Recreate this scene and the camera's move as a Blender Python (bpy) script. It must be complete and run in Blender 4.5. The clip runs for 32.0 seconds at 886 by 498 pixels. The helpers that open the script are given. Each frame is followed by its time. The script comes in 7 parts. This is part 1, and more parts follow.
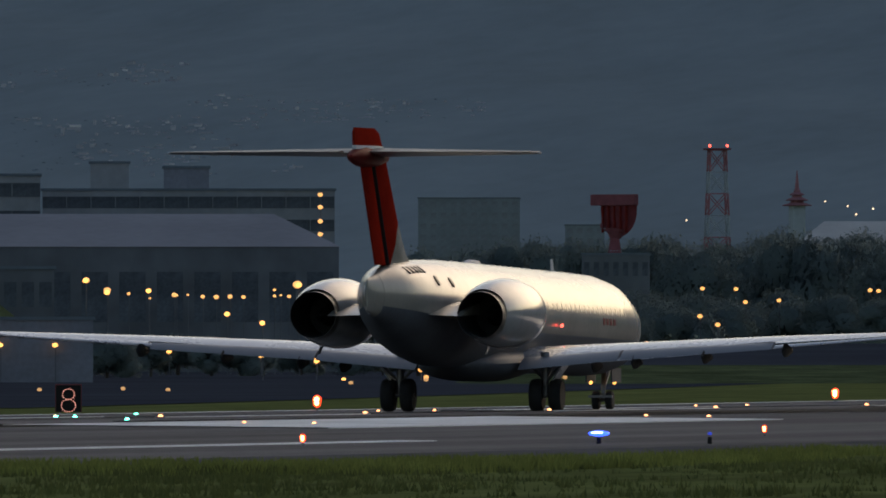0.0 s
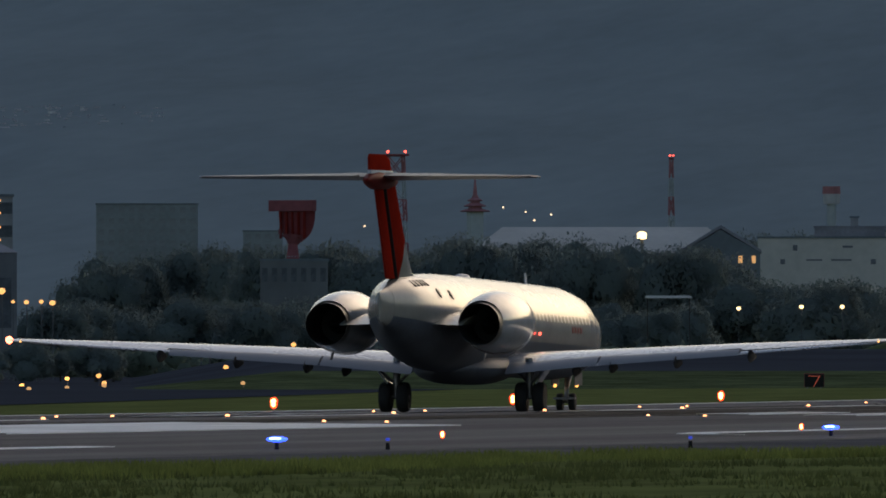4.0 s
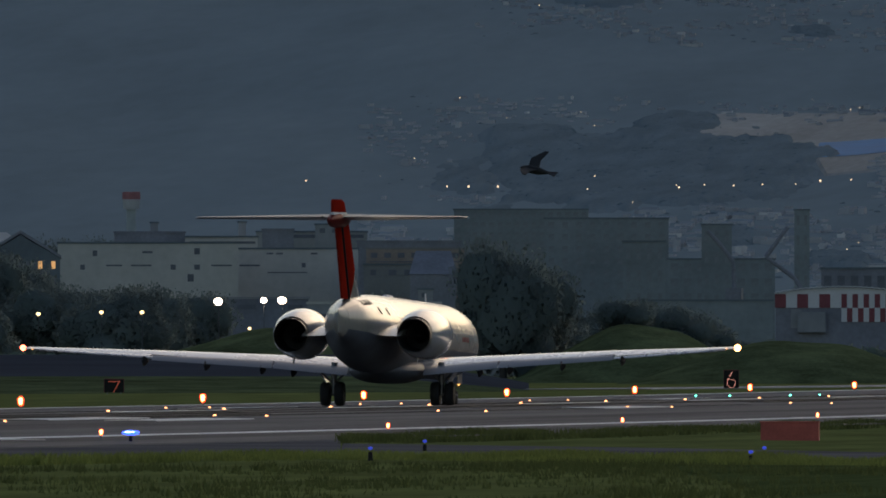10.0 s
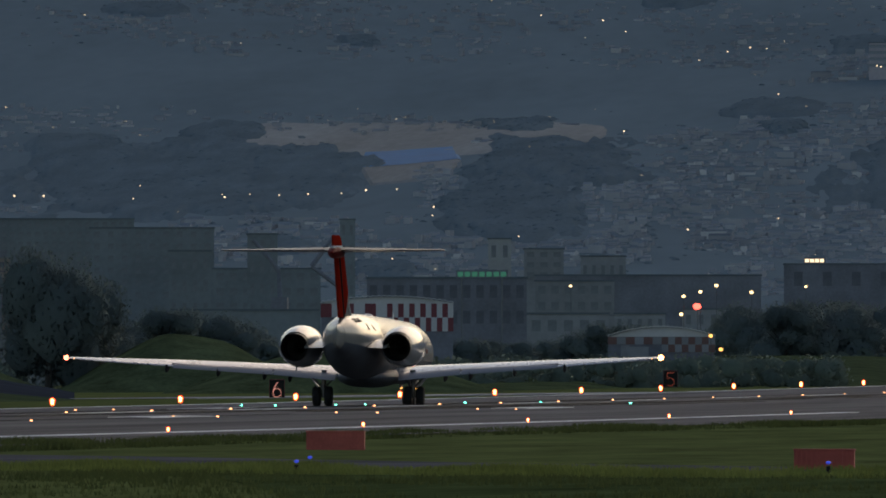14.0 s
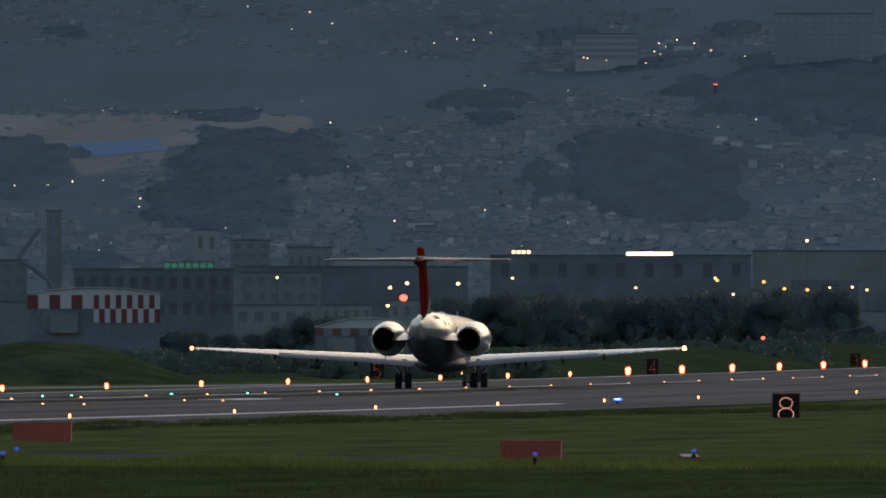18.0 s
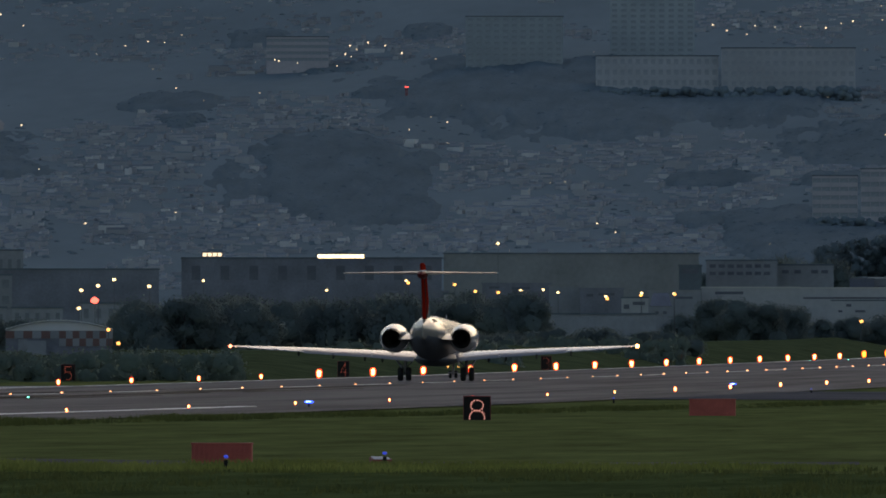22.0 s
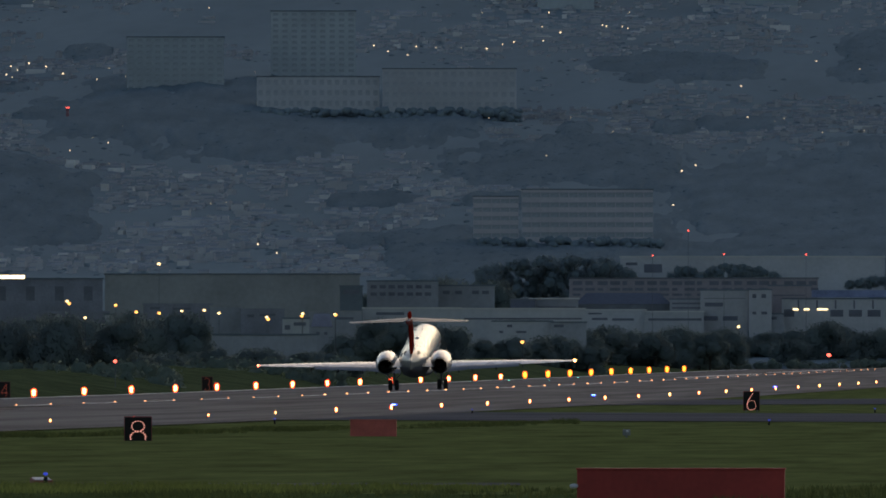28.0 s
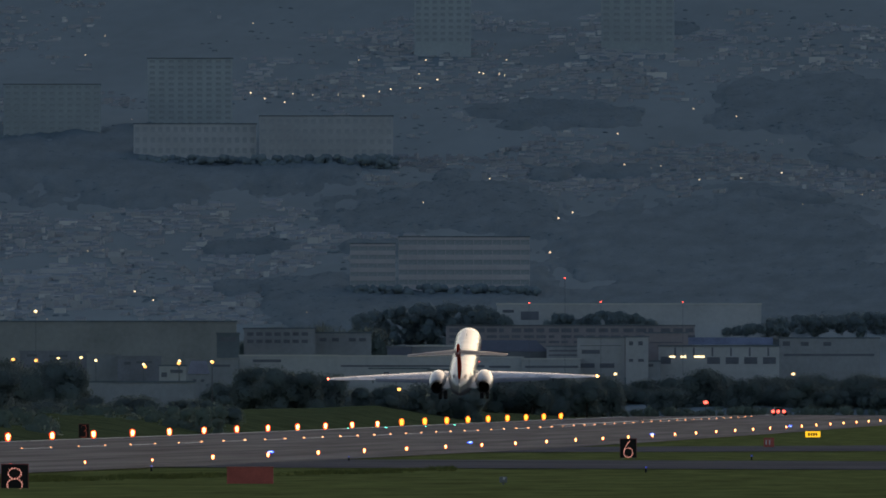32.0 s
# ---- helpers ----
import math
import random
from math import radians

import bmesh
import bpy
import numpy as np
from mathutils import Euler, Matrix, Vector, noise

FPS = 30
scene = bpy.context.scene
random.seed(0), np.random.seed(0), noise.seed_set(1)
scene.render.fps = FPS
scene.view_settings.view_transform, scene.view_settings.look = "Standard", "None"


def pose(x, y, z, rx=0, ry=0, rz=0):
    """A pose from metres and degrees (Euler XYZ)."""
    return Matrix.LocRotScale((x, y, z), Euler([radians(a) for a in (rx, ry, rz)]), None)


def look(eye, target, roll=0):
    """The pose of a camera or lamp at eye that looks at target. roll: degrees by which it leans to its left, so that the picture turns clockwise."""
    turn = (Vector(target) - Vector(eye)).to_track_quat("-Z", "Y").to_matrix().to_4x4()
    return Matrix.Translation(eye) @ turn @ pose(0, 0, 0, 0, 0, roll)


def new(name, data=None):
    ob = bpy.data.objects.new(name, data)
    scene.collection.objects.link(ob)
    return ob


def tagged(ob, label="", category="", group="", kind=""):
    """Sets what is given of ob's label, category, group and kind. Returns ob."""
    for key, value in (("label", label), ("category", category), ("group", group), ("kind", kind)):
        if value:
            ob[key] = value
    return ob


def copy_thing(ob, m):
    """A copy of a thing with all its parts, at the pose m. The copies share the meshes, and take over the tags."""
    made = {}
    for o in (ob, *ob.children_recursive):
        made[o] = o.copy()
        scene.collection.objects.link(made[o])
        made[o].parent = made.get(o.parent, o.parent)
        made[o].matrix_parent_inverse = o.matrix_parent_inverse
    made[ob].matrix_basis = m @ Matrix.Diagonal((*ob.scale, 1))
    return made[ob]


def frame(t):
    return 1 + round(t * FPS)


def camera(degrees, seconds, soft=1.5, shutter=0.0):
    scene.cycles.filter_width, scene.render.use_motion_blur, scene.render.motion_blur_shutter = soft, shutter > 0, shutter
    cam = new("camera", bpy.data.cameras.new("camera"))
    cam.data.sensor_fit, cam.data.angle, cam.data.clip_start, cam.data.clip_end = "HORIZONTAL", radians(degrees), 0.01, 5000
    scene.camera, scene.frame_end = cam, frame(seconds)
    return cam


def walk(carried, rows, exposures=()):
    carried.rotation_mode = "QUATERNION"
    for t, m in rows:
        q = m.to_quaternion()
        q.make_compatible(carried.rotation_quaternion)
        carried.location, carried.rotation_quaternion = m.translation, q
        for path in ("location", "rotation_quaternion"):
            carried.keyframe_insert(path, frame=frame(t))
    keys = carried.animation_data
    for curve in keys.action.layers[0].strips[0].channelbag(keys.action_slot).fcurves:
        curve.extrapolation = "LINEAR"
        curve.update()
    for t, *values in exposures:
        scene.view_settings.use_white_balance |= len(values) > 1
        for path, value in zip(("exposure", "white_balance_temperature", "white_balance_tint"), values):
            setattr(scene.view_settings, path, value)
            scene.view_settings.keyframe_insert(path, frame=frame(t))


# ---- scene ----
# Plan: the eye stands still beside a long runway; x to the right of the runway's way, y along it, z up.
# The runway's middle lies at x = -112.2 and is 60 m wide; the aircraft rolls off along it and lifts off.
cam = camera(2.8974, 32.0, soft=1.75)
EYE = (0.0, 0.0, 1.77)
# seconds, yaw, pitch
PAN = [
    (0, 11.4836, 0.2248),
    (0.5, 11.3258, 0.2282),
    (1, 11.2115, 0.2305),
    (1.5, 11.1125, 0.2378),
    (2, 10.9900, 0.2388),
    (2.5, 10.8704, 0.2431),
    (3, 10.7394, 0.2388),
    (3.5, 10.5820, 0.2413),
    (5.5, 9.9901, 0.2468),
    (6, 9.8177, 0.2493),
    (6.5, 9.6240, 0.2470),
    (7, 9.4270, 0.2476),
    (7.5, 9.2215, 0.2480),
    (8, 8.9874, 0.2508),
    (8.5, 8.7497, 0.2499),
    (9, 8.5361, 0.2520),
    (9.5, 8.3478, 0.2576),
    (10, 8.1407, 0.2616),
    (10.5, 7.9307, 0.2680),
    (11, 7.7569, 0.2888),
    (11.5, 7.5927, 0.3153),
    (12, 7.4141, 0.3286),
    (12.5, 7.2063, 0.3198),
    (13, 6.9898, 0.3169),
    (13.5, 6.7789, 0.3100),
    (14, 6.6548, 0.2926),
    (14.5, 6.5189, 0.2642),
    (16.5, 6.0741, 0.2525),
    (17, 5.9503, 0.2557),
    (17.5, 5.8266, 0.2640),
    (18, 5.6952, 0.2645),
    (18.5, 5.5551, 0.2664),
    (19, 5.4194, 0.2674),
    (19.5, 5.3004, 0.2675),
    (20, 5.1742, 0.2656),
    (20.5, 5.0269, 0.2667),
    (21, 4.8947, 0.2666),
    (21.5, 4.7857, 0.2640),
    (22, 4.6847, 0.2729),
    (22.5, 4.5678, 0.2723),
    (23, 4.4682, 0.2786),
    (23.5, 4.3576, 0.2789),
    (24, 4.2397, 0.2813),
    (24.5, 4.1401, 0.2831),
    (25, 4.0602, 0.2910),
    (25.5, 3.9923, 0.2979),
    (27.5, 3.6511, 0.3267),
    (28, 3.5758, 0.3405),
    (28.5, 3.5070, 0.3491),
    (29, 3.4362, 0.3574),
    (29.5, 3.3744, 0.3683),
    (30, 3.3228, 0.3860),
    (30.5, 3.2745, 0.4053),
    (31, 3.2182, 0.4185),
    (31.5, 3.1999, 0.4529),
    (32, 3.1728, 0.4952),
]
walk(cam, [(t, pose(*EYE, 90 + pitch, 0, yaw)) for t, yaw, pitch in PAN], exposures=[(0.0, 0.55, 6720, 12), (32.0, 0.55, 6720, 12)])

# ---- light: dusk; the sun has sunk into the haze beyond the hills ahead, and the sky over them glows ----
SUN_EL, SUN_ROT = radians(20.0), radians(12.0)
world = bpy.data.worlds.new("dusk_sky")
scene.world = world
world.use_nodes = True
wn = world.node_tree.nodes
sky = wn.new("ShaderNodeTexSky")
sky.sky_type, sky.sun_disc = "NISHITA", False
sky.sun_elevation, sky.sun_rotation = SUN_EL, SUN_ROT
sky.air_density, sky.dust_density, sky.ozone_density = 1.0, 1.0, 1.0
world.node_tree.links.new(sky.outputs[0], wn["Background"].inputs[0])
wn["Background"].inputs[1].default_value = 0.068
sun = new("sun", bpy.data.lights.new("sun", "SUN"))
sun.data.energy, sun.data.angle, sun.data.color = 0.11, radians(35), (1.0, 0.62, 0.27)
sun.matrix_world = look((0, 0, 50), (-math.sin(SUN_ROT) * 50, -math.cos(SUN_ROT) * 50, 50 - 50 * math.tan(SUN_EL)))


# ---- materials ----
def mat(name, color, rough=0.6, metal=0.0, vary=0.25, scale=1.0, fine=12.0, bump=0.0, tint=None, coat=0.0, rand=0.0, spec=0.5, stretch=None, leaf=0.0, both=False):
    """A surface: two scales of noise vary its colour and gloss; bump in metres; rand: from piece to piece."""
    m = bpy.data.materials.new(name)
    m.use_nodes = True
    n, l = m.node_tree.nodes, m.node_tree.links
    b = n["Principled BSDF"]
    tc = n.new("ShaderNodeTexCoord")
    big, small = n.new("ShaderNodeTexNoise"), n.new("ShaderNodeTexNoise")
    big.inputs["Scale"].default_value, small.inputs["Scale"].default_value = scale, scale * fine
    big.inputs["Detail"].default_value, small.inputs["Detail"].default_value = 4, 3
    for q in (big, small):
        if stretch:
            mp = n.new("ShaderNodeMapping")
            mp.inputs["Scale"].default_value = stretch if q is big or both else (1, 1, 1)
            l.new(tc.outputs["Object"], mp.inputs["Vector"])
            l.new(mp.outputs[0], q.inputs["Vector"])
        else:
            l.new(tc.outputs["Object"], q.inputs["Vector"])
    mix = n.new("ShaderNodeMix")
    mix.data_type = "RGBA"
    add = n.new("ShaderNodeMath")
    add.operation = "MULTIPLY_ADD"
    l.new(small.outputs["Fac"], add.inputs[0])
    add.inputs[1].default_value = 0.45
    l.new(big.outputs["Fac"], add.inputs[2])
    ramp = n.new("ShaderNodeMapRange")
    ramp.inputs["From Min"].default_value, ramp.inputs["From Max"].default_value = 0.48, 0.98
    l.new(add.outputs[0], ramp.inputs["Value"])
    l.new(ramp.outputs[0], mix.inputs["Factor"])
    lo = [c * (1 - vary) for c in color]
    hi = [min(1, c * (1 + vary)) for c in color] if tint is None else list(tint)
    mix.inputs["A"].default_value, mix.inputs["B"].default_value = (*lo, 1), (*hi, 1)
    out = mix.outputs["Result"]
    if rand:
        info = n.new("ShaderNodeObjectInfo")
        geo = n.new("ShaderNodeNewGeometry")
        s = n.new("ShaderNodeMath")
        l.new(info.outputs["Random"], s.inputs[0])
        l.new(geo.outputs["Random Per Island"], s.inputs[1])
        s2 = n.new("ShaderNodeMapRange")
        s2.inputs["From Max"].default_value = 2.0
        s2.inputs["To Min"].default_value, s2.inputs["To Max"].default_value = 1 - rand, 1 + rand
        l.new(s.outputs[0], s2.inputs["Value"])
        mul = n.new("ShaderNodeVectorMath")
        mul.operation = "SCALE"
        l.new(out, mul.inputs[0])
        l.new(s2.outputs[0], mul.inputs["Scale"])
        out = mul.outputs[0]
    l.new(out, b.inputs["Base Color"])
    rr = n.new("ShaderNodeMapRange")
    rr.inputs["To Min"].default_value, rr.inputs["To Max"].default_value = max(0.03, rough * 0.85), min(1, rough * 1.15)
    l.new(ramp.outputs[0], rr.inputs["Value"])
    l.new(rr.outputs[0], b.inputs["Roughness"])
    b.inputs["Metallic"].default_value = metal
    b.inputs["Specular IOR Level"].default_value = spec
    b.inputs["Coat Weight"].default_value = coat
    b.inputs["Coat Roughness"].default_value = 0.08
    if bump:
        bp = n.new("ShaderNodeBump")
        bp.inputs["Distance"].default_value = bump
        bp.inputs["Strength"].default_value = 0.6
        l.new(small.outputs["Fac"], bp.inputs["Height"])
        l.new(bp.outputs[0], b.inputs["Normal"])
    if leaf:
        tr, mx = n.new("ShaderNodeBsdfTranslucent"), n.new("ShaderNodeMixShader")
        l.new(out, tr.inputs["Color"])
        mx.inputs[0].default_value = leaf
        l.new(b.outputs[0], mx.inputs[1])
        l.new(tr.outputs[0], mx.inputs[2])
        l.new(mx.outputs[0], n["Material Output"].inputs["Surface"])
    return m


def glow(name, color, strength):
    m = bpy.data.materials.new(name)
    m.use_nodes = True
    b = m.node_tree.nodes["Principled BSDF"]
    b.inputs["Base Color"].default_value = (*[c * 0.5 for c in color], 1)
    b.inputs["Emission Color"].default_value = (*color, 1)
    b.inputs["Emission Strength"].default_value = strength
    return m


GRASS = mat("grass", (0.117, 0.133, 0.046), 0.9, vary=0.24, scale=0.04, fine=6, tint=(0.188, 0.210, 0.072), spec=0.0, stretch=(9.0, 1.0, 1.0), both=True)
BLADES = mat("grass_blades", (0.155, 0.185, 0.055), 0.8, vary=0.35, scale=0.3, rand=0.15, spec=0.0, leaf=0.5)
ASPHALT = mat("runway_asphalt", (0.147, 0.139, 0.136), 1.0, vary=0.5, scale=0.30, fine=7, bump=0.004, spec=0.03, stretch=(1.0, 0.03, 1.0))
TAXI = mat("taxiway_asphalt", (0.143, 0.133, 0.132), 0.85, vary=0.3, scale=0.07, fine=30, bump=0.004, spec=0.0)
DARKAPRON = mat("dark_apron_asphalt", (0.054, 0.060, 0.072), 0.85, vary=0.2, scale=0.03, spec=0.0)
# white town walls, dulled in colour for the haze
PALEHOUSE = mat("hazed_town_walls", (0.50, 0.495, 0.48), 0.9, vary=0.1, scale=0.05, rand=0.25, spec=0.0)
# far walls and panes: haze is put into their flat, bluish greys
HAZEWALL = mat("hazed_apartment_wall", (0.315, 0.352, 0.368), 0.9, vary=0.15, scale=0.1, rand=0.15, spec=0.0)
HAZEGLASS = mat("hazed_apartment_window", (0.335, 0.355, 0.372), 0.8, vary=0.15, scale=0.3, spec=0.0)
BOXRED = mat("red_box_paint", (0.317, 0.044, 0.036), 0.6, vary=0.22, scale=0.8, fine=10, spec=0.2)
# red of distant masts and roofs, greyed by painted haze
HAZERED = mat("hazed_red_paint", (0.32, 0.15, 0.16), 0.7, vary=0.2, scale=1.0, spec=0.0)
PALEWALL = mat("white_wall", (0.36, 0.365, 0.37), 0.85, vary=0.15, scale=0.1, rand=0.2, spec=0.05)
# hedge green lifted paler than leaves, distance haze in the colour
HEDGE = mat("hedge_leaves", (0.218, 0.268, 0.218), 0.9, vary=0.2, scale=0.2, rand=0.1, spec=0.0, leaf=0.6)
# pale hill walls toned towards the haze in their colour
HAZEPALE = mat("hazed_pale_wall", (0.385, 0.395, 0.41), 0.9, vary=0.15, scale=0.1, rand=0.15, spec=0.0)
FADEDRED = mat("faded_red_panel", (0.20, 0.125, 0.115), 0.8, vary=0.3, scale=0.6, spec=0.05)
# red of radar and hut panels, greyed in colour for haze
RADARRED = mat("hazed_radar_red_paint", (0.215, 0.075, 0.085), 0.75, vary=0.2, scale=1.0, spec=0.05)
OCHRE = mat("ochre_plaster", (0.275, 0.232, 0.205), 0.85, vary=0.2, scale=0.2, spec=0.03)
# haze painted in: this wall's tone lies close to the hill behind
HAZEGREY = mat("hazed_grey_wall", (0.205, 0.232, 0.248), 0.85, vary=0.2, scale=0.1, rand=0.15, spec=0.03)
WHITEROOF = mat("white_roof_sheet", (0.72, 0.70, 0.66), 0.7, vary=0.12, scale=0.3, spec=0.1)
MAUVE = mat("mauve_grey_wall", (0.255, 0.235, 0.245), 0.85, vary=0.15, scale=0.1, spec=0.03)
ROOFDARK = mat("dark_slate_roof", (0.125, 0.135, 0.165), 0.85, vary=0.15, scale=0.1, spec=0.0)
BLUEROOF = mat("blue_roof_sheet", (0.20, 0.235, 0.36), 0.8, vary=0.3, scale=0.25, spec=0.0)
# bluish leaf colour: the haze at the hill foot is painted in
HILLTREES = mat("hazed_hill_foot_leaves", (0.225, 0.288, 0.305), 0.9, vary=0.2, scale=0.2, rand=0.08, spec=0.0, leaf=0.6)
# rosy slabs and shaded balcony bands, contrast cut in colour for haze
SLABWALL = mat("hazed_rosy_wall", (0.41, 0.385, 0.40), 0.9, vary=0.15, scale=0.1, rand=0.1, spec=0.0)
HAZEBAND = mat("hazed_balcony_shade", (0.275, 0.305, 0.322), 0.85, vary=0.3, scale=0.3, spec=0.0)
HALLBAND = mat("hall_window_band", (0.085, 0.098, 0.112), 0.6, vary=0.5, scale=0.3, spec=0.1)
HALLWALL = mat("hall_wall", (0.140, 0.150, 0.162), 0.8, vary=0.5, scale=0.05, fine=6, spec=0.05)
HALLROOF = mat("hall_roof_sheet", (0.285, 0.284, 0.300), 0.8, vary=0.12, scale=0.08, spec=0.0)
PALEROOF = mat("pale_roof_sheet", (0.50, 0.49, 0.46), 0.8, vary=0.12, scale=0.1, spec=0.0)
CREAMPALE = mat("pale_cream_wall", (0.44, 0.43, 0.41), 0.85, vary=0.15, scale=0.08, spec=0.0)
ROUGHBLADES = mat("rough_grass_blades", (0.085, 0.105, 0.038), 0.85, vary=0.3, scale=0.3, rand=0.15, spec=0.0, leaf=0.5)
ROUGH = mat("rough_field_grass", (0.070, 0.092, 0.034), 0.9, vary=0.35, scale=0.05, fine=6, tint=(0.110, 0.140, 0.050), spec=0.0, stretch=(9.0, 1.0, 1.0), both=True)
CREAM = mat("cream_wall", (0.275, 0.28, 0.28), 0.85, vary=0.2, scale=0.1, spec=0.05)
TYREMARK = mat("tyre_marks", (0.024, 0.022, 0.020), 0.8, vary=0.4, scale=0.6, spec=0.03, stretch=(1.0, 0.05, 1.0))
PAINT = mat("runway_paint", (0.80, 0.785, 0.755), 0.6, vary=0.3, scale=0.4, fine=20, spec=0.1, stretch=(1.0, 0.2, 1.0))
# the blue-grey base colour carries the haze over the hills
HILL = mat("hazed_hill_woodland", (0.205, 0.253, 0.268), 0.95, vary=0.10, scale=0.03, fine=7, spec=0.0, stretch=(1.0, 0.2, 1.0), both=True)
EARTH = mat("bare_earth", (0.277, 0.291, 0.281), 0.9, vary=0.25, scale=0.05, spec=0.02, stretch=(1.0, 0.15, 1.0), both=True)
# foliage colour raised for the airlight in front of the trees
WOODS = mat("tree_foliage", (0.215, 0.264, 0.252), 0.9, vary=0.15, scale=0.25, rand=0.06, spec=0.0, leaf=0.6)
# far woods tinted blue-grey, haze put into the colour
FARWOODS = mat("hazed_distant_foliage", (0.160, 0.201, 0.217), 0.95, vary=0.15, scale=0.15, rand=0.08, spec=0.0, stretch=(1.0, 0.2, 1.0), both=True)
BARK = mat("bark", (0.06, 0.05, 0.04), 0.9, vary=0.3, scale=2, bump=0.02)
WHITE = mat("aircraft_white", (0.300, 0.276, 0.235), 0.22, vary=0.12, scale=0.6, fine=9, coat=0.22, spec=0.25)
NACELLE = mat("nacelle_paint", (0.36, 0.36, 0.355), 0.2, vary=0.10, scale=1.2, fine=6, coat=0.3, spec=0.3)
# grey belly paint, darkened in colour for the shade under the fuselage
BELLYSHADE = mat("aircraft_belly_shaded_grey", (0.108, 0.115, 0.128), 0.5, vary=0.25, scale=0.8, fine=8, spec=0.06)
WINGGREY = mat("wing_grey", (0.396, 0.423, 0.468), 0.28, vary=0.14, scale=0.7, fine=8, coat=0.5)
FLAPGREY = mat("flap_grey", (0.14, 0.15, 0.17), 0.38, vary=0.12, scale=0.8, fine=8)
RED = mat("tail_red", (0.272, 0.018, 0.009), 0.5, vary=0.15, scale=0.6, spec=0.0)
DARKRED = mat("tail_dark_red", (0.17, 0.020, 0.016), 0.55, vary=0.3, scale=0.8, spec=0.06)
SILVER = mat("bare_metal", (0.62, 0.61, 0.60), 0.28, 1.0, vary=0.12, scale=1.5)
STEEL = mat("gear_steel", (0.20, 0.20, 0.21), 0.45, 0.7, vary=0.2, scale=3)
RUBBER = mat("tyre_rubber", (0.012, 0.012, 0.013), 0.85, vary=0.3, scale=4)
BLACK = mat("dull_black", (0.010, 0.010, 0.010), 0.7, vary=0.3, scale=2)
GLASS = mat("window_glass", (0.015, 0.017, 0.02), 0.45, vary=0.2, scale=2, spec=0.05)
# panes kept near the wall tones, haze put into their colour
FARGLASS = mat("hazed_window_glass", (0.206, 0.222, 0.238), 0.7, vary=0.2, scale=0.3, spec=0.05)
DARKGLASS = mat("dim_window_glass", (0.140, 0.148, 0.172), 0.7, vary=0.2, scale=0.3, spec=0.05)
CABIN = mat("cabin_window_glass", (0.34, 0.32, 0.28), 0.3, vary=0.2, scale=2, spec=0.2)
PLUMAGE = mat("dark_plumage", (0.012, 0.012, 0.013), 0.8, vary=0.3, scale=12)
BRONZE = mat("nozzle_metal", (0.095, 0.080, 0.062), 0.45, 0.3, vary=0.4, scale=2)
TAILGREY = mat("tailplane_grey", (0.040, 0.044, 0.050), 0.4, vary=0.6, scale=0.55, fine=3, tint=(0.15, 0.15, 0.15), spec=0.25)
# roof tone drawn towards the hill's, haze in the colour
HOUSEROOF = mat("hazed_town_roofs", (0.235, 0.258, 0.276), 0.9, vary=0.2, scale=0.02, rand=0.18, spec=0.0)
MOUND = mat("rough_grass", (0.082, 0.102, 0.050), 0.9, vary=0.5, scale=0.25, fine=10, bump=0.25, spec=0.0)
ORANGE = mat("orange_red_paint", (0.455, 0.107, 0.081), 0.6, vary=0.25, scale=1.2, fine=10, spec=0.2)
DRUM = mat("red_lacquer", (0.208, 0.047, 0.052), 0.6, vary=0.2, scale=1.0, spec=0.2)
OFFWHITE = mat("white_panel", (0.56, 0.56, 0.57), 0.6, vary=0.12, scale=0.3)
CONCRETE = mat("concrete", (0.24, 0.25, 0.26), 0.85, vary=0.2, scale=0.2, bump=0.01, spec=0.2)
FACADE = mat("pale_facade", (0.255, 0.265, 0.28), 0.85, vary=0.2, scale=0.1, rand=0.25, spec=0.05)
ROOF = mat("metal_roof", (0.130, 0.158, 0.181), 0.65, vary=0.2, scale=0.1, spec=0.2)
DARKWALL = mat("dark_wall", (0.201, 0.210, 0.243), 0.8, vary=0.25, scale=0.2, spec=0.05)
# house greys with little contrast: haze painted into them
HOUSES = mat("hazed_town_houses", (0.365, 0.37, 0.378), 0.9, vary=0.15, scale=0.02, rand=0.15, spec=0.0)
BROWN = mat("ochre_wall", (0.180, 0.186, 0.186), 0.8, vary=0.2, scale=0.2)
BLUESHEET = mat("blue_sheeting", (0.10, 0.24, 0.42), 0.8, vary=0.15, scale=0.2, spec=0.05)
POLE = mat("galvanised_pole", (0.18, 0.19, 0.20), 0.5, 0.5, vary=0.2, scale=2)
BLACKBOX = mat("sign_black", (0.006, 0.005, 0.005), 0.5, vary=0.3, scale=3, spec=0.2)
G_INSET = glow("inset_lamp_glow", (1.0, 0.40, 0.16), 2.6)
G_BLUE = glow("blue_lamp_glow", (0.02, 0.07, 1.0), 3.2)
G_BLUECORE = glow("blue_lamp_core_glow", (0.35, 0.65, 1.0), 4.0)
G_BLUEDIM = glow("dim_blue_glow", (0.05, 0.09, 0.75), 0.4)
G_GREEN = glow("green_lamp_glow", (0.10, 1.0, 0.65), 6.0)
G_RED = glow("red_lamp_glow", (1.0, 0.09, 0.06), 3.2)
G_WARM = glow("warm_lamp_glow", (1.0, 0.46, 0.11), 1.8)
G_WHITE = glow("white_lamp_glow", (1.0, 0.70, 0.32), 2.2)
G_SIGN = glow("sign_bulb_glow", (1.0, 0.42, 0.33), 0.75)
G_SIGNDIM = glow("dim_sign_bulb_glow", (1.0, 0.22, 0.13), 0.16)
G_CORE = glow("lamp_core_glow", (1.0, 0.72, 0.20), 4.5)
G_CORELOW = glow("amber_core_glow", (1.0, 0.42, 0.04), 3.0)
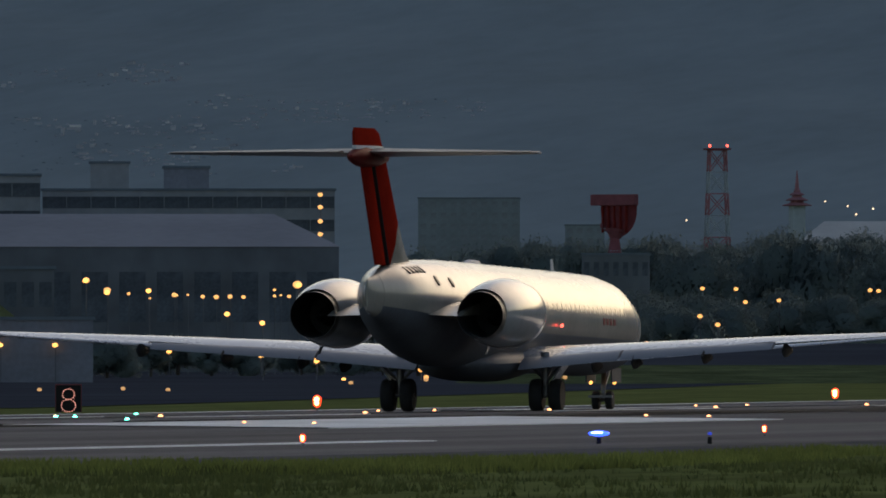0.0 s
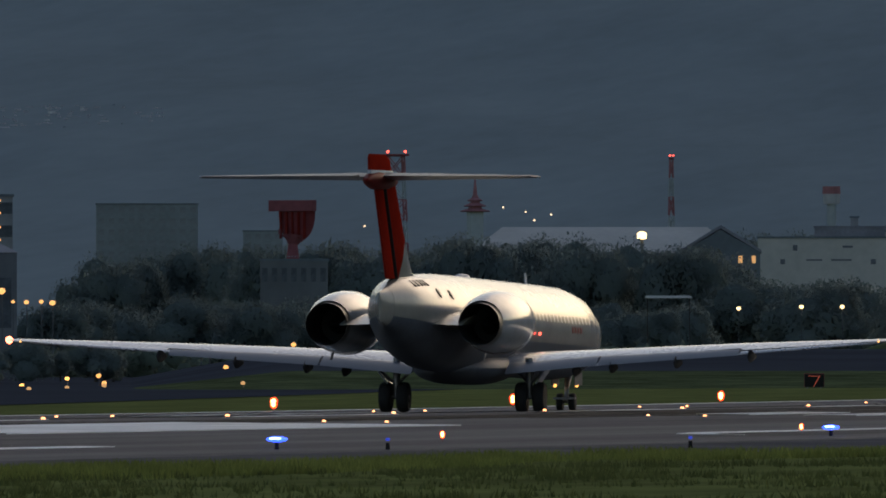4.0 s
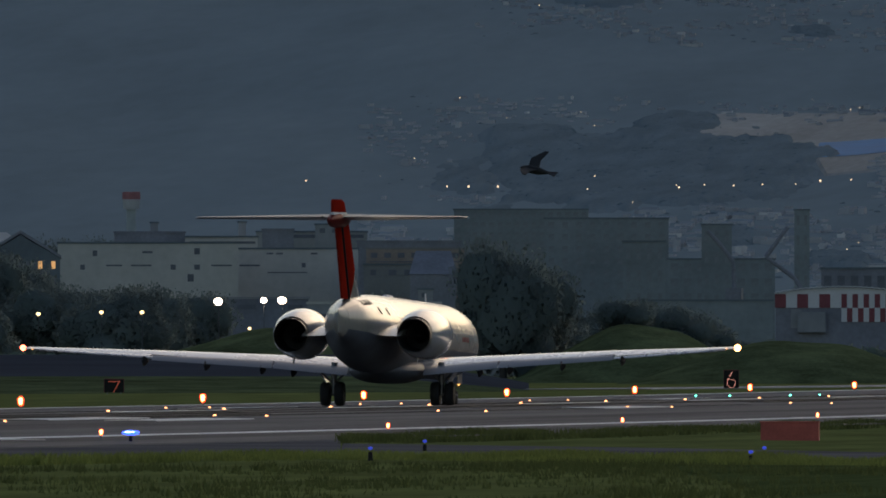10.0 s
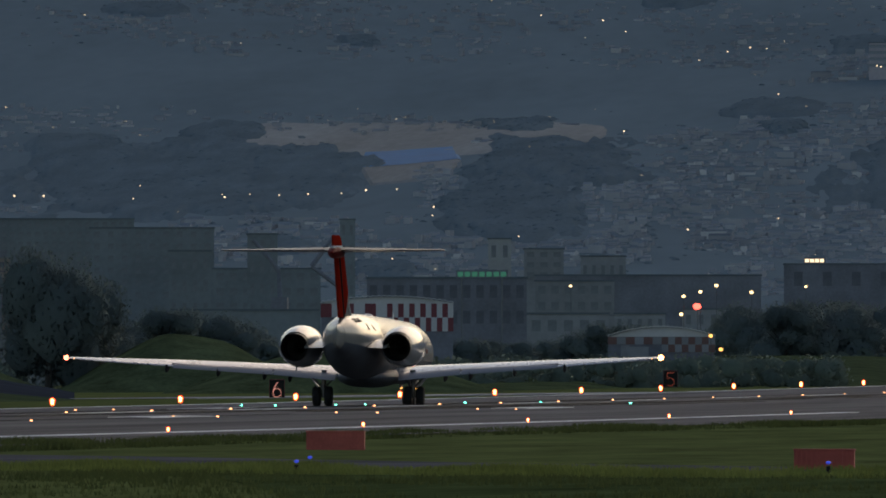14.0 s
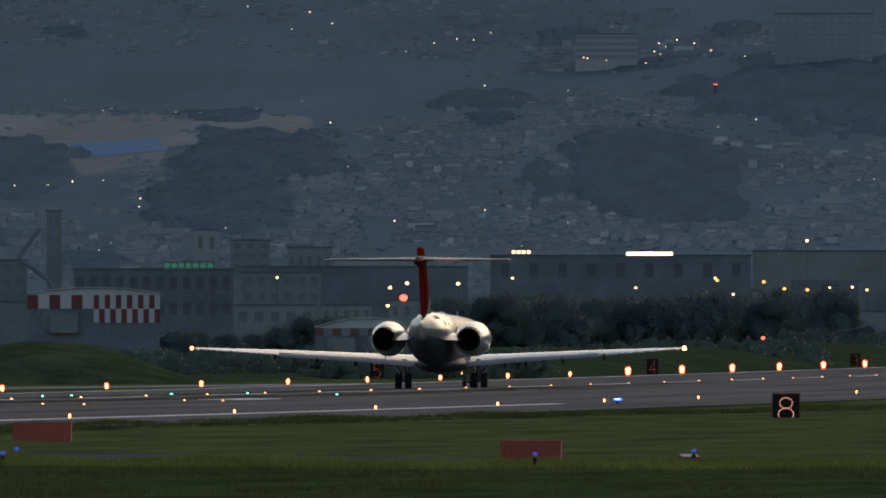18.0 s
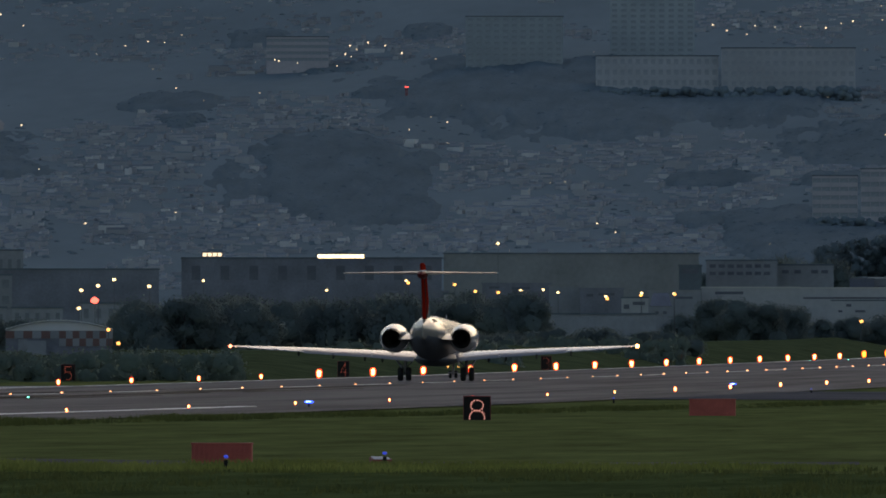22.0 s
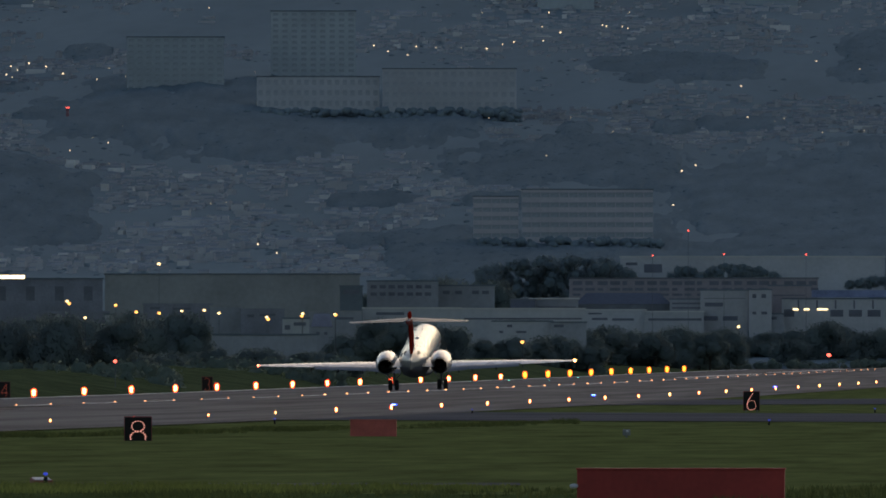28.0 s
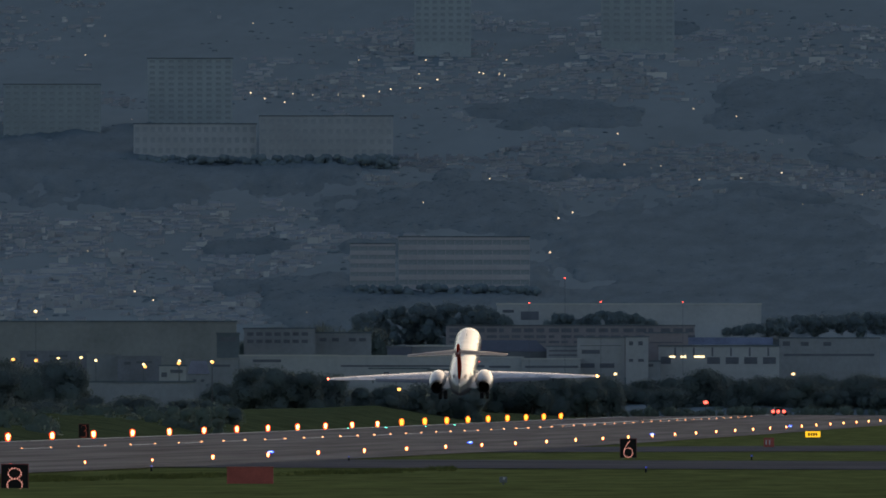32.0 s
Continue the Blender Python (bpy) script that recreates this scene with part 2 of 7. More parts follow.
# the bloom's coloured fringe round a lamp, built as a glowing shell
G_HALO = glow("lamp_fringe_glow", (1.0, 0.05, 0.012), 1.7)
G_HALOLOW = glow("amber_fringe_glow", (1.0, 0.16, 0.008), 1.5)
G_FLASH = glow("strong_lamp_glow", (1.0, 0.82, 0.66), 5.0)
G_LEDGE = glow("strip_lamp_glow", (1.0, 0.80, 0.45), 3.0)
G_PALEGREEN = glow("green_strip_glow", (0.12, 0.50, 0.32), 0.11)
G_YSIGN = glow("yellow_sign_glow", (1.0, 0.55, 0.02), 0.8)
G_TOWN = glow("town_lamp_glow", (1.0, 0.76, 0.48), 1.1)
G_AMBER = glow("amber_lamp_glow", (1.0, 0.46, 0.13), 1.0)
G_BLUR = glow("soft_lamp_glow", (1.0, 0.50, 0.16), 0.9)
G_TIP = glow("wingtip_glow", (1.0, 0.40, 0.12), 9.0)
G_TIPRED = glow("wingtip_red_glow", (1.0, 0.16, 0.08), 7.0)
G_WINDOW = glow("bright_window_glow", (1.0, 0.80, 0.45), 1.6)
G_DIM = glow("dim_warm_glow", (1.0, 0.55, 0.22), 0.4)


# ---- mesh helpers ----
def mesh(name, verts, faces, smooth=False):
    me = bpy.data.meshes.new(name)
    me.from_pydata([tuple(v) for v in verts], [], faces)
    me.update()
    if smooth:
        me.shade_smooth()
    return me


def done(name, bm, material, smooth=False):
    bmesh.ops.recalc_face_normals(bm, faces=bm.faces)
    me = bpy.data.meshes.new(name)
    bm.to_mesh(me)
    bm.free()
    if smooth:
        me.shade_smooth()
        me.set_sharp_from_angle(angle=radians(38))
    for m in material if isinstance(material, (list, tuple)) else [material]:
        me.materials.append(m)
    return me


def part(name, bm, material, parent=None, label="", smooth=False, at=None):
    """One mesh object under a thing or a part."""
    ob = new(name, bm if isinstance(bm, bpy.types.Mesh) else done(name, bm, material, smooth))
    ob.parent = parent
    if at is not None:
        ob.matrix_basis = at
    return tagged(ob, label)


def thing(name, label, category, group="", kind="", at=None):
    ob = new(name)
    if at is not None:
        ob.matrix_basis = at
    return tagged(ob, label, category, group, kind)


def box(bm, x0, y0, z0, x1, y1, z1, bevel=0.0, idx=0):
    r = bmesh.ops.create_cube(bm, size=1)
    for v in r["verts"]:
        v.co = Vector(((x0 + x1) / 2 + v.co.x * (x1 - x0), (y0 + y1) / 2 + v.co.y * (y1 - y0), (z0 + z1) / 2 + v.co.z * (z1 - z0)))
    faces = list({f for v in r["verts"] for f in v.link_faces})
    for f in faces:
        f.material_index = idx
    if bevel:
        bmesh.ops.bevel(bm, geom=list({e for f in faces for e in f.edges}), offset=bevel, segments=2, affect="EDGES", profile=0.5)
    return bm


def boxes(*specs, bevel=0.0):
    bm = bmesh.new()
    for s in specs:
        box(bm, *s, bevel=bevel)
    return bm


def tube(bm, p, q, r0, r1=None, n=10):
    p, q = Vector(p), Vector(q)
    r1 = r0 if r1 is None else r1
    m = Matrix.Translation((p + q) / 2) @ (q - p).to_track_quat("Z", "Y").to_matrix().to_4x4()
    bmesh.ops.create_cone(bm, cap_ends=True, segments=n, radius1=r0, radius2=r1, depth=(q - p).length, matrix=m)
    return bm


def tubes(*specs, n=10):
    bm = bmesh.new()
    for s in specs:
        tube(bm, *s, n=n)
    return bm


def ball(bm, c, r, sub=2, sx=1, sy=1, sz=1):
    bmesh.ops.create_icosphere(bm, subdivisions=sub, radius=r, matrix=Matrix.Translation(c) @ Matrix.Diagonal((sx, sy, sz, 1)))
    return bm


def loft(rings, close=True):
    """A skin over rings of points, with its ends closed."""
    bm = bmesh.new()
    rows = [[bm.verts.new(p) for p in ring] for ring in rings]
    n = len(rows[0])
    for a, b in zip(rows, rows[1:]):
        for i in range(n):
            bm.faces.new((a[i], a[(i + 1) % n], b[(i + 1) % n], b[i]))
    if close:
        bm.faces.new(rows[0])
        bm.faces.new(rows[-1])
    return bm


def spin(profile, n=28, axis="y", c=(0, 0, 0), closed=False):
    """Turn a profile of (along, radius) round the y axis (or x)."""
    rings = []
    for a, r in profile:
        ring = []
        for i in range(n):
            t = 2 * math.pi * i / n
            p = (r * math.cos(t), a, r * math.sin(t)) if axis == "y" else (a, r * math.cos(t), r * math.sin(t))
            ring.append((p[0] + c[0], p[1] + c[1], p[2] + c[2]))
        rings.append(ring)
    return loft(rings, not closed)


MIDDLE = -112.2


def ground_z(x, y):
    """The ground's height: a shallow dip along the runway, the runway's crown, gentle falls beside it."""
    s = max(-60.0, min(y, 3300.0)) / 1000
    z = 0.2808 - 3.8817 * s + 1.8314 * s * s - 0.2281 * s ** 3
    off = abs(x - MIDDLE)
    return z - (0.012 if x < MIDDLE else 0.008) * min(off, 31) - 0.004 * min(max(off - 31, 0), 90)


# ---- ground, runway, markings ----
def steps(*bands):
    out = []
    for a, b, n in bands:
        out += list(np.linspace(a, b, n, endpoint=False))
    return [float(v) for v in out] + [float(bands[-1][1])]


def sheet(name, xs, ys, lift=0.0, material=None):
    verts = [(x, y, ground_z(x, y) + lift) for y in ys for x in xs]
    n = len(xs)
    faces = [(j * n + i, j * n + i + 1, (j + 1) * n + i + 1, (j + 1) * n + i) for j in range(len(ys) - 1) for i in range(n - 1)]
    me = mesh(name, verts, faces, True)
    me.materials.append(material)
    return me


YS = steps((-60, 250, 8), (250, 1300, 60), (1300, 3400, 60))
XS = steps((-2600, -260, 14), (-260, -144, 8), (-144, MIDDLE, 4), (MIDDLE, -80, 4), (-80, 40, 14), (40, 2200, 8))
tagged(new("ground", sheet("ground", XS, YS, 0.0, GRASS)), "mown dull green airfield grass reaching the hills", "ground", kind="structure")
RY = steps((216, 1300, 60), (1300, 3190, 60))
tagged(new("runway", sheet("runway", [-143.6, -136, -128, -120, MIDDLE, -104, -96, -88, -75.5], RY, 0.05, ASPHALT)), "dark grey asphalt runway with a slight crown", "runway", kind="structure")


def strip(name, path, width, lift, material, label, cat="marking", parent=None):
    """A flat band along a path on the ground, with turned-down edges."""
    pts = [Vector(p) for p in path]
    fine = []
    for a, b in zip(pts, pts[1:]):
        n = max(1, int((b - a).length / 18))
        fine += [a.lerp(b, i / n) for i in range(n)]
    fine.append(pts[-1])
    verts, faces = [], []
    for i, p in enumerate(fine):
        d = (fine[min(i + 1, len(fine) - 1)] - fine[max(i - 1, 0)]).normalized()
        s = Vector((d.y, -d.x)) * width / 2
        for q, k in ((p - s, -0.02), (p - s, lift), (p + s, lift), (p + s, -0.02)):
            verts.append((q.x, q.y, ground_z(q.x, q.y) + k))
    for i in range(len(fine) - 1):
        for k in range(3):
            a = i * 4 + k
            faces.append((a, a + 1, a + 5, a + 4))
    me = mesh(name, verts, faces)
    me.materials.append(material)
    return tagged(new(name, me), label, cat, kind="structure")


def patch(name, pts, lift, material, label, cat):
    """A flat area on the ground between corners given in order."""
    c = [Vector(p) for p in pts]
    n = 24
    verts, faces = [], []
    for j in range(n + 1):
        for i in range(n + 1):
            p = (c[0].lerp(c[1], i / n)).lerp(c[3].lerp(c[2], i / n), j / n)
            verts.append((p.x, p.y, ground_z(p.x, p.y) + lift))
    for j in range(n):
        for i in range(n):
            a = j * (n + 1) + i
            faces.append((a, a + 1, a + n + 2, a + n + 1))
    me = mesh(name, verts, faces)
    me.materials.append(material)
    return tagged(new(name, me), label, cat, kind="structure")


def ribbon(name, near, far, lift, material, label, cat):
    """A paved area between two border lines on the ground."""
    n = 8
    verts = [(*(Vector(a).lerp(Vector(b), i / n)),) for a, b in zip(near, far) for i in range(n + 1)]
    verts = [(x, y, ground_z(x, y) + lift) for x, y in verts]
    faces = [(k * (n + 1) + i, k * (n + 1) + i + 1, (k + 1) * (n + 1) + i + 1, (k + 1) * (n + 1) + i) for k in range(len(near) - 1) for i in range(n)]
    me = mesh(name, verts, faces)
    me.materials.append(material)
    return tagged(new(name, me), label, cat, kind="structure")


ribbon("taxiway_mouth", [(-74.2, 292.7), (-74.3, 309.7), (-73.9, 321.6), (-70.6, 327.0), (-67.6, 333.7), (-68.0, 362.7), (-68.7, 383.4), (-68.1, 407.3), (-65.9, 426.9), (-64.7, 434.2)], [(-80.0, 315.5), (-80.0, 333.6), (-80.0, 348.4), (-80.0, 370.2), (-80.0, 394.8), (-80.0, 426.6), (-80.0, 446.4), (-80.0, 478.3), (-80.0, 518.3), (-77.9, 522.7)], 0.045, TAXI, "dark asphalt taxiway mouth that opens onto the runway", "taxiway")
ribbon("taxiway", [(-64.7, 434.2), (-56.9, 427.7), (-47.6, 412.3), (-38.7, 412.7), (-31.1, 419.3), (-25.1, 432.8)], [(-72.3, 485.6), (-62.7, 471.8), (-52.1, 450.5), (-40.8, 435.1), (-32.5, 437.3), (-25.9, 445.7)], 0.045, TAXI, "narrow dark asphalt taxiway between grass verges", "taxiway")
patch("parking_apron", [(-168, 735), (-225, 1250), (-430, 1900), (-700, 1500)], 0.03, DARKAPRON, "dark asphalt apron beyond the grass strip", "apron")
patch("rough_field", [(-31, 262), (-52, 398), (-8, 398), (-6, 262)], 0.02, ROUGH, "rough darker grass of the near airfield", "grass")
patch("side_taxiway", [(-78, 1060), (-78, 1230), (-12, 1245), (-12, 1075)], 0.04, TAXI, "dark asphalt taxiway leaving the runway between grass strips", "taxiway")
patch("far_taxiway", [(-20, 1560), (-80.4, 1400), (-80.4, 1560), (-20, 1760)], 0.04, TAXI, "dark asphalt taxiway leaving the runway far off", "taxiway")
strip("runway_edge_line", [(-84.3, 216), (-84.3, 412)], 0.9, 0.075, PAINT, "worn white painted edge line of the runway")
strip("runway_edge_line", [(-82.2, 492), (-83.6, 493.5), (-84.3, 500), (-84.3, 905)], 0.9, 0.075, PAINT, "worn white painted edge line with a rounded start")
strip("runway_edge_line", [(-143.0, 216), (-143.0, 3180)], 0.9, 0.075, PAINT, "worn white painted edge line of the runway")
strip("aiming_point_mark", [(-101.5, 462), (-101.5, 530)], 9.0, 0.08, PAINT, "broad white painted landing mark on the runway")
strip("aiming_point_mark", [(-122.9, 462), (-122.9, 530)], 9.0, 0.08, PAINT, "broad white painted landing mark on the runway")
for y0 in (618, 768, 918):
    for off in (-12.5, -8.6, 8.6, 12.5)[(0 if y0 < 700 else 1):(4 if y0 < 700 else 3)]:
        strip("touchdown_mark", [(MIDDLE + off, y0), (MIDDLE + off, y0 + 23)], 1.9, 0.08, PAINT, "white painted touchdown stripe on the runway")
for k in range(44):
    strip("centre_line_dash", [(MIDDLE, 330 + 60 * k), (MIDDLE, 360 + 60 * k)], 0.35, 0.075, PAINT, "worn white dash of the runway centre line")

rng = np.random.default_rng(21)
for k in range(26):
    o, y0 = rng.choice([-1, 1]) * rng.uniform(2.0, 8.5), rng.uniform(430, 1150)
    strip("tyre_mark", [(MIDDLE + o, y0), (MIDDLE + o + rng.uniform(-0.3, 0.3), y0 + rng.uniform(70, 320))], rng.uniform(0.35, 1.1), 0.066 + 0.0003 * k, TYREMARK, "dark rubber streak worn into the runway")

# ---- the hills behind ----
HILL0, HILL1 = 3200.0, 4940.0


def hill_z(az, d):
    """Height of the hillside at a bearing (degrees left of the runway's way) and a distance."""
    t = (d - HILL0) / (HILL1 - HILL0)
    z = 1.77 + (562.6 - (575 - 925 * t)) * d / 31000
    n = noise.noise((az * 0.55, d * 0.0022, 3.1)) * 7 + noise.noise((az * 2.1, d * 0.008, 7.7)) * 2.2
    return z + n * min(1, max(0, t * 3)) * 0.8


def spot(az, d):
    a = radians(az)
    return -d * math.sin(a), d * math.cos(a)


def slope(az, h):
    """A place on the hillside at a bearing and a share of its height."""
    d = HILL0 + (HILL1 - HILL0) * h
    return (*spot(az, d), hill_z(az, d))


def facing(x, y):
    return math.degrees(math.atan2(-x, y))


azs, ds = np.linspace(-14, 24, 230), np.linspace(HILL0 - 40, HILL1, 120)
verts = [(*spot(a, d), hill_z(a, d) - (3 if d < HILL0 - 20 else 0)) for d in ds for a in azs]
n = len(azs)
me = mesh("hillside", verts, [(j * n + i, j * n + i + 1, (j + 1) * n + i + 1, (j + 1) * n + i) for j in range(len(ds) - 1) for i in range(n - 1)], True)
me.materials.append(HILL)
tagged(new("hillside", me), "wooded hillside with towns, blue-grey from painted haze", "hill", kind="structure")

# unseen mountains above and to both sides, added to darken low reflections
verts, faces, n = [], [], 120
for i in range(n + 1):
    az = radians(75 - 190 * i / n)
    for d, z in ((4700, -30), (5200, 190), (6000, 380), (6900, 520), (7600, 300)):
        k = 1 + 0.25 * noise.noise((i * 0.11, d * 0.0006, 8.0)) + 0.10 * noise.noise((i * 0.45, d * 0.002, 2.0))
        verts.append((-d * math.sin(az), d * math.cos(az), z * k if z > 0 else z))
for i in range(n):
    for j in range(4):
        a = i * 5 + j
        faces.append((a, a + 5, a + 6, a + 1))
me = mesh("mountain_range", verts, faces, True)
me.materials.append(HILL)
tagged(new("mountain_range", me), "unseen dim mountains added to block the low sky", "mountains", kind="structure")


def soft_normals(me, n):
    """Leaves take the light of the clump that they belong to."""
    n = n / np.maximum(1e-6, np.linalg.norm(n, axis=1))[:, None]
    me.normals_split_custom_set_from_vertices(n.tolist())


def lumps(centres, radii, flat=0.8):
    """Rounded uneven hearts inside crowns: points, triangles and outward directions."""
    bm = bmesh.new()
    bmesh.ops.create_icosphere(bm, subdivisions=2, radius=1)
    bv, bf = np.array([v.co[:] for v in bm.verts]), np.array([[v.index for v in f.verts] for f in bm.faces])
    bm.free()
    rng = np.random.default_rng(len(centres) + 5)
    c, r = np.array(centres), np.array(radii)[:, None, None]
    v = c[:, None, :] + bv[None] * r * (1, 1, flat) * rng.uniform(0.78, 1.1, (len(c), len(bv), 1))
    f = bf[None] + (np.arange(len(c)) * len(bv))[:, None, None]
    return v.reshape(-1, 3), f.reshape(-1, 3), np.tile(bv, (len(c), 1))


def clumps(name, label, spots, size, material, category="wood", flat=0.7, leaves=26, leaf=0.3):
    """A wood or hedge seen from far: many leafy tufts in one mesh."""
    rng = np.random.default_rng(len(spots))
    n = len(spots) * leaves
    c = np.repeat(np.array(spots), leaves, 0)
    k = np.repeat(size * rng.uniform(0.6, 1.35, len(spots)), leaves)[:, None]
    v = rng.normal(size=(n, 3))
    v /= np.linalg.norm(v, axis=1)[:, None]
    c = c + v * k * rng.uniform(0.4, 1.0, (n, 1)) * (1, 1, flat) + (0, 0, size * 0.3)
    a, b = rng.normal(size=(n, 3)), rng.normal(size=(n, 3))
    a *= (k * leaf * rng.uniform(0.6, 1.3, (n, 1))) / np.linalg.norm(a, axis=1)[:, None]
    b *= (k * leaf * rng.uniform(0.4, 1.0, (n, 1))) / np.linalg.norm(b, axis=1)[:, None]
    verts = np.stack([c - a, c - b, c + a, c + b], 1).reshape(-1, 3)
    hv, hf, hn = lumps(np.array(spots) + (0, 0, size * 0.3), k[::leaves, 0] * 0.68, flat)
    me = mesh(name, verts.tolist() + hv.tolist(), [(4 * i, 4 * i + 1, 4 * i + 2, 4 * i + 3) for i in range(n)] + (hf + 4 * n).tolist())
    me.materials.append(material)
    soft_normals(me, np.concatenate([np.repeat(v * (1, 1, 0.8) + (0, 0, 0.9), 4, 0), hn * (1, 1, 0.8) + (0, 0, 0.9)]))
    return tagged(new(name, me), label, category, kind="stuff")


def wood_edge(k, u, w, az, h):
    """How far inside the wood k a place lies, over its ragged border."""
    inside = max(0, 1 - (abs(u) ** 2.6 + abs(w) ** 2.6) ** (1 / 2.6))
    ragged = 0.75 * noise.noise((az * 3.5, h * 16, k)) + 0.40 * noise.noise((az * 12, h * 45, k)) + 0.2 * noise.noise((az * 40, h * 120, k))
    return inside * 1.7 - 0.30 + ragged * min(1, 0.25 + inside * 4) - (0.5 if inside == 0 else 0)


TOWNS = [(13.043, 12.323, 0.432, 0.492, 110, 0.5), (12.933, 11.898, 0.276, 0.368, 240, 0.55), (12.323, 11.343, 0.357, 0.411, 130, 0.45),
         (8.404, 7.462, 0.265, 0.459, 420, 0.75), (7.462, 6.094, 0.400, 0.449, 180, 0.8), (8.404, 6.556, 0.092, 0.243, 1000, 1.0),
         (6.741, 4.893, 0.103, 0.416, 2600, 1.0), (8.035, 4.893, 0.546, 0.719, 1100, 0.8), (5.447, 3.229, 0.157, 0.400, 2700, 1.0),
         (5.632, 4.061, 0.503, 0.600, 650, 0.9), (3.969, 1.566, 0.503, 0.762, 2200, 0.9), (3.728, 1.566, 0.378, 0.503, 1500, 0.9),
         (5.447, 4.246, 0.643, 0.795, 300, 0.8), (3.044, 1.566, 0.405, 0.459, 350, 0.9), (5.632, 4.615, 0.351, 0.459, 350, 0.9)]

WOODED = [(6.741, 5.854, 0.274, 0.400), (8.275, 6.741, 0.216, 0.427), (6.722, 6.094, 0.178, 0.314), (5.170, 3.266, 0.368, 0.537), (5.503, 4.615, 0.211, 0.389),
          (3.691, 2.582, 0.319, 0.436), (3.026, 1.566, 0.189, 0.438), (3.913, 2.860, 0.124, 0.259), (3.063, 2.471, 0.505, 0.591), (2.398, 1.566, 0.503, 0.638)]


rng = np.random.default_rng(61)
for _ in range(34):
    a0, a1, h0, h1, cnt, big = TOWNS[3 + int(rng.integers(len(TOWNS) - 3))]
    az, h, wa, wh = a0 + (a1 - a0) * rng.uniform(0.05, 0.95), h0 + (h1 - h0) * rng.uniform(0.1, 0.9), rng.uniform(0.07, 0.24), rng.uniform(0.008, 0.028)
    WOODED.append((az + wa, az - wa, h - wh, h + wh))
WOODED += [(3.45, 1.2, 0.10, 0.29), (2.75, 1.3, 0.16, 0.27)]


def in_wood(az, h):
    for k, (a0, a1, h0, h1) in enumerate(WOODED):
        u, w = (2 * az - a0 - a1) / (a1 - a0), (2 * h - h0 - h1) / (h1 - h0)
        if abs(u) < 1 and abs(w) < 1 and wood_edge(k, u, w, az, h) > -0.05:
            return True
    return False


def houses(name, label, az0, az1, h0, h1, count, seed, big=1.0):
    """A far town: many small houses with pitched or flat roofs in one mesh, in loose rows and quarters."""
    rng = np.random.default_rng(seed)
    verts, faces, kinds = [], [], []
    for _ in range(count):
        az, h = az0 + (az1 - az0) * rng.random(), h0 + (h1 - h0) * rng.random()
        e = min(1, 5 * (h - min(h0, h1)) / abs(h1 - h0), 5 * (max(h0, h1) - h) / abs(h1 - h0), 5 * abs(az - az0) / abs(az1 - az0), 5 * abs(az1 - az) / abs(az1 - az0))
        if noise.noise((az * 2.3 + seed, h * 14, 1.0)) + 0.8 * noise.noise((az * 7, h * 40, seed)) < 0.24 - 0.50 * e:
            continue
        x, y, z = slope(az, h)
        if rng.random() < 0.30 or in_wood(az, h):
            continue
        w, dp, ht = (0.8 + min(4.5, rng.exponential(1.1))) * big, rng.uniform(1.2, 3.2) * big, (0.3 + min(1.3, rng.exponential(0.3))) * big
        pale = rng.random() < 0.09
        turn = Matrix.Rotation(radians(az) + rng.choice([0, -0.05, -0.2, -0.35]) - rng.uniform(0, 0.1), 3, "Z")
        ridge = rng.uniform(0.15, 0.5) * big if rng.random() < 0.6 else 0.0
        pts = [(-w, -dp, -1.0), (w, -dp, -1.0), (w, dp, -1.0), (-w, dp, -1.0), (-w, -dp, ht), (w, -dp, ht), (w, dp, ht), (-w, dp, ht), (-w, 0, ht + ridge), (w, 0, ht + ridge)]
        o = len(verts)
        for p in pts:
            q = turn @ Vector((p[0] / 2, p[1] / 2, p[2]))
            verts.append((x + q.x, y + q.y, z + q.z))
        kinds += [2 if pale else 0] * 4 + [2 if pale and not ridge else 1] * 2
        faces += [[o + i for i in f] for f in ((0, 1, 5, 4), (1, 2, 6, 9, 5), (2, 3, 7, 6), (3, 0, 4, 8, 7), (4, 5, 9, 8), (6, 7, 8, 9))]
    me = mesh(name, verts, faces)
    me.materials.append(HOUSES)
    me.materials.append(HOUSEROOF)
    me.materials.append(PALEHOUSE)
    me.polygons.foreach_set("material_index", kinds)
    return tagged(new(name, me), label, "town", kind="stuff")


for k, (a0, a1, h0, h1, cnt, big) in enumerate(TOWNS):
    houses("town", "grey houses of a town on the far hillside", a0, a1, h0, h1, int(cnt * (2.3 if k > 2 else 1.8)), 11 + k, big)

def crowns(name, label, spots, size, material, flat=0.75):
    """Far tree crowns: uneven rounded lumps in one mesh."""
    rng = np.random.default_rng(len(spots) + 17)
    bm = bmesh.new()
    bmesh.ops.create_icosphere(bm, subdivisions=2, radius=1)
    ball_v, ball_f = np.array([v.co[:] for v in bm.verts]), [[v.index for v in f.verts] for f in bm.faces]
    bm.free()
    verts, faces = [], []
    for p in spots:
        r = size * rng.uniform(0.55, 1.3)
        lump = np.array([1 + 0.30 * noise.noise(Vector(v) * 1.7 + Vector(p)) + 0.18 * noise.noise(Vector(v) * 4 + Vector(p)) for v in ball_v])[:, None]
        o = len(verts)
        verts += (np.array(p) + ball_v * lump * r * (1, 1, flat)).tolist()
        faces += [[o + i for i in f] for f in ball_f]
    me = mesh(name, verts, faces, True)
    me.materials.append(material)
    return tagged(new(name, me), label, "wood", kind="stuff")


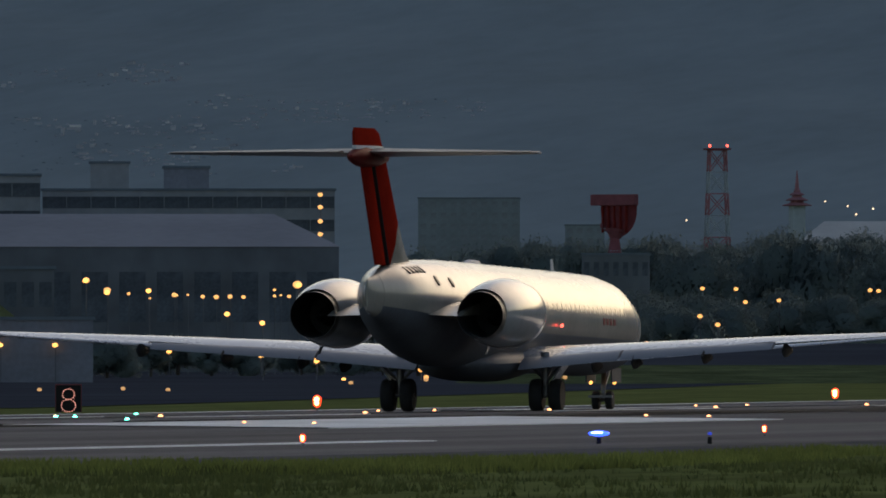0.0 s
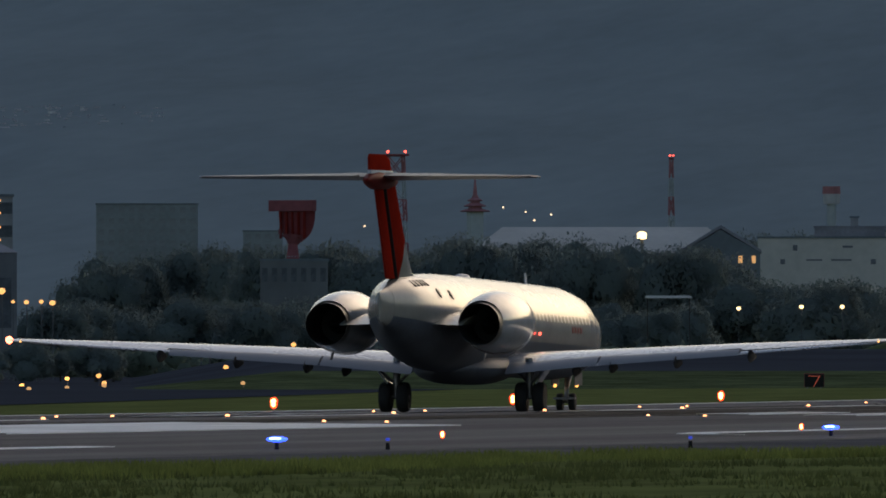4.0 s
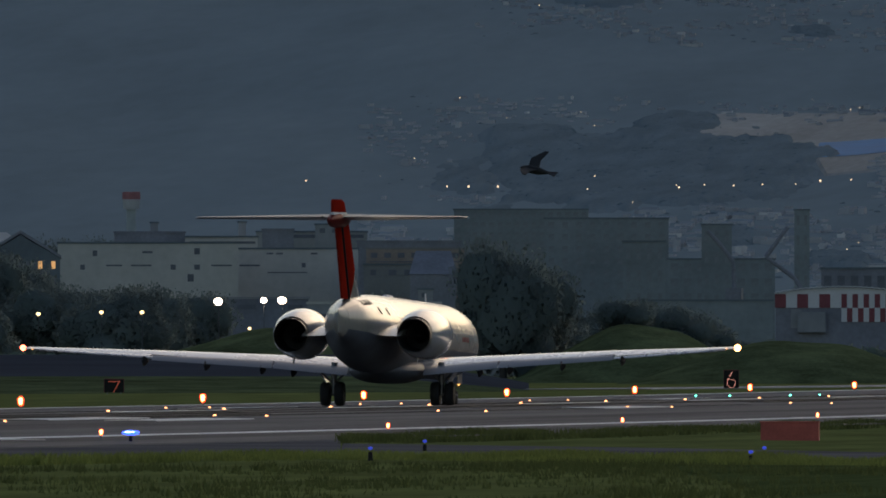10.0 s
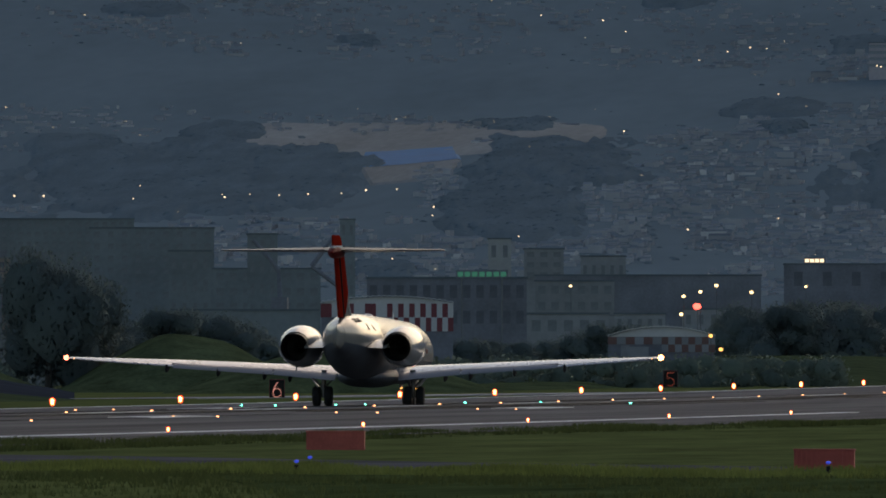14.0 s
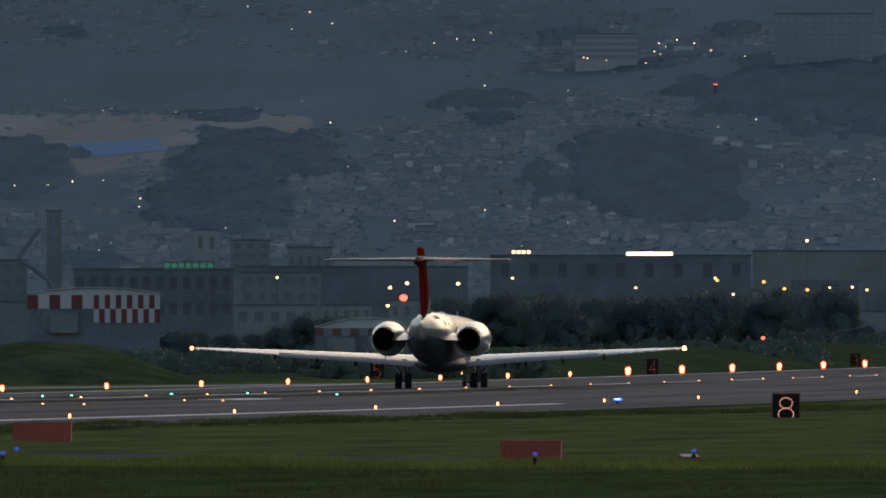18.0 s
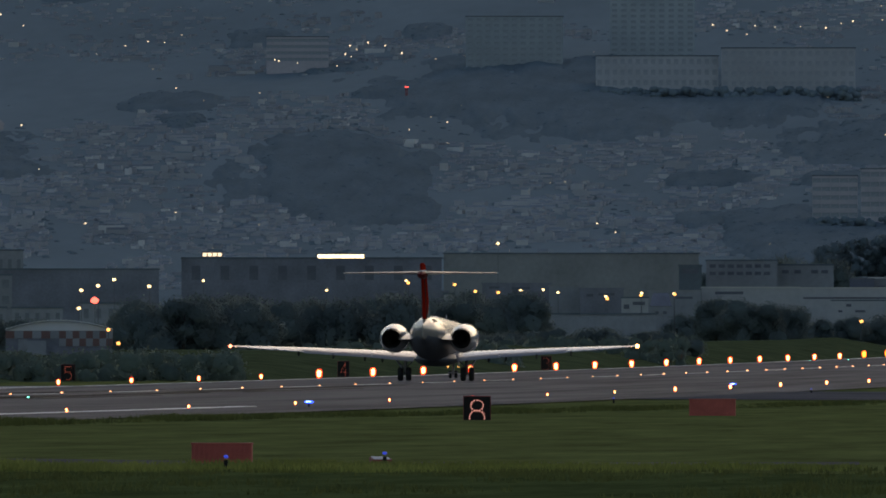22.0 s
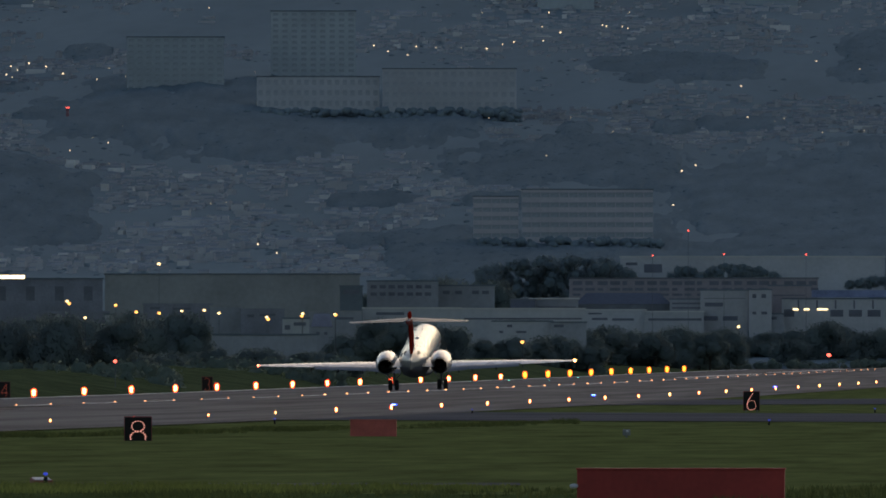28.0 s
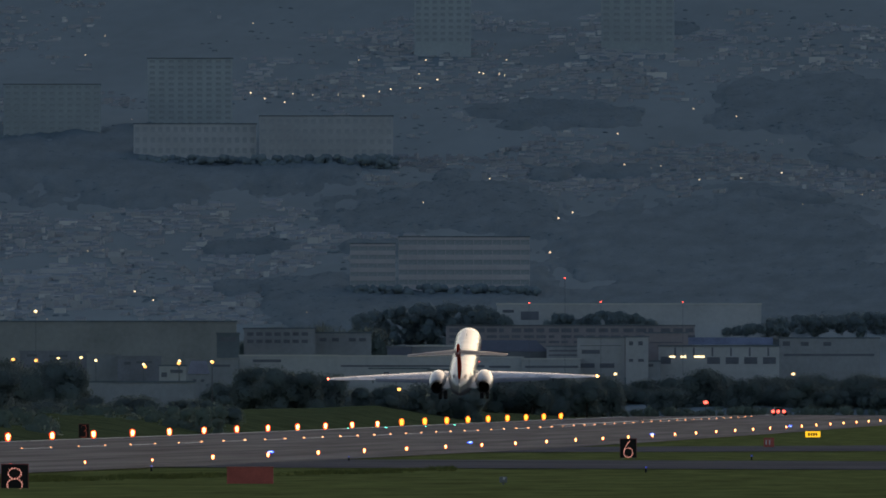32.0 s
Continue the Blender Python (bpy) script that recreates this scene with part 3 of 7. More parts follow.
for k, (a0, a1, h0, h1, cnt, big) in enumerate(TOWNS):
    rng = np.random.default_rng(700 + k)
    pts = []
    for _ in range(int(cnt * 0.35)):
        az, h = a0 + (a1 - a0) * rng.random(), h0 + (h1 - h0) * rng.random()
        if noise.noise((az * 3.1, h * 18, 2.0)) > 0.0 and not in_wood(az, h):
            x, y, z = slope(az, h)
            pts.append((x, y, z - 0.1))
    crowns("town_trees", "dark trees among the houses of a far town", pts, 0.7 * big, FARWOODS, 0.6)

for k, (a0, a1, h0, h1) in enumerate(WOODED):
    nu, nv = (max(90, int(abs(a1 - a0) * 130)), 80) if k < 10 or k > 43 else (50, 26)
    verts, faces = [], []
    for j in range(nv + 1):
        for i in range(nu + 1):
            u, w = 2 * i / nu - 1, 2 * j / nv - 1
            az, h = (a0 + a1) / 2 + u * (a1 - a0) / 2, (h0 + h1) / 2 + w * (h1 - h0) / 2
            x, y, z = slope(az, h)
            edge = wood_edge(k, u, w, az, h)
            rise = -0.6 + 1.5 * min(1, max(0, edge * 1.6 + 0.3))
            lump = noise.noise((x * 0.5, y * 0.06, z * 0.1)) * 0.3 + noise.noise((x * 1.4, y * 0.15, 5)) * 0.18
            verts.append((x, y, z + rise + (lump * min(1, rise) if rise > 0 else 0)))
    for j in range(nv):
        for i in range(nu):
            a = j * (nu + 1) + i
            faces.append((a, a + 1, a + nu + 2, a + nu + 1))
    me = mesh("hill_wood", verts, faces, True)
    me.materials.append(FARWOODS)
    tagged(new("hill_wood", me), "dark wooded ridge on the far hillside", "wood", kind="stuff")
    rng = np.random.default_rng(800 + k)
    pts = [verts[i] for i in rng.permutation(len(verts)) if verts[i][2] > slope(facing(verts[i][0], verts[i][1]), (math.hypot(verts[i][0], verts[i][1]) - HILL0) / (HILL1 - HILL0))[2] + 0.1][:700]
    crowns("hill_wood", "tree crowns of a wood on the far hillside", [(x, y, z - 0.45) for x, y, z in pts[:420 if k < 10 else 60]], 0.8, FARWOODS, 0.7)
# a cleared terrace with blue sheeting
a0, a1, h0, h1 = 7.573, 6.057, 0.338, 0.440
verts, faces, nu, nv = [], [], 90, 40
for j in range(nv + 1):
    for i in range(nu + 1):
        u, w = 2 * i / nu - 1, 2 * j / nv - 1
        az, h = (a0 + a1) / 2 + u * (a1 - a0) / 2, (h0 + h1) / 2 + w * (h1 - h0) / 2
        x, y, z = slope(az, h)
        inside = max(0, 1 - math.hypot(abs(u) ** 1.6, abs(w) ** 1.6))
        edge = inside * 2.4 - 0.2 + 0.35 * noise.noise((az * 5, h * 30, 4.0)) * min(1, inside * 4)
        verts.append((x, y, z - 0.4 + 0.75 * min(1, max(0, edge * 2 + 0.2)) + 0.12 * noise.noise((x * 0.1, y * 0.08, 2))))
for j in range(nv):
    for i in range(nu):
        a = j * (nu + 1) + i
        faces.append((a, a + 1, a + nu + 2, a + nu + 1))
me = mesh("cleared_terrace", verts, faces, True)
me.materials.append(EARTH)
tagged(new("cleared_terrace", me), "bare earth terrace cut into the hill", "terrace", kind="structure")
bm = bmesh.new()
for idx, qs in ((0, ((6.953, 0.332), (6.575, 0.332), (6.597, 0.362), (6.935, 0.362))), (1, ((6.904, 0.294), (6.626, 0.294), (6.578, 0.331), (6.944, 0.331)))):
    c = [Vector((a, h)) for a, h in qs]
    g = [[bm.verts.new(Vector(slope(*(c[0].lerp(c[1], i / 12)).lerp(c[3].lerp(c[2], i / 12), j / 8))) + Vector((0, 0, -0.6 if i in (0, 12) or idx and j == 0 else 0.42))) for i in range(13)] for j in range(9)]
    for j in range(8):
        for i in range(12):
            bm.faces.new((g[j][i], g[j][i + 1], g[j + 1][i + 1], g[j + 1][i])).material_index = idx
tagged(new("blue_sheeting", done("blue_sheeting", bm, [BLUESHEET, EARTH])), "blue sheeting laid over a cut slope on the hill", "sheeting", kind="structure")


# ---- buildings ----
def building(name, label, x, y, w, d, h, wall, roof="flat", rows=0, cols=0, pane=0.55, roof_mat=None, z=None, category="building", lit=(), low=0.0):
    """A building that turns its long side to the airfield: walls, roof, parapet and single windows."""
    z = ground_z(x, y) if z is None else z
    b = thing(name, label, category, at=pose(x, y, z, 0, 0, facing(x, y)))
    part("wall", boxes((-w / 2, 0, -5.0, w / 2, d, h)), wall, b)
    rm = roof_mat or ROOF
    o = 0.15
    if roof == "flat":
        part("roof", boxes((-w / 2 - o, -o, h, w / 2 + o, d + o, h + 0.25)), rm, b)
    elif roof == "shed":
        bm = loft([[(sx, -o, h + 0.003), (sx, d + o, h + 0.28 * h), (sx, d + o, h + 0.28 * h + 0.2), (sx, -o, h + 0.2)] for sx in (-w / 2 - o, w / 2 + o)])
        part("roof", bm, rm, b)
    elif roof == "hip":
        k = 0.27 * h
        bm = loft([[(-w / 2 - o, -o, h), (w / 2 + o, -o, h), (w / 2 + o, d + o, h), (-w / 2 - o, d + o, h)], [(-w / 2 + 0.12 * w, d * 0.4, h + k), (w / 2 - 0.12 * w, d * 0.4, h + k), (w / 2 - 0.12 * w, d * 0.6, h + k), (-w / 2 + 0.12 * w, d * 0.6, h + k)]])
        part("roof", bm, rm, b)
    elif roof == "gable":
        k = 0.3 * w
        bm = loft([[(-w / 2 - o, sy, h - 0.1), (0, sy, h + k), (w / 2 + o, sy, h - 0.1), (w / 2 + o, sy, h + 0.25), (0, sy, h + k + 0.4), (-w / 2 - o, sy, h + 0.25)] for sy in (-o, d + o)])
        part("roof", bm, rm, b)
        part("gable", loft([[(-w / 2, sy, h), (w / 2, sy, h), (0, sy, h + k - 0.2)] for sy in (0, 0.3)]), wall, b)
    elif roof == "arch":
        arc = [(-w / 2 + w * i / 12, h + 0.30 * h * math.sin(math.pi * i / 12)) for i in range(13)]
        bm = loft([[(ax, sy, az) for ax, az in arc] + [(ax, sy, az + 0.15) for ax, az in reversed(arc)] for sy in (-o, d + o)])
        part("roof", bm, rm, b)
    if rows and cols:
        pw, ph = w / cols * pane, h * (1 - low) / rows * 0.5
        me = done("window", boxes((-pw / 2, -0.06, -ph / 2, pw / 2, 0.05, ph / 2)), HALLBAND if wall is HALLWALL or name == "terminal_block" else HAZEBAND if wall is HAZEWALL or wall is SLABWALL else HAZEGLASS if wall is HAZEPALE else DARKGLASS if wall is DARKWALL or wall is BROWN else FARGLASS)
        ml = done("window", boxes((-pw / 2, -0.06, -ph / 2, pw / 2, 0.05, ph / 2)), G_DIM)
        for r in range(rows):
            for c in range(cols):
                part("window", ml if (r, c) in lit else me, None, b, at=Matrix.Translation((-w / 2 + (c + 0.5) * w / cols, 0, h * low + (r + 0.5) * h * (1 - low) / rows)))
    return b


def put(name, label, az, az2, dist, zb, zt, *a, **k):
    """A building between two bearings at a distance, from a base height to a top height."""
    x, y = spot((az + az2) / 2, dist)
    w = abs(az - az2) * math.pi / 180 * dist
    dp = k.pop("deep", 12)
    return building(name, label, x, y, w, dp, zt - zb, *a, z=zb, **k)


def block(name, label, az, az2, dist, zb, zt, wall, panes=(), **k):
    """A building whose few windows lie where they are: shares of its width, lower and upper height."""
    k.setdefault("roof", "flat")
    b = put(name, label, az, az2, dist, zb, zt, wall, **k)
    w = abs(az - az2) * math.pi / 180 * dist
    for u0, u1, z0, z1 in panes:
        part("window", boxes((w * (u0 - 0.5), -0.06, z0 - zb, w * (u1 - 0.5), 0.05, z1 - zb)), DARKGLASS, b)
    return b


def copse(az0, az1, d, base, tops, n, material, size, label):
    """A wood of leafy tufts whose crowns reach an uneven top line."""
    rng = np.random.default_rng(n + int(d))
    pts = []
    for _ in range(n):
        f = rng.random()
        i = min(len(tops) - 2, int(f * (len(tops) - 1)))
        u = f * (len(tops) - 1) - i
        top = tops[i] * (1 - u) + tops[i + 1] * u - 0.9 * size
        x, y = spot(az0 + (az1 - az0) * f, d + rng.uniform(-12, 12))
        pts.append((x, y, base + (top - base) * rng.random() ** 0.6 if top > base else top))
    return clumps("copse", label, pts, size, material, "wood", 0.9, 110, 0.13)


put("terminal_hall", "long dark hall with a broad grey metal roof", 13.543, 11.824, 1500, -2.92, 7.85, HALLWALL, roof="hip", deep=40, rows=1, cols=14, pane=0.7, low=0.2, roof_mat=HALLROOF)
put("terminal_block", "grey office block with dark window bands", 12.794, 11.838, 1750, -2.87, 14.45, FACADE, roof="flat", deep=20, rows=3, cols=12, pane=0.97, low=0.6)
put("terminal_block", "pale grey block with dark window bands", 13.543, 12.800, 1720, -2.89, 15.68, FACADE, roof="flat", deep=20, rows=3, cols=8, pane=0.97, low=0.56)
put("roof_plant_room", "dark plant room on a block roof", 12.397, 12.249, 1760, -2.87, 16.79, DARKWALL, roof="flat", deep=8)
put("roof_plant_room", "dark plant room on a block roof", 12.637, 12.511, 1762, -2.87, 17.27, FACADE, roof="flat", deep=8)
put("airport_shed", "low pale shed with a flat roof", 13.043, 12.755, 1300, -2.89, 5.35, HALLWALL, roof="flat", deep=14, rows=1, cols=5, pane=0.7, low=0.55)
put("apron_wall", "low pale wall beside the apron", 13.154, 12.628, 1250, -2.85, 1.60, DARKWALL, roof="flat", deep=2)
put("tall_block", "pale block of flats toned down by painted haze", 11.565, 11.232, 3150, -1.69, 23.17, HAZEGREY, roof="flat", deep=14, rows=6, cols=10, low=0.52)
put("tall_block", "pale block of flats toned down by painted haze", 11.084, 10.955, 3150, -1.69, 18.30, HAZEGREY, roof="flat", deep=14, rows=4, cols=4, low=0.64)
put("low_office", "low grey building under the radar", 11.029, 10.807, 1860, -2.82, 8.41, HALLWALL, roof="flat", deep=12, rows=1, cols=7, low=0.74)
put("warehouse", "long warehouse with a pale metal roof", 10.345, 9.458, 2500, -2.31, 11.82, DARKWALL, roof="hip", deep=40, roof_mat=PALEROOF)
put("gabled_hall", "slate blue gabled hall with lit windows", 9.652, 9.393, 2050, -2.70, 10.14, ROOF, roof="gable", deep=30, rows=3, cols=6, pane=0.3, roof_mat=DARKWALL, lit=((2, 4), (0, 4), (2, 5)), low=0.59)
block("factory", "long cream factory with scattered small windows", 9.401, 8.81, 2400, -2.4, 13.46, CREAMPALE, ((0.756, 0.787, 11.99, 12.84), (0.469, 0.525, 12.14, 12.45), (0.406, 0.519, 10.36, 10.59), (0.625, 0.653, 9.90, 10.59), (0.756, 0.787, 9.90, 10.59), (0.850, 0.963, 10.36, 10.59), (0.719, 0.753, 8.27, 9.28), (0.194, 0.219, 11.75, 12.53), (0.125, 0.150, 9.90, 10.59), (0.269, 0.356, 10.36, 10.59)), deep=40)
block("factory", "cream factory wing with a few slit windows", 8.81, 8.418, 2450, -2.35, 12.91, CREAMPALE, ((0.009, 0.179, 10.54, 10.78), (0.236, 0.292, 12.20, 12.44), (0.316, 0.373, 12.20, 12.44), (0.604, 0.660, 12.20, 12.44), (0.528, 0.561, 10.38, 11.01), (0.245, 0.575, 9.59, 9.75), (0.887, 0.943, 11.49, 12.75)), deep=40)
block("roof_house", "pale roof house along a factory roof", 8.984, 8.747, 2520, -2.3, 14.94, CREAMPALE, ((0.062, 0.969, 14.04, 14.37),), deep=10)
block("roof_house", "dark roof house on a factory", 9.216, 8.984, 2530, -2.3, 15.64, DARKWALL, (), deep=10, roof_mat=DARKWALL)
block("roof_tank", "small pale tank standing over a factory roof", 9.098, 9.072, 2540, -2.3, 17.09, FACADE, (), deep=2)
block("roof_tank", "small pale tank standing over a factory roof", 8.81, 8.784, 2540, -2.3, 17.17, FACADE, (), deep=2)
block("grey_building", "grey town building behind the factories", 8.732, 8.629, 2700, -2.1, 17.01, DARKWALL, (), roof_mat=DARKWALL)
block("grey_building", "long pale building behind the factories", 8.751, 8.389, 2760, -2.1, 16.99, CREAM, ((0.051, 0.969, 16.10, 16.63),))
block("grey_building", "grey house with a stepped roof behind the factories", 8.559, 8.466, 2740, -2.1, 18.03, FACADE, ((0.160, 0.360, 16.79, 17.50), (0.600, 0.840, 16.79, 17.50)))
block("dark_shed", "long building under a dark roof", 8.422, 8.082, 2640, -2.15, 14.88, DARKWALL, (), roof_mat=DARKWALL, deep=20)
block("ochre_building", "two-storey ochre building with a flat roof", 8.392, 8.071, 2500, -2.3, 13.14, OCHRE, ((0.046, 0.115, 11.93, 12.65), (0.184, 0.253, 11.93, 12.65), (0.322, 0.391, 11.93, 12.65), (0.460, 0.529, 11.93, 12.65), (0.598, 0.667, 11.93, 12.65), (0.736, 0.805, 11.93, 12.65), (0.874, 0.943, 11.93, 12.65), (0.034, 0.954, 11.28, 11.44)), roof_mat=BROWN)
block("ochre_building", "low brown building beside the ochre one", 8.4, 8.23, 2440, -2.35, 10.66, BROWN, ((0.130, 0.239, 9.25, 10.03), (0.478, 0.630, 9.25, 10.03), (0.783, 0.891, 9.25, 10.03)))
block("grey_house", "grey house under a dark hipped roof", 8.248, 8.097, 2300, -2.5, 8.96, DARKWALL, (), roof="hip", roof_mat=DARKWALL)
block("white_house", "small pale house beside the perimeter", 8.222, 8.174, 2200, -2.6, 6.67, FACADE, ((0.231, 0.538, 5.74, 6.31),))
block("low_white_building", "long low building with a pale roof edge", 8.584, 8.148, 1900, -2.8, 4.47, FACADE, ((0.093, 0.153, 2.87, 3.42), (0.254, 0.314, 2.87, 3.42), (0.475, 0.534, 2.87, 3.42), (0.644, 0.703, 2.87, 3.42), (0.780, 0.839, 2.87, 3.42)), roof_mat=PALEROOF, deep=20)
block("low_white_building", "low grey building behind the strong lamps", 8.932, 8.581, 1960, -2.75, 5.12, DARKWALL, ((0.095, 0.253, 3.98, 4.49), (0.337, 0.516, 3.98, 4.49), (0.811, 0.947, 3.98, 4.49)), roof_mat=HALLROOF, deep=20)
put("block_wall", "low pale block wall along the perimeter", 8.153, 7.831, 1720, -2.88, 2.14, CONCRETE, roof="flat", deep=1)
put("apartment_block", "grey apartment block with balconies", 8.105, 7.665, 3180, -1.64, 23.38, HAZEGREY, roof="flat", deep=14, rows=5, cols=16, low=0.64)
put("apartment_block", "pale apartment block with small windows", 7.809, 7.403, 2800, -1.99, 19.35, HAZEGREY, roof="flat", deep=14, rows=6, cols=9, pane=0.4, low=0.46)
put("grey_building", "grey building behind the perimeter", 7.406, 7.055, 2750, -2.04, 12.65, HAZEGREY, roof="flat", deep=14, rows=3, cols=8, low=0.52)
put("dark_shed", "dark shed with a long flat roof", 6.904, 6.381, 2100, -2.65, 8.93, DARKWALL, roof="flat", deep=25, rows=2, cols=12, low=0.47)
put("white_house", "small white house with a flat roof", 6.482, 6.113, 2300, -2.48, 4.93, FACADE, roof="flat", deep=10, rows=1, cols=7, low=0.6)
put("white_house", "pale low house behind the perimeter", 6.353, 6.094, 2600, -2.19, 10.21, FACADE, roof="flat", deep=10, rows=2, cols=6, low=0.61)
put("dark_shed", "dark shed with a long flat roof", 6.353, 5.614, 2900, -1.88, 12.12, DARKWALL, roof="flat", deep=20)
put("grey_building", "grey building at the foot of the hill", 6.390, 6.260, 3000, -1.79, 17.02, FACADE, roof="flat", deep=10, rows=3, cols=3, low=0.72)
put("dark_factory", "dark factory with a flat roof", 5.540, 4.689, 3000, -1.78, 14.41, DARKWALL, roof="flat", deep=30, rows=1, cols=9, pane=0.3, low=0.7)
put("factory", "large pale factory without windows", 4.682, 3.848, 3000, -1.74, 15.19, CREAM, roof="flat", deep=40)
block("dark_shed", "long low shed with a dark flat roof", 4.556, 4.331, 2900, -1.8, 9.76, DARKWALL, ((0.098, 0.246, 9.01, 9.39), (0.426, 0.689, 8.92, 9.29)), roof_mat=DARKWALL)
block("dark_shed", "long low shed with a grey flat roof", 4.338, 4.234, 2880, -1.8, 9.33, FACADE, (), roof_mat=CREAM)
block("dark_shed", "low shed with a dark flat roof", 4.238, 4.094, 2870, -1.8, 8.84, DARKWALL, ((0.154, 0.308, 7.64, 8.10), (0.436, 0.795, 7.83, 8.20)), roof_mat=DARKWALL)
block("white_house", "small white house with a dark doorway", 4.101, 4.013, 2840, -1.8, 7.3, PALEWALL, ((0.083, 0.292, 5.56, 6.30), (0.417, 0.875, 6.21, 6.75)))
block("dark_shed", "low grey shed with a flat roof", 4.016, 3.841, 2890, -1.8, 8.52, FACADE, ((0.105, 0.295, 7.31, 7.77), (0.526, 0.842, 7.31, 7.68)), roof_mat=CREAM)
block("low_house", "low pale house with a dark hipped roof", 4.005, 3.939, 2760, -1.9, 5.9, FACADE, ((0.222, 0.389, 4.66, 5.10), (0.611, 0.778, 4.66, 5.10)), roof="hip", roof_mat=DARKWALL)
block("long_wall", "long low grey wall behind the scrub", 4.401, 3.987, 2400, -2.1, 4.2, FACADE, ())
block("dark_shed", "low dark shed beside the trees", 4.885, 4.667, 2780, -1.9, 8.17, DARKWALL, ((0.169, 0.508, 7.10, 7.55),), roof_mat=DARKWALL)
block("pale_shed", "small pale shed with a flat roof", 4.682, 4.648, 2700, -1.9, 7.64, PALEWALL, ())
block("roof_house", "small dark stair house on the factory edge", 3.913, 3.839, 2960, -1.7, 12.98, ROOF, ((0.150, 0.850, 11.74, 12.50),))
block("grey_building", "long grey building behind the trees", 3.824, 3.591, 3050, -1.6, 14.21, FACADE, ((0.048, 0.135, 13.02, 13.62), (0.175, 0.262, 13.02, 13.62), (0.302, 0.389, 13.02, 13.62), (0.429, 0.516, 13.02, 13.62), (0.556, 0.643, 13.02, 13.62), (0.683, 0.770, 13.02, 13.62), (0.810, 0.897, 13.02, 13.62), (0.048, 0.135, 11.75, 12.34), (0.175, 0.262, 11.75, 12.34), (0.302, 0.389, 11.75, 12.34), (0.429, 0.516, 11.75, 12.34), (0.556, 0.643, 11.75, 12.34), (0.683, 0.770, 11.75, 12.34), (0.810, 0.897, 11.75, 12.34)))
block("grey_building", "grey building with a stepped roof", 3.591, 3.407, 3060, -1.6, 13.46, FACADE, ((0.080, 0.200, 12.07, 12.67), (0.300, 0.420, 12.07, 12.67), (0.600, 0.720, 12.07, 12.67), (0.780, 0.900, 12.07, 12.67)))
block("white_shed", "low white shed with a long pale roof", 3.839, 3.518, 2900, -1.8, 9.1, PALEWALL, ((0.138, 0.425, 8.08, 8.54),), roof_mat=PALEROOF)
block("hangar", "very long white hangar wall at the hill foot", 2.996, 2.132, 3400, 13.0, 20.35, PALEWALL, ((0.021, 0.064, 18.81, 19.36), (0.090, 0.158, 17.39, 19.03)), deep=40, roof_mat=PALEROOF)
block("long_building", "long grey building with dark window bands", 3.163, 2.35, 3300, 5.0, 15.76, MAUVE, ((0.014, 0.052, 14.59, 15.33), (0.064, 0.095, 14.59, 15.33), (0.114, 0.155, 14.59, 15.33), (0.164, 0.205, 14.59, 15.33), (0.214, 0.234, 14.59, 15.33), (0.264, 0.302, 14.59, 15.33), (0.314, 0.352, 14.59, 15.33), (0.364, 0.395, 14.59, 15.33), (0.414, 0.455, 14.59, 15.33), (0.464, 0.505, 14.59, 15.33), (0.514, 0.534, 14.59, 15.33), (0.564, 0.602, 14.59, 15.33), (0.614, 0.652, 14.59, 15.33), (0.664, 0.695, 14.59, 15.33), (0.714, 0.755, 14.59, 15.33), (0.764, 0.805, 14.59, 15.33), (0.814, 0.834, 14.59, 15.33), (0.864, 0.902, 14.59, 15.33), (0.914, 0.952, 14.59, 15.33), (0.964, 0.995, 14.59, 15.33), (0.014, 0.055, 13.52, 14.05), (0.064, 0.102, 13.52, 14.05), (0.114, 0.136, 13.52, 14.05), (0.164, 0.205, 13.52, 14.05), (0.214, 0.255, 13.52, 14.05), (0.264, 0.298, 13.52, 14.05), (0.314, 0.355, 13.52, 14.05), (0.364, 0.402, 13.52, 14.05), (0.414, 0.436, 13.52, 14.05), (0.464, 0.505, 13.52, 14.05), (0.514, 0.555, 13.52, 14.05), (0.564, 0.598, 13.52, 14.05), (0.614, 0.655, 13.52, 14.05), (0.664, 0.702, 13.52, 14.05), (0.714, 0.736, 13.52, 14.05), (0.764, 0.805, 13.52, 14.05), (0.814, 0.855, 13.52, 14.05), (0.864, 0.898, 13.52, 14.05), (0.914, 0.955, 13.52, 14.05), (0.964, 1.002, 13.52, 14.05), (0.014, 0.045, 12.56, 12.99), (0.064, 0.102, 12.56, 12.99), (0.114, 0.155, 12.56, 12.99), (0.164, 0.191, 12.56, 12.99), (0.214, 0.255, 12.56, 12.99), (0.264, 0.300, 12.56, 12.99), (0.314, 0.345, 12.56, 12.99), (0.364, 0.402, 12.56, 12.99), (0.414, 0.455, 12.56, 12.99), (0.464, 0.491, 12.56, 12.99), (0.514, 0.555, 12.56, 12.99), (0.564, 0.600, 12.56, 12.99), (0.614, 0.645, 12.56, 12.99), (0.664, 0.702, 12.56, 12.99)), roof_mat=HALLWALL)
block("dark_shed", "low building with a dark hipped roof", 3.144, 2.83, 3246, 3.0, 10.82, HALLWALL, (), roof="hip", roof_mat=ROOFDARK)
block("dark_hut", "small dark hut with a flat roof", 3.355, 3.274, 3010, -1.6, 10.84, ROOFDARK, (), roof_mat=HALLWALL)
block("pale_shed", "low shed with a pale roof", 3.292, 3.133, 3020, -1.6, 11.06, FACADE, ((0.070, 0.953, 9.51, 9.80),), roof_mat=PALEROOF)
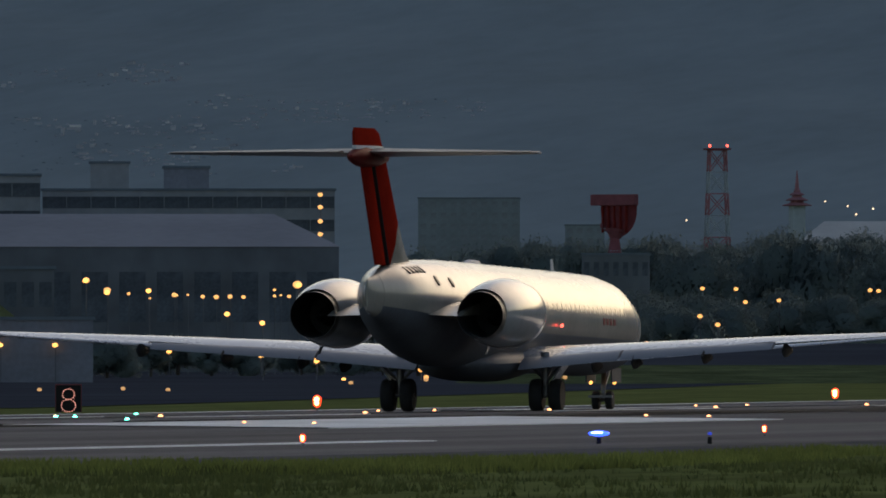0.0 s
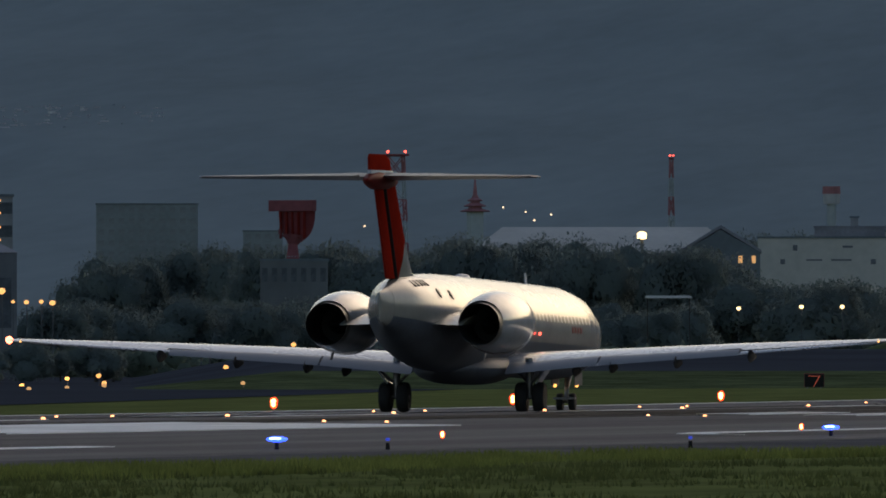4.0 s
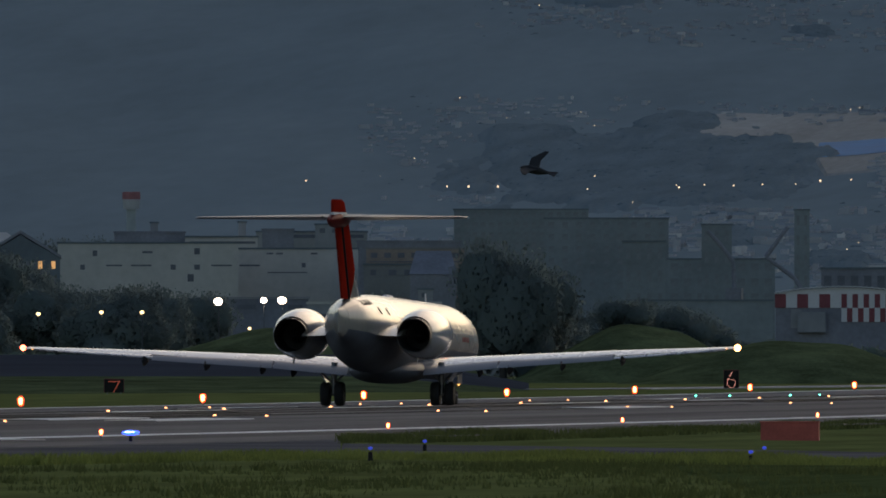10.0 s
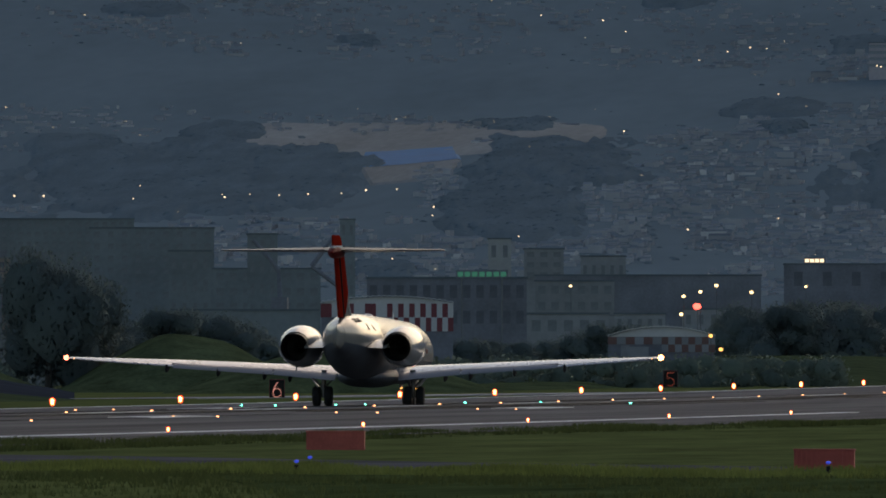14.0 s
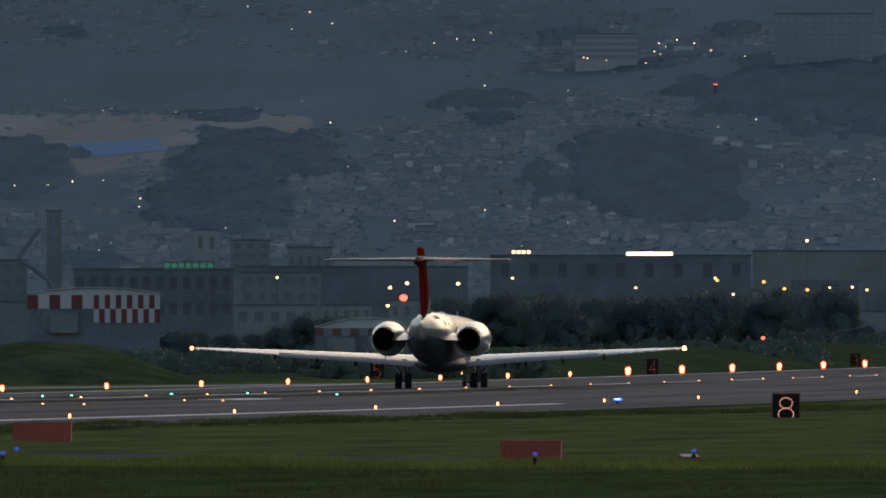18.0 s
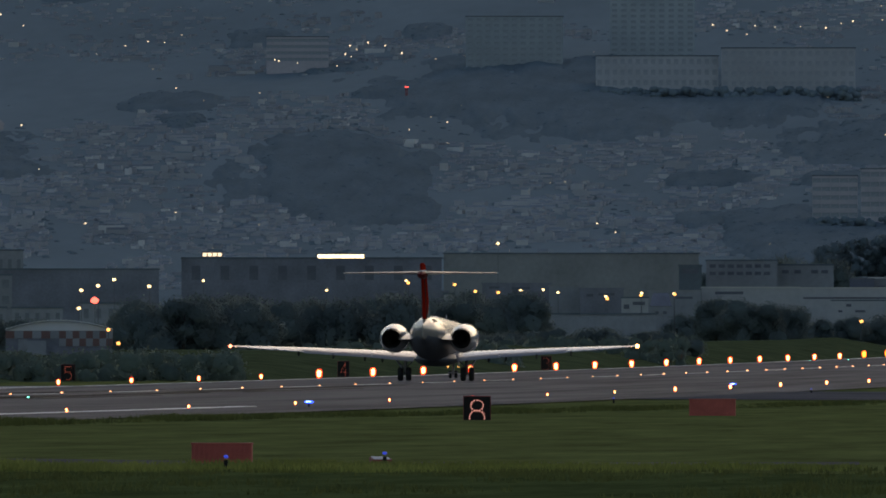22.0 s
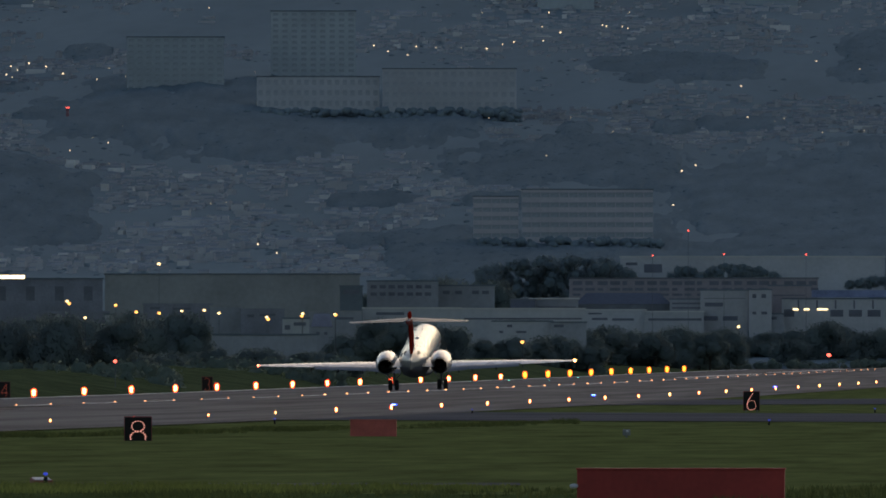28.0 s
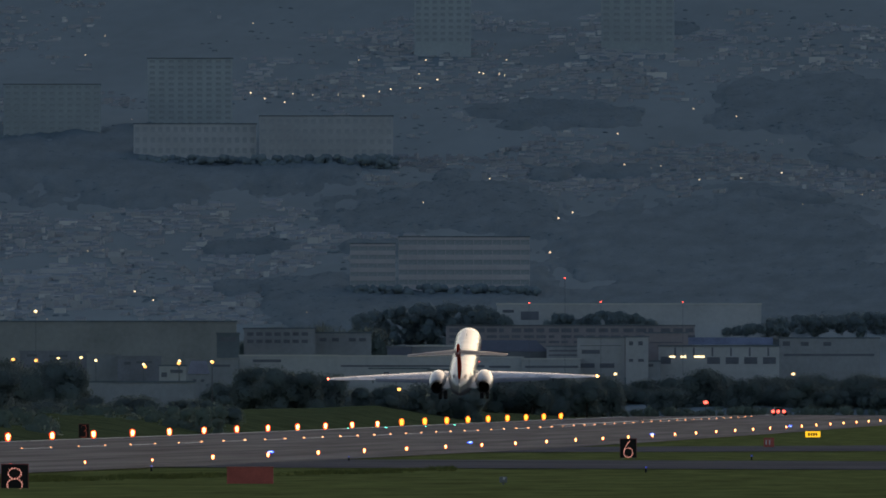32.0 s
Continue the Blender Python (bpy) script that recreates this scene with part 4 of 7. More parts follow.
block("white_shed", "long low white shed with a pale roof", 3.518, 3.111, 2990, -1.6, 9.24, PALEWALL, ((0.027, 0.973, 7.50, 7.79),), roof_mat=PALEROOF, deep=24)
block("white_shed", "long low white shed with a pale roof", 3.115, 2.911, 3234, 2.0, 9.64, PALEWALL, ((0.073, 0.291, 8.91, 9.22), (0.127, 0.382, 7.86, 8.28), (0.455, 0.800, 7.76, 8.18)), roof_mat=PALEROOF, deep=20)
block("white_shed", "low white shed with a pale roof", 2.915, 2.723, 3232, 2.0, 9.32, PALEWALL, ((0.058, 0.962, 7.76, 8.17),), roof_mat=PALEROOF, deep=20)
block("white_house", "white house with a few dark windows", 3.414, 3.218, 2960, -1.6, 7.06, PALEWALL, ((0.245, 0.330, 6.11, 6.58), (0.113, 0.179, 5.15, 5.53), (0.396, 0.566, 5.15, 5.53)))
block("white_house", "low pale house with one wide window", 3.222, 3.107, 2955, -1.6, 6.86, FACADE, ((0.081, 0.355, 6.10, 6.58),))
block("pale_shed", "pale shed with open floors", 2.834, 2.727, 3240, 3.0, 11.64, FACADE, ((0.069, 0.966, 10.80, 11.11), (0.069, 0.966, 9.96, 10.28)))
block("white_building", "white building with an oval dark window", 2.734, 2.579, 3238, 3.0, 13.3, PALEWALL, ((0.095, 0.476, 10.38, 11.11), (0.000, 0.369, 7.77, 8.60), (0.476, 0.786, 7.77, 8.60), (0.071, 0.929, 11.84, 11.94)), deep=14)
block("white_building", "white stair block with small square windows", 2.575, 2.501, 3236, 3.0, 13.4, PALEWALL, ((0.150, 0.325, 11.94, 12.67), (0.550, 0.750, 11.94, 12.67), (0.150, 0.325, 8.91, 9.43), (0.550, 0.800, 8.91, 9.43)), deep=14)
block("white_building", "low pale wing with small windows", 2.505, 2.461, 3237, 3.0, 8.91, FACADE, ((0.083, 0.458, 7.97, 8.50),))
block("grey_building", "mauve grey building behind the white block", 2.512, 2.372, 3262, 3.0, 14.23, MAUVE, ((0.105, 0.868, 12.44, 12.65),))
b_ = block("white_building", "white building with dark columns under a blue roof band", 2.468, 2.073, 3240, 3.0, 11.74, PALEWALL, ((0.131, 0.145, 9.96, 11.53), (0.285, 0.299, 9.96, 11.53), (0.439, 0.453, 9.96, 11.53), (0.593, 0.607, 9.96, 11.53), (0.748, 0.762, 9.96, 11.53), (0.902, 0.916, 9.96, 11.53), (0.402, 0.509, 8.50, 9.76), (0.556, 0.664, 8.50, 9.76), (0.710, 0.818, 8.50, 9.76), (0.864, 0.972, 8.50, 9.76), (0.019, 0.103, 8.50, 9.86)), deep=16, roof_mat=ROOF)
part("roof_band", boxes((-0.28 * 20.2, 0.6, 9.10, 10.0, 8.0, 10.41)), BLUEROOF, b_, "blue roof band")
part("lit_window", boxes((-9.11, -0.09, 6.70, -8.11, 0.05, 7.02)), G_WINDOW, b_, "brightly lit window")
part("lit_window", boxes((-7.07, -0.09, 6.70, -6.07, 0.05, 7.02)), G_WINDOW, b_, "brightly lit window")
part("lit_window", boxes((-4.57, -0.09, 6.70, -3.57, 0.05, 7.02)), G_WINDOW, b_, "brightly lit window")
part("lit_window", boxes((-3.67, -0.09, 6.70, -2.67, 0.05, 7.02)), G_WINDOW, b_, "brightly lit window")
block("white_building", "white two-storey building with one dark window", 2.073, 1.744, 3240, 3.0, 13.2, FACADE, ((0.034, 0.107, 11.85, 12.68), (0.213, 0.292, 11.85, 12.58), (0.438, 0.517, 11.85, 12.58), (0.045, 0.944, 9.96, 10.38)), deep=16)

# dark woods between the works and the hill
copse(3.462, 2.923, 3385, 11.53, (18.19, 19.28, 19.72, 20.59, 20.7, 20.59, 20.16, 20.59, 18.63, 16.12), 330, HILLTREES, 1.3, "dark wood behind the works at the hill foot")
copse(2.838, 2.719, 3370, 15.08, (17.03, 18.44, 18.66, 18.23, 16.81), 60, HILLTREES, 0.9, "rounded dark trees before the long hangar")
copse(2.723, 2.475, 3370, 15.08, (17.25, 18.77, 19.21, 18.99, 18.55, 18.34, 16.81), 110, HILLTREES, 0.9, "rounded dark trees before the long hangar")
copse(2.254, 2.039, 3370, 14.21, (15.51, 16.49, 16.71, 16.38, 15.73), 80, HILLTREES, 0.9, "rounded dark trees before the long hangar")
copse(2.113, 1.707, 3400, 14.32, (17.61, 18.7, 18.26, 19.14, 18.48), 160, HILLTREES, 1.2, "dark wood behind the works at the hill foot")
put("white_block", "pale block behind the perimeter", 7.295, 7.196, 2700, -2.09, 17.76, HAZEGREY, roof="flat", deep=10, rows=6, cols=3, pane=0.4)
put("white_block", "pale block behind the perimeter", 6.992, 6.942, 3000, -1.79, 22.06, HAZEGREY, roof="flat", deep=10, rows=7, cols=2, pane=0.4)
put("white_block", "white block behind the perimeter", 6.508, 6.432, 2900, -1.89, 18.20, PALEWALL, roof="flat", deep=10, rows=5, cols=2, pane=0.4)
put("white_block", "pale block behind the perimeter", 7.552, 7.414, 2600, -2.19, 14.66, HAZEGREY, roof="flat", deep=10, rows=5, cols=4, pane=0.4)
put("block_wall", "long pale block wall along the perimeter", 7.543, 7.063, 2300, -2.48, 5.40, HAZEGREY, roof="flat", deep=1)
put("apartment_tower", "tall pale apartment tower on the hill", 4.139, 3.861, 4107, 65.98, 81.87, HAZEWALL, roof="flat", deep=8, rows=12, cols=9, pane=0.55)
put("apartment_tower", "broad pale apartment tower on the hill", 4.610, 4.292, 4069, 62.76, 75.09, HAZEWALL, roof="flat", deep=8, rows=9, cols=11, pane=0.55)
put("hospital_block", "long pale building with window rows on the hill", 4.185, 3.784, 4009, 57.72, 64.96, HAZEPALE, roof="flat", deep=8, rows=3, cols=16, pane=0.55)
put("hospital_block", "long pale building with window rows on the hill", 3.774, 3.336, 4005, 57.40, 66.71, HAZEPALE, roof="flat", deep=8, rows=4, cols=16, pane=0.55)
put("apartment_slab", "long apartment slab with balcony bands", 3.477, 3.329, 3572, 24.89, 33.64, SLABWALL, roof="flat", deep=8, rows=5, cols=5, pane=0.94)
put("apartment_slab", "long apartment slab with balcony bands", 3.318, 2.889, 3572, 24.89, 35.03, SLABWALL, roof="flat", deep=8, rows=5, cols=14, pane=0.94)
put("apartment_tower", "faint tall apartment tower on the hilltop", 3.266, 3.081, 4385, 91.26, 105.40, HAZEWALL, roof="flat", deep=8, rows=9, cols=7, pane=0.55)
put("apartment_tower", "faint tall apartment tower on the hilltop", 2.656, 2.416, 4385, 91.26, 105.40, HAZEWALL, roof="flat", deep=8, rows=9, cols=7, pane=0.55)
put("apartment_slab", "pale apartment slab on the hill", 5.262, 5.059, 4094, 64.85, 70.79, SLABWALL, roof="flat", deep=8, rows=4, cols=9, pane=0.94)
put("low_house", "low pale house at the foot of the hill", 6.094, 5.928, 2400, -2.38, 5.07, FACADE, roof="flat", deep=9, rows=3, cols=5, pane=0.4)
put("low_house", "low pale house at the foot of the hill", 5.872, 5.669, 2450, -2.34, 5.77, FACADE, roof="flat", deep=9, rows=3, cols=5, pane=0.4)
put("low_house", "low pale house at the foot of the hill", 6.205, 6.057, 3050, -1.74, 16.00, FACADE, roof="flat", deep=9, rows=3, cols=5, pane=0.4)


# trees along the feet of the hill blocks
for k, (a0, a1, d, z) in enumerate(((4.64, 4.26, 4066, 62.9), (4.20, 3.82, 4100, 66.0), (4.22, 3.32, 4002, 57.4), (3.50, 2.86, 3568, 24.9))):
    rng = np.random.default_rng(900 + k)
    n = int((a0 - a1) * 330)
    crowns("hill_trees", "dark tree crowns at the foot of hill blocks", [(*spot(a0 + (a1 - a0) * (i + rng.random()) / n, d - rng.uniform(0, 12)), z + rng.uniform(-3.6, -0.1)) for i in range(n)], 0.95, FARWOODS, 0.85)

# ---- trees ----
def leaf_crown(name, seed, height, spread, count, leaf=0.125):
    """A crown of many small leaf clumps in uneven lobes, with gaps."""
    rng = np.random.default_rng(seed)
    lobes = [(rng.uniform(-0.55, 0.55) * spread, rng.uniform(-0.55, 0.55) * spread, height * rng.uniform(0.16, 0.82), spread * rng.uniform(0.35, 0.62)) for _ in range(12)]
    verts, faces, norms = [], [], []
    for _ in range(count):
        lx, ly, lz, lr = lobes[rng.integers(len(lobes))]
        v = rng.normal(size=3)
        v = v / np.linalg.norm(v) * lr * rng.uniform(0.55, 1.05)
        c = np.array((lx, ly, lz)) + v * (1, 1, 0.8)
        a, b2 = rng.normal(size=3), rng.normal(size=3)
        a, b2 = a / np.linalg.norm(a) * leaf * rng.uniform(0.5, 1.2), b2 / np.linalg.norm(b2) * leaf * rng.uniform(0.5, 1.2)
        o = len(verts)
        verts += [c - a, c - b2 * 0.6, c + a, c + b2 * 0.6]
        faces.append((o, o + 1, o + 2, o + 3))
        norms += [0.7 * v / lr + np.array((lx, ly, 0.9 * spread)) / spread] * 4
    hv, hf, hn = lumps([q[:3] for q in lobes], [q[3] * 0.74 for q in lobes])
    faces = faces + (hf + len(verts)).tolist()
    norms = np.concatenate([np.array(norms), hn + np.repeat([(q[0], q[1], 0.9 * spread) for q in lobes], 42, 0) / spread])
    me = mesh(name, [tuple(q) for q in verts] + hv.tolist(), faces)
    me.materials.append(WOODS)
    soft_normals(me, norms)
    return me


def make_tree(seed, height, spread, label):
    t = thing("tree", label, "tree", "trees behind the airfield")
    rng = random.Random(seed)
    bm = tubes(((0, 0, -0.6), (0.1, 0, height * 0.45), 0.22, 0.15), ((0.1, 0, height * 0.45), (0, 0.1, height * 0.75), 0.15, 0.05))
    for _ in range(6):
        a, k = rng.uniform(0, 6.3), rng.uniform(0.3, 0.55)
        tube(bm, (0.05, 0, height * k), (math.cos(a) * spread * 0.5, math.sin(a) * spread * 0.5, height * (k + 0.22)), 0.09, 0.03, 6)
    part("trunk", bm, BARK, t)
    part("crown", leaf_crown("crown", seed, height, spread, 12000), None, t)
    return t


TREES = [make_tree(k, h, s, "dark leafy tree with a ragged rounded crown") for k, (h, s) in enumerate(((6.0, 3.4), (5.0, 3.8), (7.5, 3.2), (4.2, 3.0)))]
TALL = [1.04 * max(v.co.z for part_ in t.children for v in part_.data.vertices) for t in TREES]
used = set()


def plant(x, y, top, seed):
    """A tree whose crown reaches the given height."""
    k = seed % 4
    g = ground_z(x, y)
    s = max(0.3, (top - g) / TALL[k])
    m = pose(x, y, g, 0, 0, seed * 77 % 360)
    t = TREES[k]
    if k in used:
        t = copy_thing(t, m)
    used.add(k)
    w = min(s, 0.95 + 0.22 * s)
    t.matrix_basis = m @ Matrix.Diagonal((w * (1.0 + 0.1 * (seed % 3)), w, s, 1))


# belts: bearing from, to, distance, crown heights at both ends, count
BELTS = [
    (11.602, 11.084, 2100, 10.8, 12.4, 10),
    (11.084, 10.049, 2050, 12.3, 13.1, 18),
    (10.049, 9.513, 1950, 12.2, 11.2, 10),
    (11.084, 9.606, 1700, 4.93, 4.11, 18),
    (9.513, 9.088, 1800, 7.61, 6.57, 7),
    (11.750, 10.530, 1600, 5.00, 3.71, 14),
    (9.250, 8.950, 1650, 7.0, 5.6, 5),
    (8.430, 8.270, 1960, 6.5, 6.1, 3),
    (9.470, 9.040, 2900, 18.40, 17.80, 8),
    (7.975, 7.925, 1480, 11.0, 10.8, 1),
    (7.933, 7.776, 1500, 7.70, 6.98, 2),
    (7.776, 7.277, 1900, 5.61, 5.30, 6),
    (7.295, 6.464, 1780, 1.92, 2.15, 9),
    (6.501, 6.057, 2050, 2.74, 2.94, 6),
    (6.279, 5.724, 2000, 3.55, 3.23, 6),
    (5.743, 5.318, 1950, 6.46, 6.65, 7),
    (5.392, 4.615, 2050, 6.3, 6.7, 13),
    (4.635, 4.394, 2350, 7.9, 7.6, 6),
    (4.985, 4.431, 2160, 3.3, 3.1, 9),
    (4.431, 3.876, 2210, 2.5, 2.5, 12),
    (3.817, 3.543, 2700, 8.0, 7.2, 6),
    (3.913, 3.090, 2740, 4.8, 4.6, 18),
    (3.821, 3.440, 3120, 15.6, 17.0, 10),
    (3.180, 2.640, 3160, 7.3, 6.9, 14),
    (2.690, 2.340, 3225, 6.6, 6.4, 9),
    (2.355, 2.250, 3226, 8.3, 7.9, 3),
    (2.250, 1.566, 3225, 6.9, 7.4, 17),
    (2.952, 1.566, 3212, 4.4, 4.8, 34),
    (13.543, 12.378, 1350, 0.14, 0.58, 10),
    (12.378, 11.454, 1400, 0.53, 0.53, 10),
]
seed = 0
for a0, a1, d, z0, z1, cnt in BELTS:
    rng = np.random.default_rng(int(d + cnt))
    for i in range(cnt):
        f = (i + rng.uniform(0.2, 0.8)) / cnt
        x, y = spot(a0 + (a1 - a0) * f, d + rng.uniform(-30, 30))
        plant(x, y, (z0 + (z1 - z0) * f) * 1.0 + rng.uniform(-1.2, 0.6), seed)
        seed += 1


# ---- the aircraft: a twin-jet airliner with a T-tail; its origin lies on the ground between the main wheels ----
def foil(c, t, n=9):
    """A wing section as (along the chord from the leading edge, height)."""
    up, lo = [], []
    for i in range(n + 1):
        s = (1 - math.cos(math.pi * i / n)) / 2
        y = 5 * t * (0.2969 * math.sqrt(s) - 0.126 * s - 0.3516 * s ** 2 + 0.2843 * s ** 3 - 0.1036 * s ** 4)
        up.append((s * c, (y * 1.15) * c + 0.02 * c * math.sin(math.pi * s)))
        lo.append((s * c, (-y * 0.75) * c + 0.02 * c * math.sin(math.pi * s)))
    return up + lo[-2:0:-1]


def wing_loft(sections):
    """sections: x, leading edge y, chord, z, thickness, incidence in degrees."""
    rings = []
    for x, yl, c, z, t, inc in sections:
        a = radians(inc)
        rings.append([(x, yl - s * math.cos(a) - h * math.sin(a), z + h * math.cos(a) - s * math.sin(a)) for s, h in foil(c, t)])
    return loft(rings)


def fus_axis(y):
    return 3.20 - 0.0145 * y


plane = thing("airliner", "white twin-jet airliner with a red T-tail rolling along the runway", "airliner")
# fuselage: y, half width, half height, rise of its middle
STATIONS = [(25.9, 0.06, 0.06, -0.55), (25.65, 0.36, 0.34, -0.52), (25.1, 0.72, 0.68, -0.42), (24.1, 1.10, 1.08, -0.26), (22.7, 1.40, 1.42, -0.10), (20.8, 1.60, 1.66, -0.02), (18.6, 1.67, 1.76, 0), (14, 1.67, 1.78, 0),
            (8, 1.67, 1.78, 0), (2, 1.67, 1.78, 0), (-4, 1.67, 1.78, 0), (-7.5, 1.66, 1.76, 0.0), (-9.5, 1.56, 1.66, 0.06), (-11.4, 1.40, 1.52, 0.14), (-13.2, 1.18, 1.30, 0.28), (-14.6, 0.92, 1.08, 0.38), (-15.6, 0.62, 0.88, 0.42), (-16.4, 0.38, 0.70, 0.42)]


def on_skin(y, ang, out=0.0):
    """A pose on the fuselage skin, its x axis pointing outwards; ang: degrees up from the right side."""
    w, h, up = (float(np.interp(-y, [-s[0] for s in STATIONS], [s[k] for s in STATIONS])) for k in (1, 2, 3))
    a = radians(ang)
    return pose((w + out) * math.cos(a), y, fus_axis(y) + up + (h + out) * math.sin(a), 0, -ang, 0)


def fus_ring(st, a0=0.0, a1=360.0, n=36, grow=0.0):
    y, w, h, up = st
    out = []
    for i in range(n):
        t = radians(a0 + (a1 - a0) * i / (n if a1 - a0 == 360 else n - 1))
        out.append(((w + grow) * math.cos(t), y, fus_axis(y) + up + (h + grow) * math.sin(t)))
    return out


fine = []
for p, q in zip(STATIONS, STATIONS[1:]):
    m = max(1, int(abs(p[0] - q[0]) / 0.5))
    fine += [tuple(a + (b - a) * i / m for a, b in zip(p, q)) for i in range(m)]
fine.append(STATIONS[-1])
bm = loft([fus_ring(s, n=84) for s in fine])
# border of the painted belly shade: two planes that meet under the engines
for y0, k in ((0.0, -0.0145), (-6.0, -0.0695)):
    bmesh.ops.bisect_plane(bm, geom=bm.verts[:] + bm.edges[:] + bm.faces[:], plane_co=(0, y0, fus_axis(y0) - 0.50), plane_no=(0, -k, 1))
for f in bm.faces:
    c = f.calc_center_median()
    if c.z < fus_axis(c.y) - 0.50 + (0.055 * max(0, -6 - c.y)):
        f.material_index = 1
part("fuselage", bm, [WHITE, BELLYSHADE], plane, smooth=True)
# belly fairing under the wing
part("belly_fairing", loft([[(w * math.cos(t), y, 1.62 + h * math.sin(t)) for t in [2 * math.pi * i / 24 for i in range(24)]] for y, w, h in ((6.6, 0.2, 0.1), (5.6, 1.2, 0.42), (2, 1.66, 0.62), (-1.5, 1.6, 0.60), (-3.6, 1.0, 0.35), (-4.6, 0.2, 0.1))]), BELLYSHADE, plane, smooth=True)
# windows, doors and marks on both sides
win = done("cabin_window", boxes((-0.04, -0.085, -0.13, 0.003, 0.085, 0.13)), CABIN)
disc = done("aft_port", tubes(((-0.05, 0, 0), (0.012, 0, 0), 0.20, 0.20), n=14), GLASS)
bar = done("registration_bar", boxes((-0.03, -0.09, -0.17, 0.01, 0.09, 0.17)), BLACK)
title = done("title_bar", boxes((-0.02, -0.20, -0.11, 0.010, 0.20, 0.11)), DARKRED)
for side in (0, 180):
    flip = (lambda a: a) if side == 0 else (lambda a: 180 - a)
    for k in range(34):
        part("cabin_window", win, None, plane, at=on_skin(18.6 - 0.8 * k, flip(14)))
    for y, a in ((-11.6, 34), (-9.9, 33)):
        part("aft_port", disc, None, plane, at=on_skin(y, flip(a)))
    for k in range(5):
        part("registration_bar", bar, None, plane, "dark bar where a letter stands", at=on_skin(-12.3 - 0.42 * k, flip(54)))
    for k in range(4):
        part("title_bar", title, None, plane, "dark bar where lettering stands", at=on_skin(14.6 + 0.62 * k, flip(2)))
# antenna on the roof
part("roof_antenna", loft([[(-0.02, y0, z), (0.02, y0, z), (0.02, y1, z), (-0.02, y1, z)] for y0, y1, z in ((13.6, 14.1, fus_axis(14) + 1.74), (13.55, 13.75, fus_axis(14) + 2.2))]), OFFWHITE, plane)
part("roof_fairing", loft([[(0.22 * s * math.cos(t), y, fus_axis(y) + 1.74 + 0.16 * s * max(0, math.sin(t))) for t in [2 * math.pi * i / 12 for i in range(12)]] for y, s in ((-1.2, 0.2), (-0.6, 1), (0.4, 1), (1.2, 0.2))]), OFFWHITE, plane, smooth=True)

# wings with flaps, ailerons, fairings
for side in (1, -1):
    sec = [(0.9, 5.6, 5.2, 1.78, 0.13, 2.4), (1.7, 5.2, 4.9, 1.82, 0.13, 2.2), (5.2, 3.25, 3.35, 2.08, 0.12, 1.4), (10.5, 0.55, 2.15, 2.38, 0.115, 0.6), (16.1, -2.35, 1.18, 2.62, 0.10, 0), (16.43, -2.65, 0.72, 2.64, 0.09, 0)]
    w = part("wing", wing_loft([(side * x, *r) for x, *r in sec]), WINGGREY, plane, smooth=True)
    fl = [(1.75, 0.40, 1.60, 1.76, 0.13, 13), (5.15, 0.12, 1.35, 2.03, 0.13, 13)]
    part("flap", wing_loft([(side * x, *r) for x, *r in fl]), FLAPGREY, w, "grey flap set a few degrees down", smooth=True)
    fl = [(5.22, 0.08, 1.32, 2.03, 0.13, 13), (10.6, -1.42, 0.90, 2.30, 0.13, 13)]
    part("flap", wing_loft([(side * x, *r) for x, *r in fl]), FLAPGREY, w, "grey flap set a few degrees down", smooth=True)
    ai = [(10.7, -1.50, 0.62, 2.32, 0.12, 2), (15.3, -3.02, 0.36, 2.58, 0.10, 1)]
    part("aileron", wing_loft([(side * x, *r) for x, *r in ai]), WINGGREY, w, smooth=True)
    sl = [(2.2, 5.18, 0.5, 1.68, 0.25, 14), (15.8, -2.05, 0.26, 2.58, 0.25, 14)]
    part("slat", wing_loft([(side * x, *r) for x, *r in sl]), SILVER, w, smooth=True)
    for x, y, z in ((4.3, -0.9, 1.62), (5.7, -1.1, 1.74), (8.2, -1.7, 1.92), (11.0, -2.1, 2.14)):
        part("flap_hinge", loft([[(side * x + 0.06 * math.cos(t) * s, yy, z - 0.08 + 0.22 * math.sin(t) * s) for t in [2 * math.pi * i / 8 for i in range(8)]] for yy, s in ((y + 1.6, 0.3), (y + 0.6, 1.0), (y, 1.0), (y - 0.35, 0.3))]), RUBBER, w, smooth=True)
    part("tip_light", ball(bmesh.new(), (side * 16.42, -3.0, 2.66), 0.14 if side < 0 else 0.16), G_TIPRED if side < 0 else G_TIP, w, "red-white glowing wingtip lamp" if side < 0 else "warm white glowing wingtip lamp")
    part("tip_light", ball(bmesh.new(), (side * 15.95, -3.25, 2.62), 0.05), G_WARM, w)

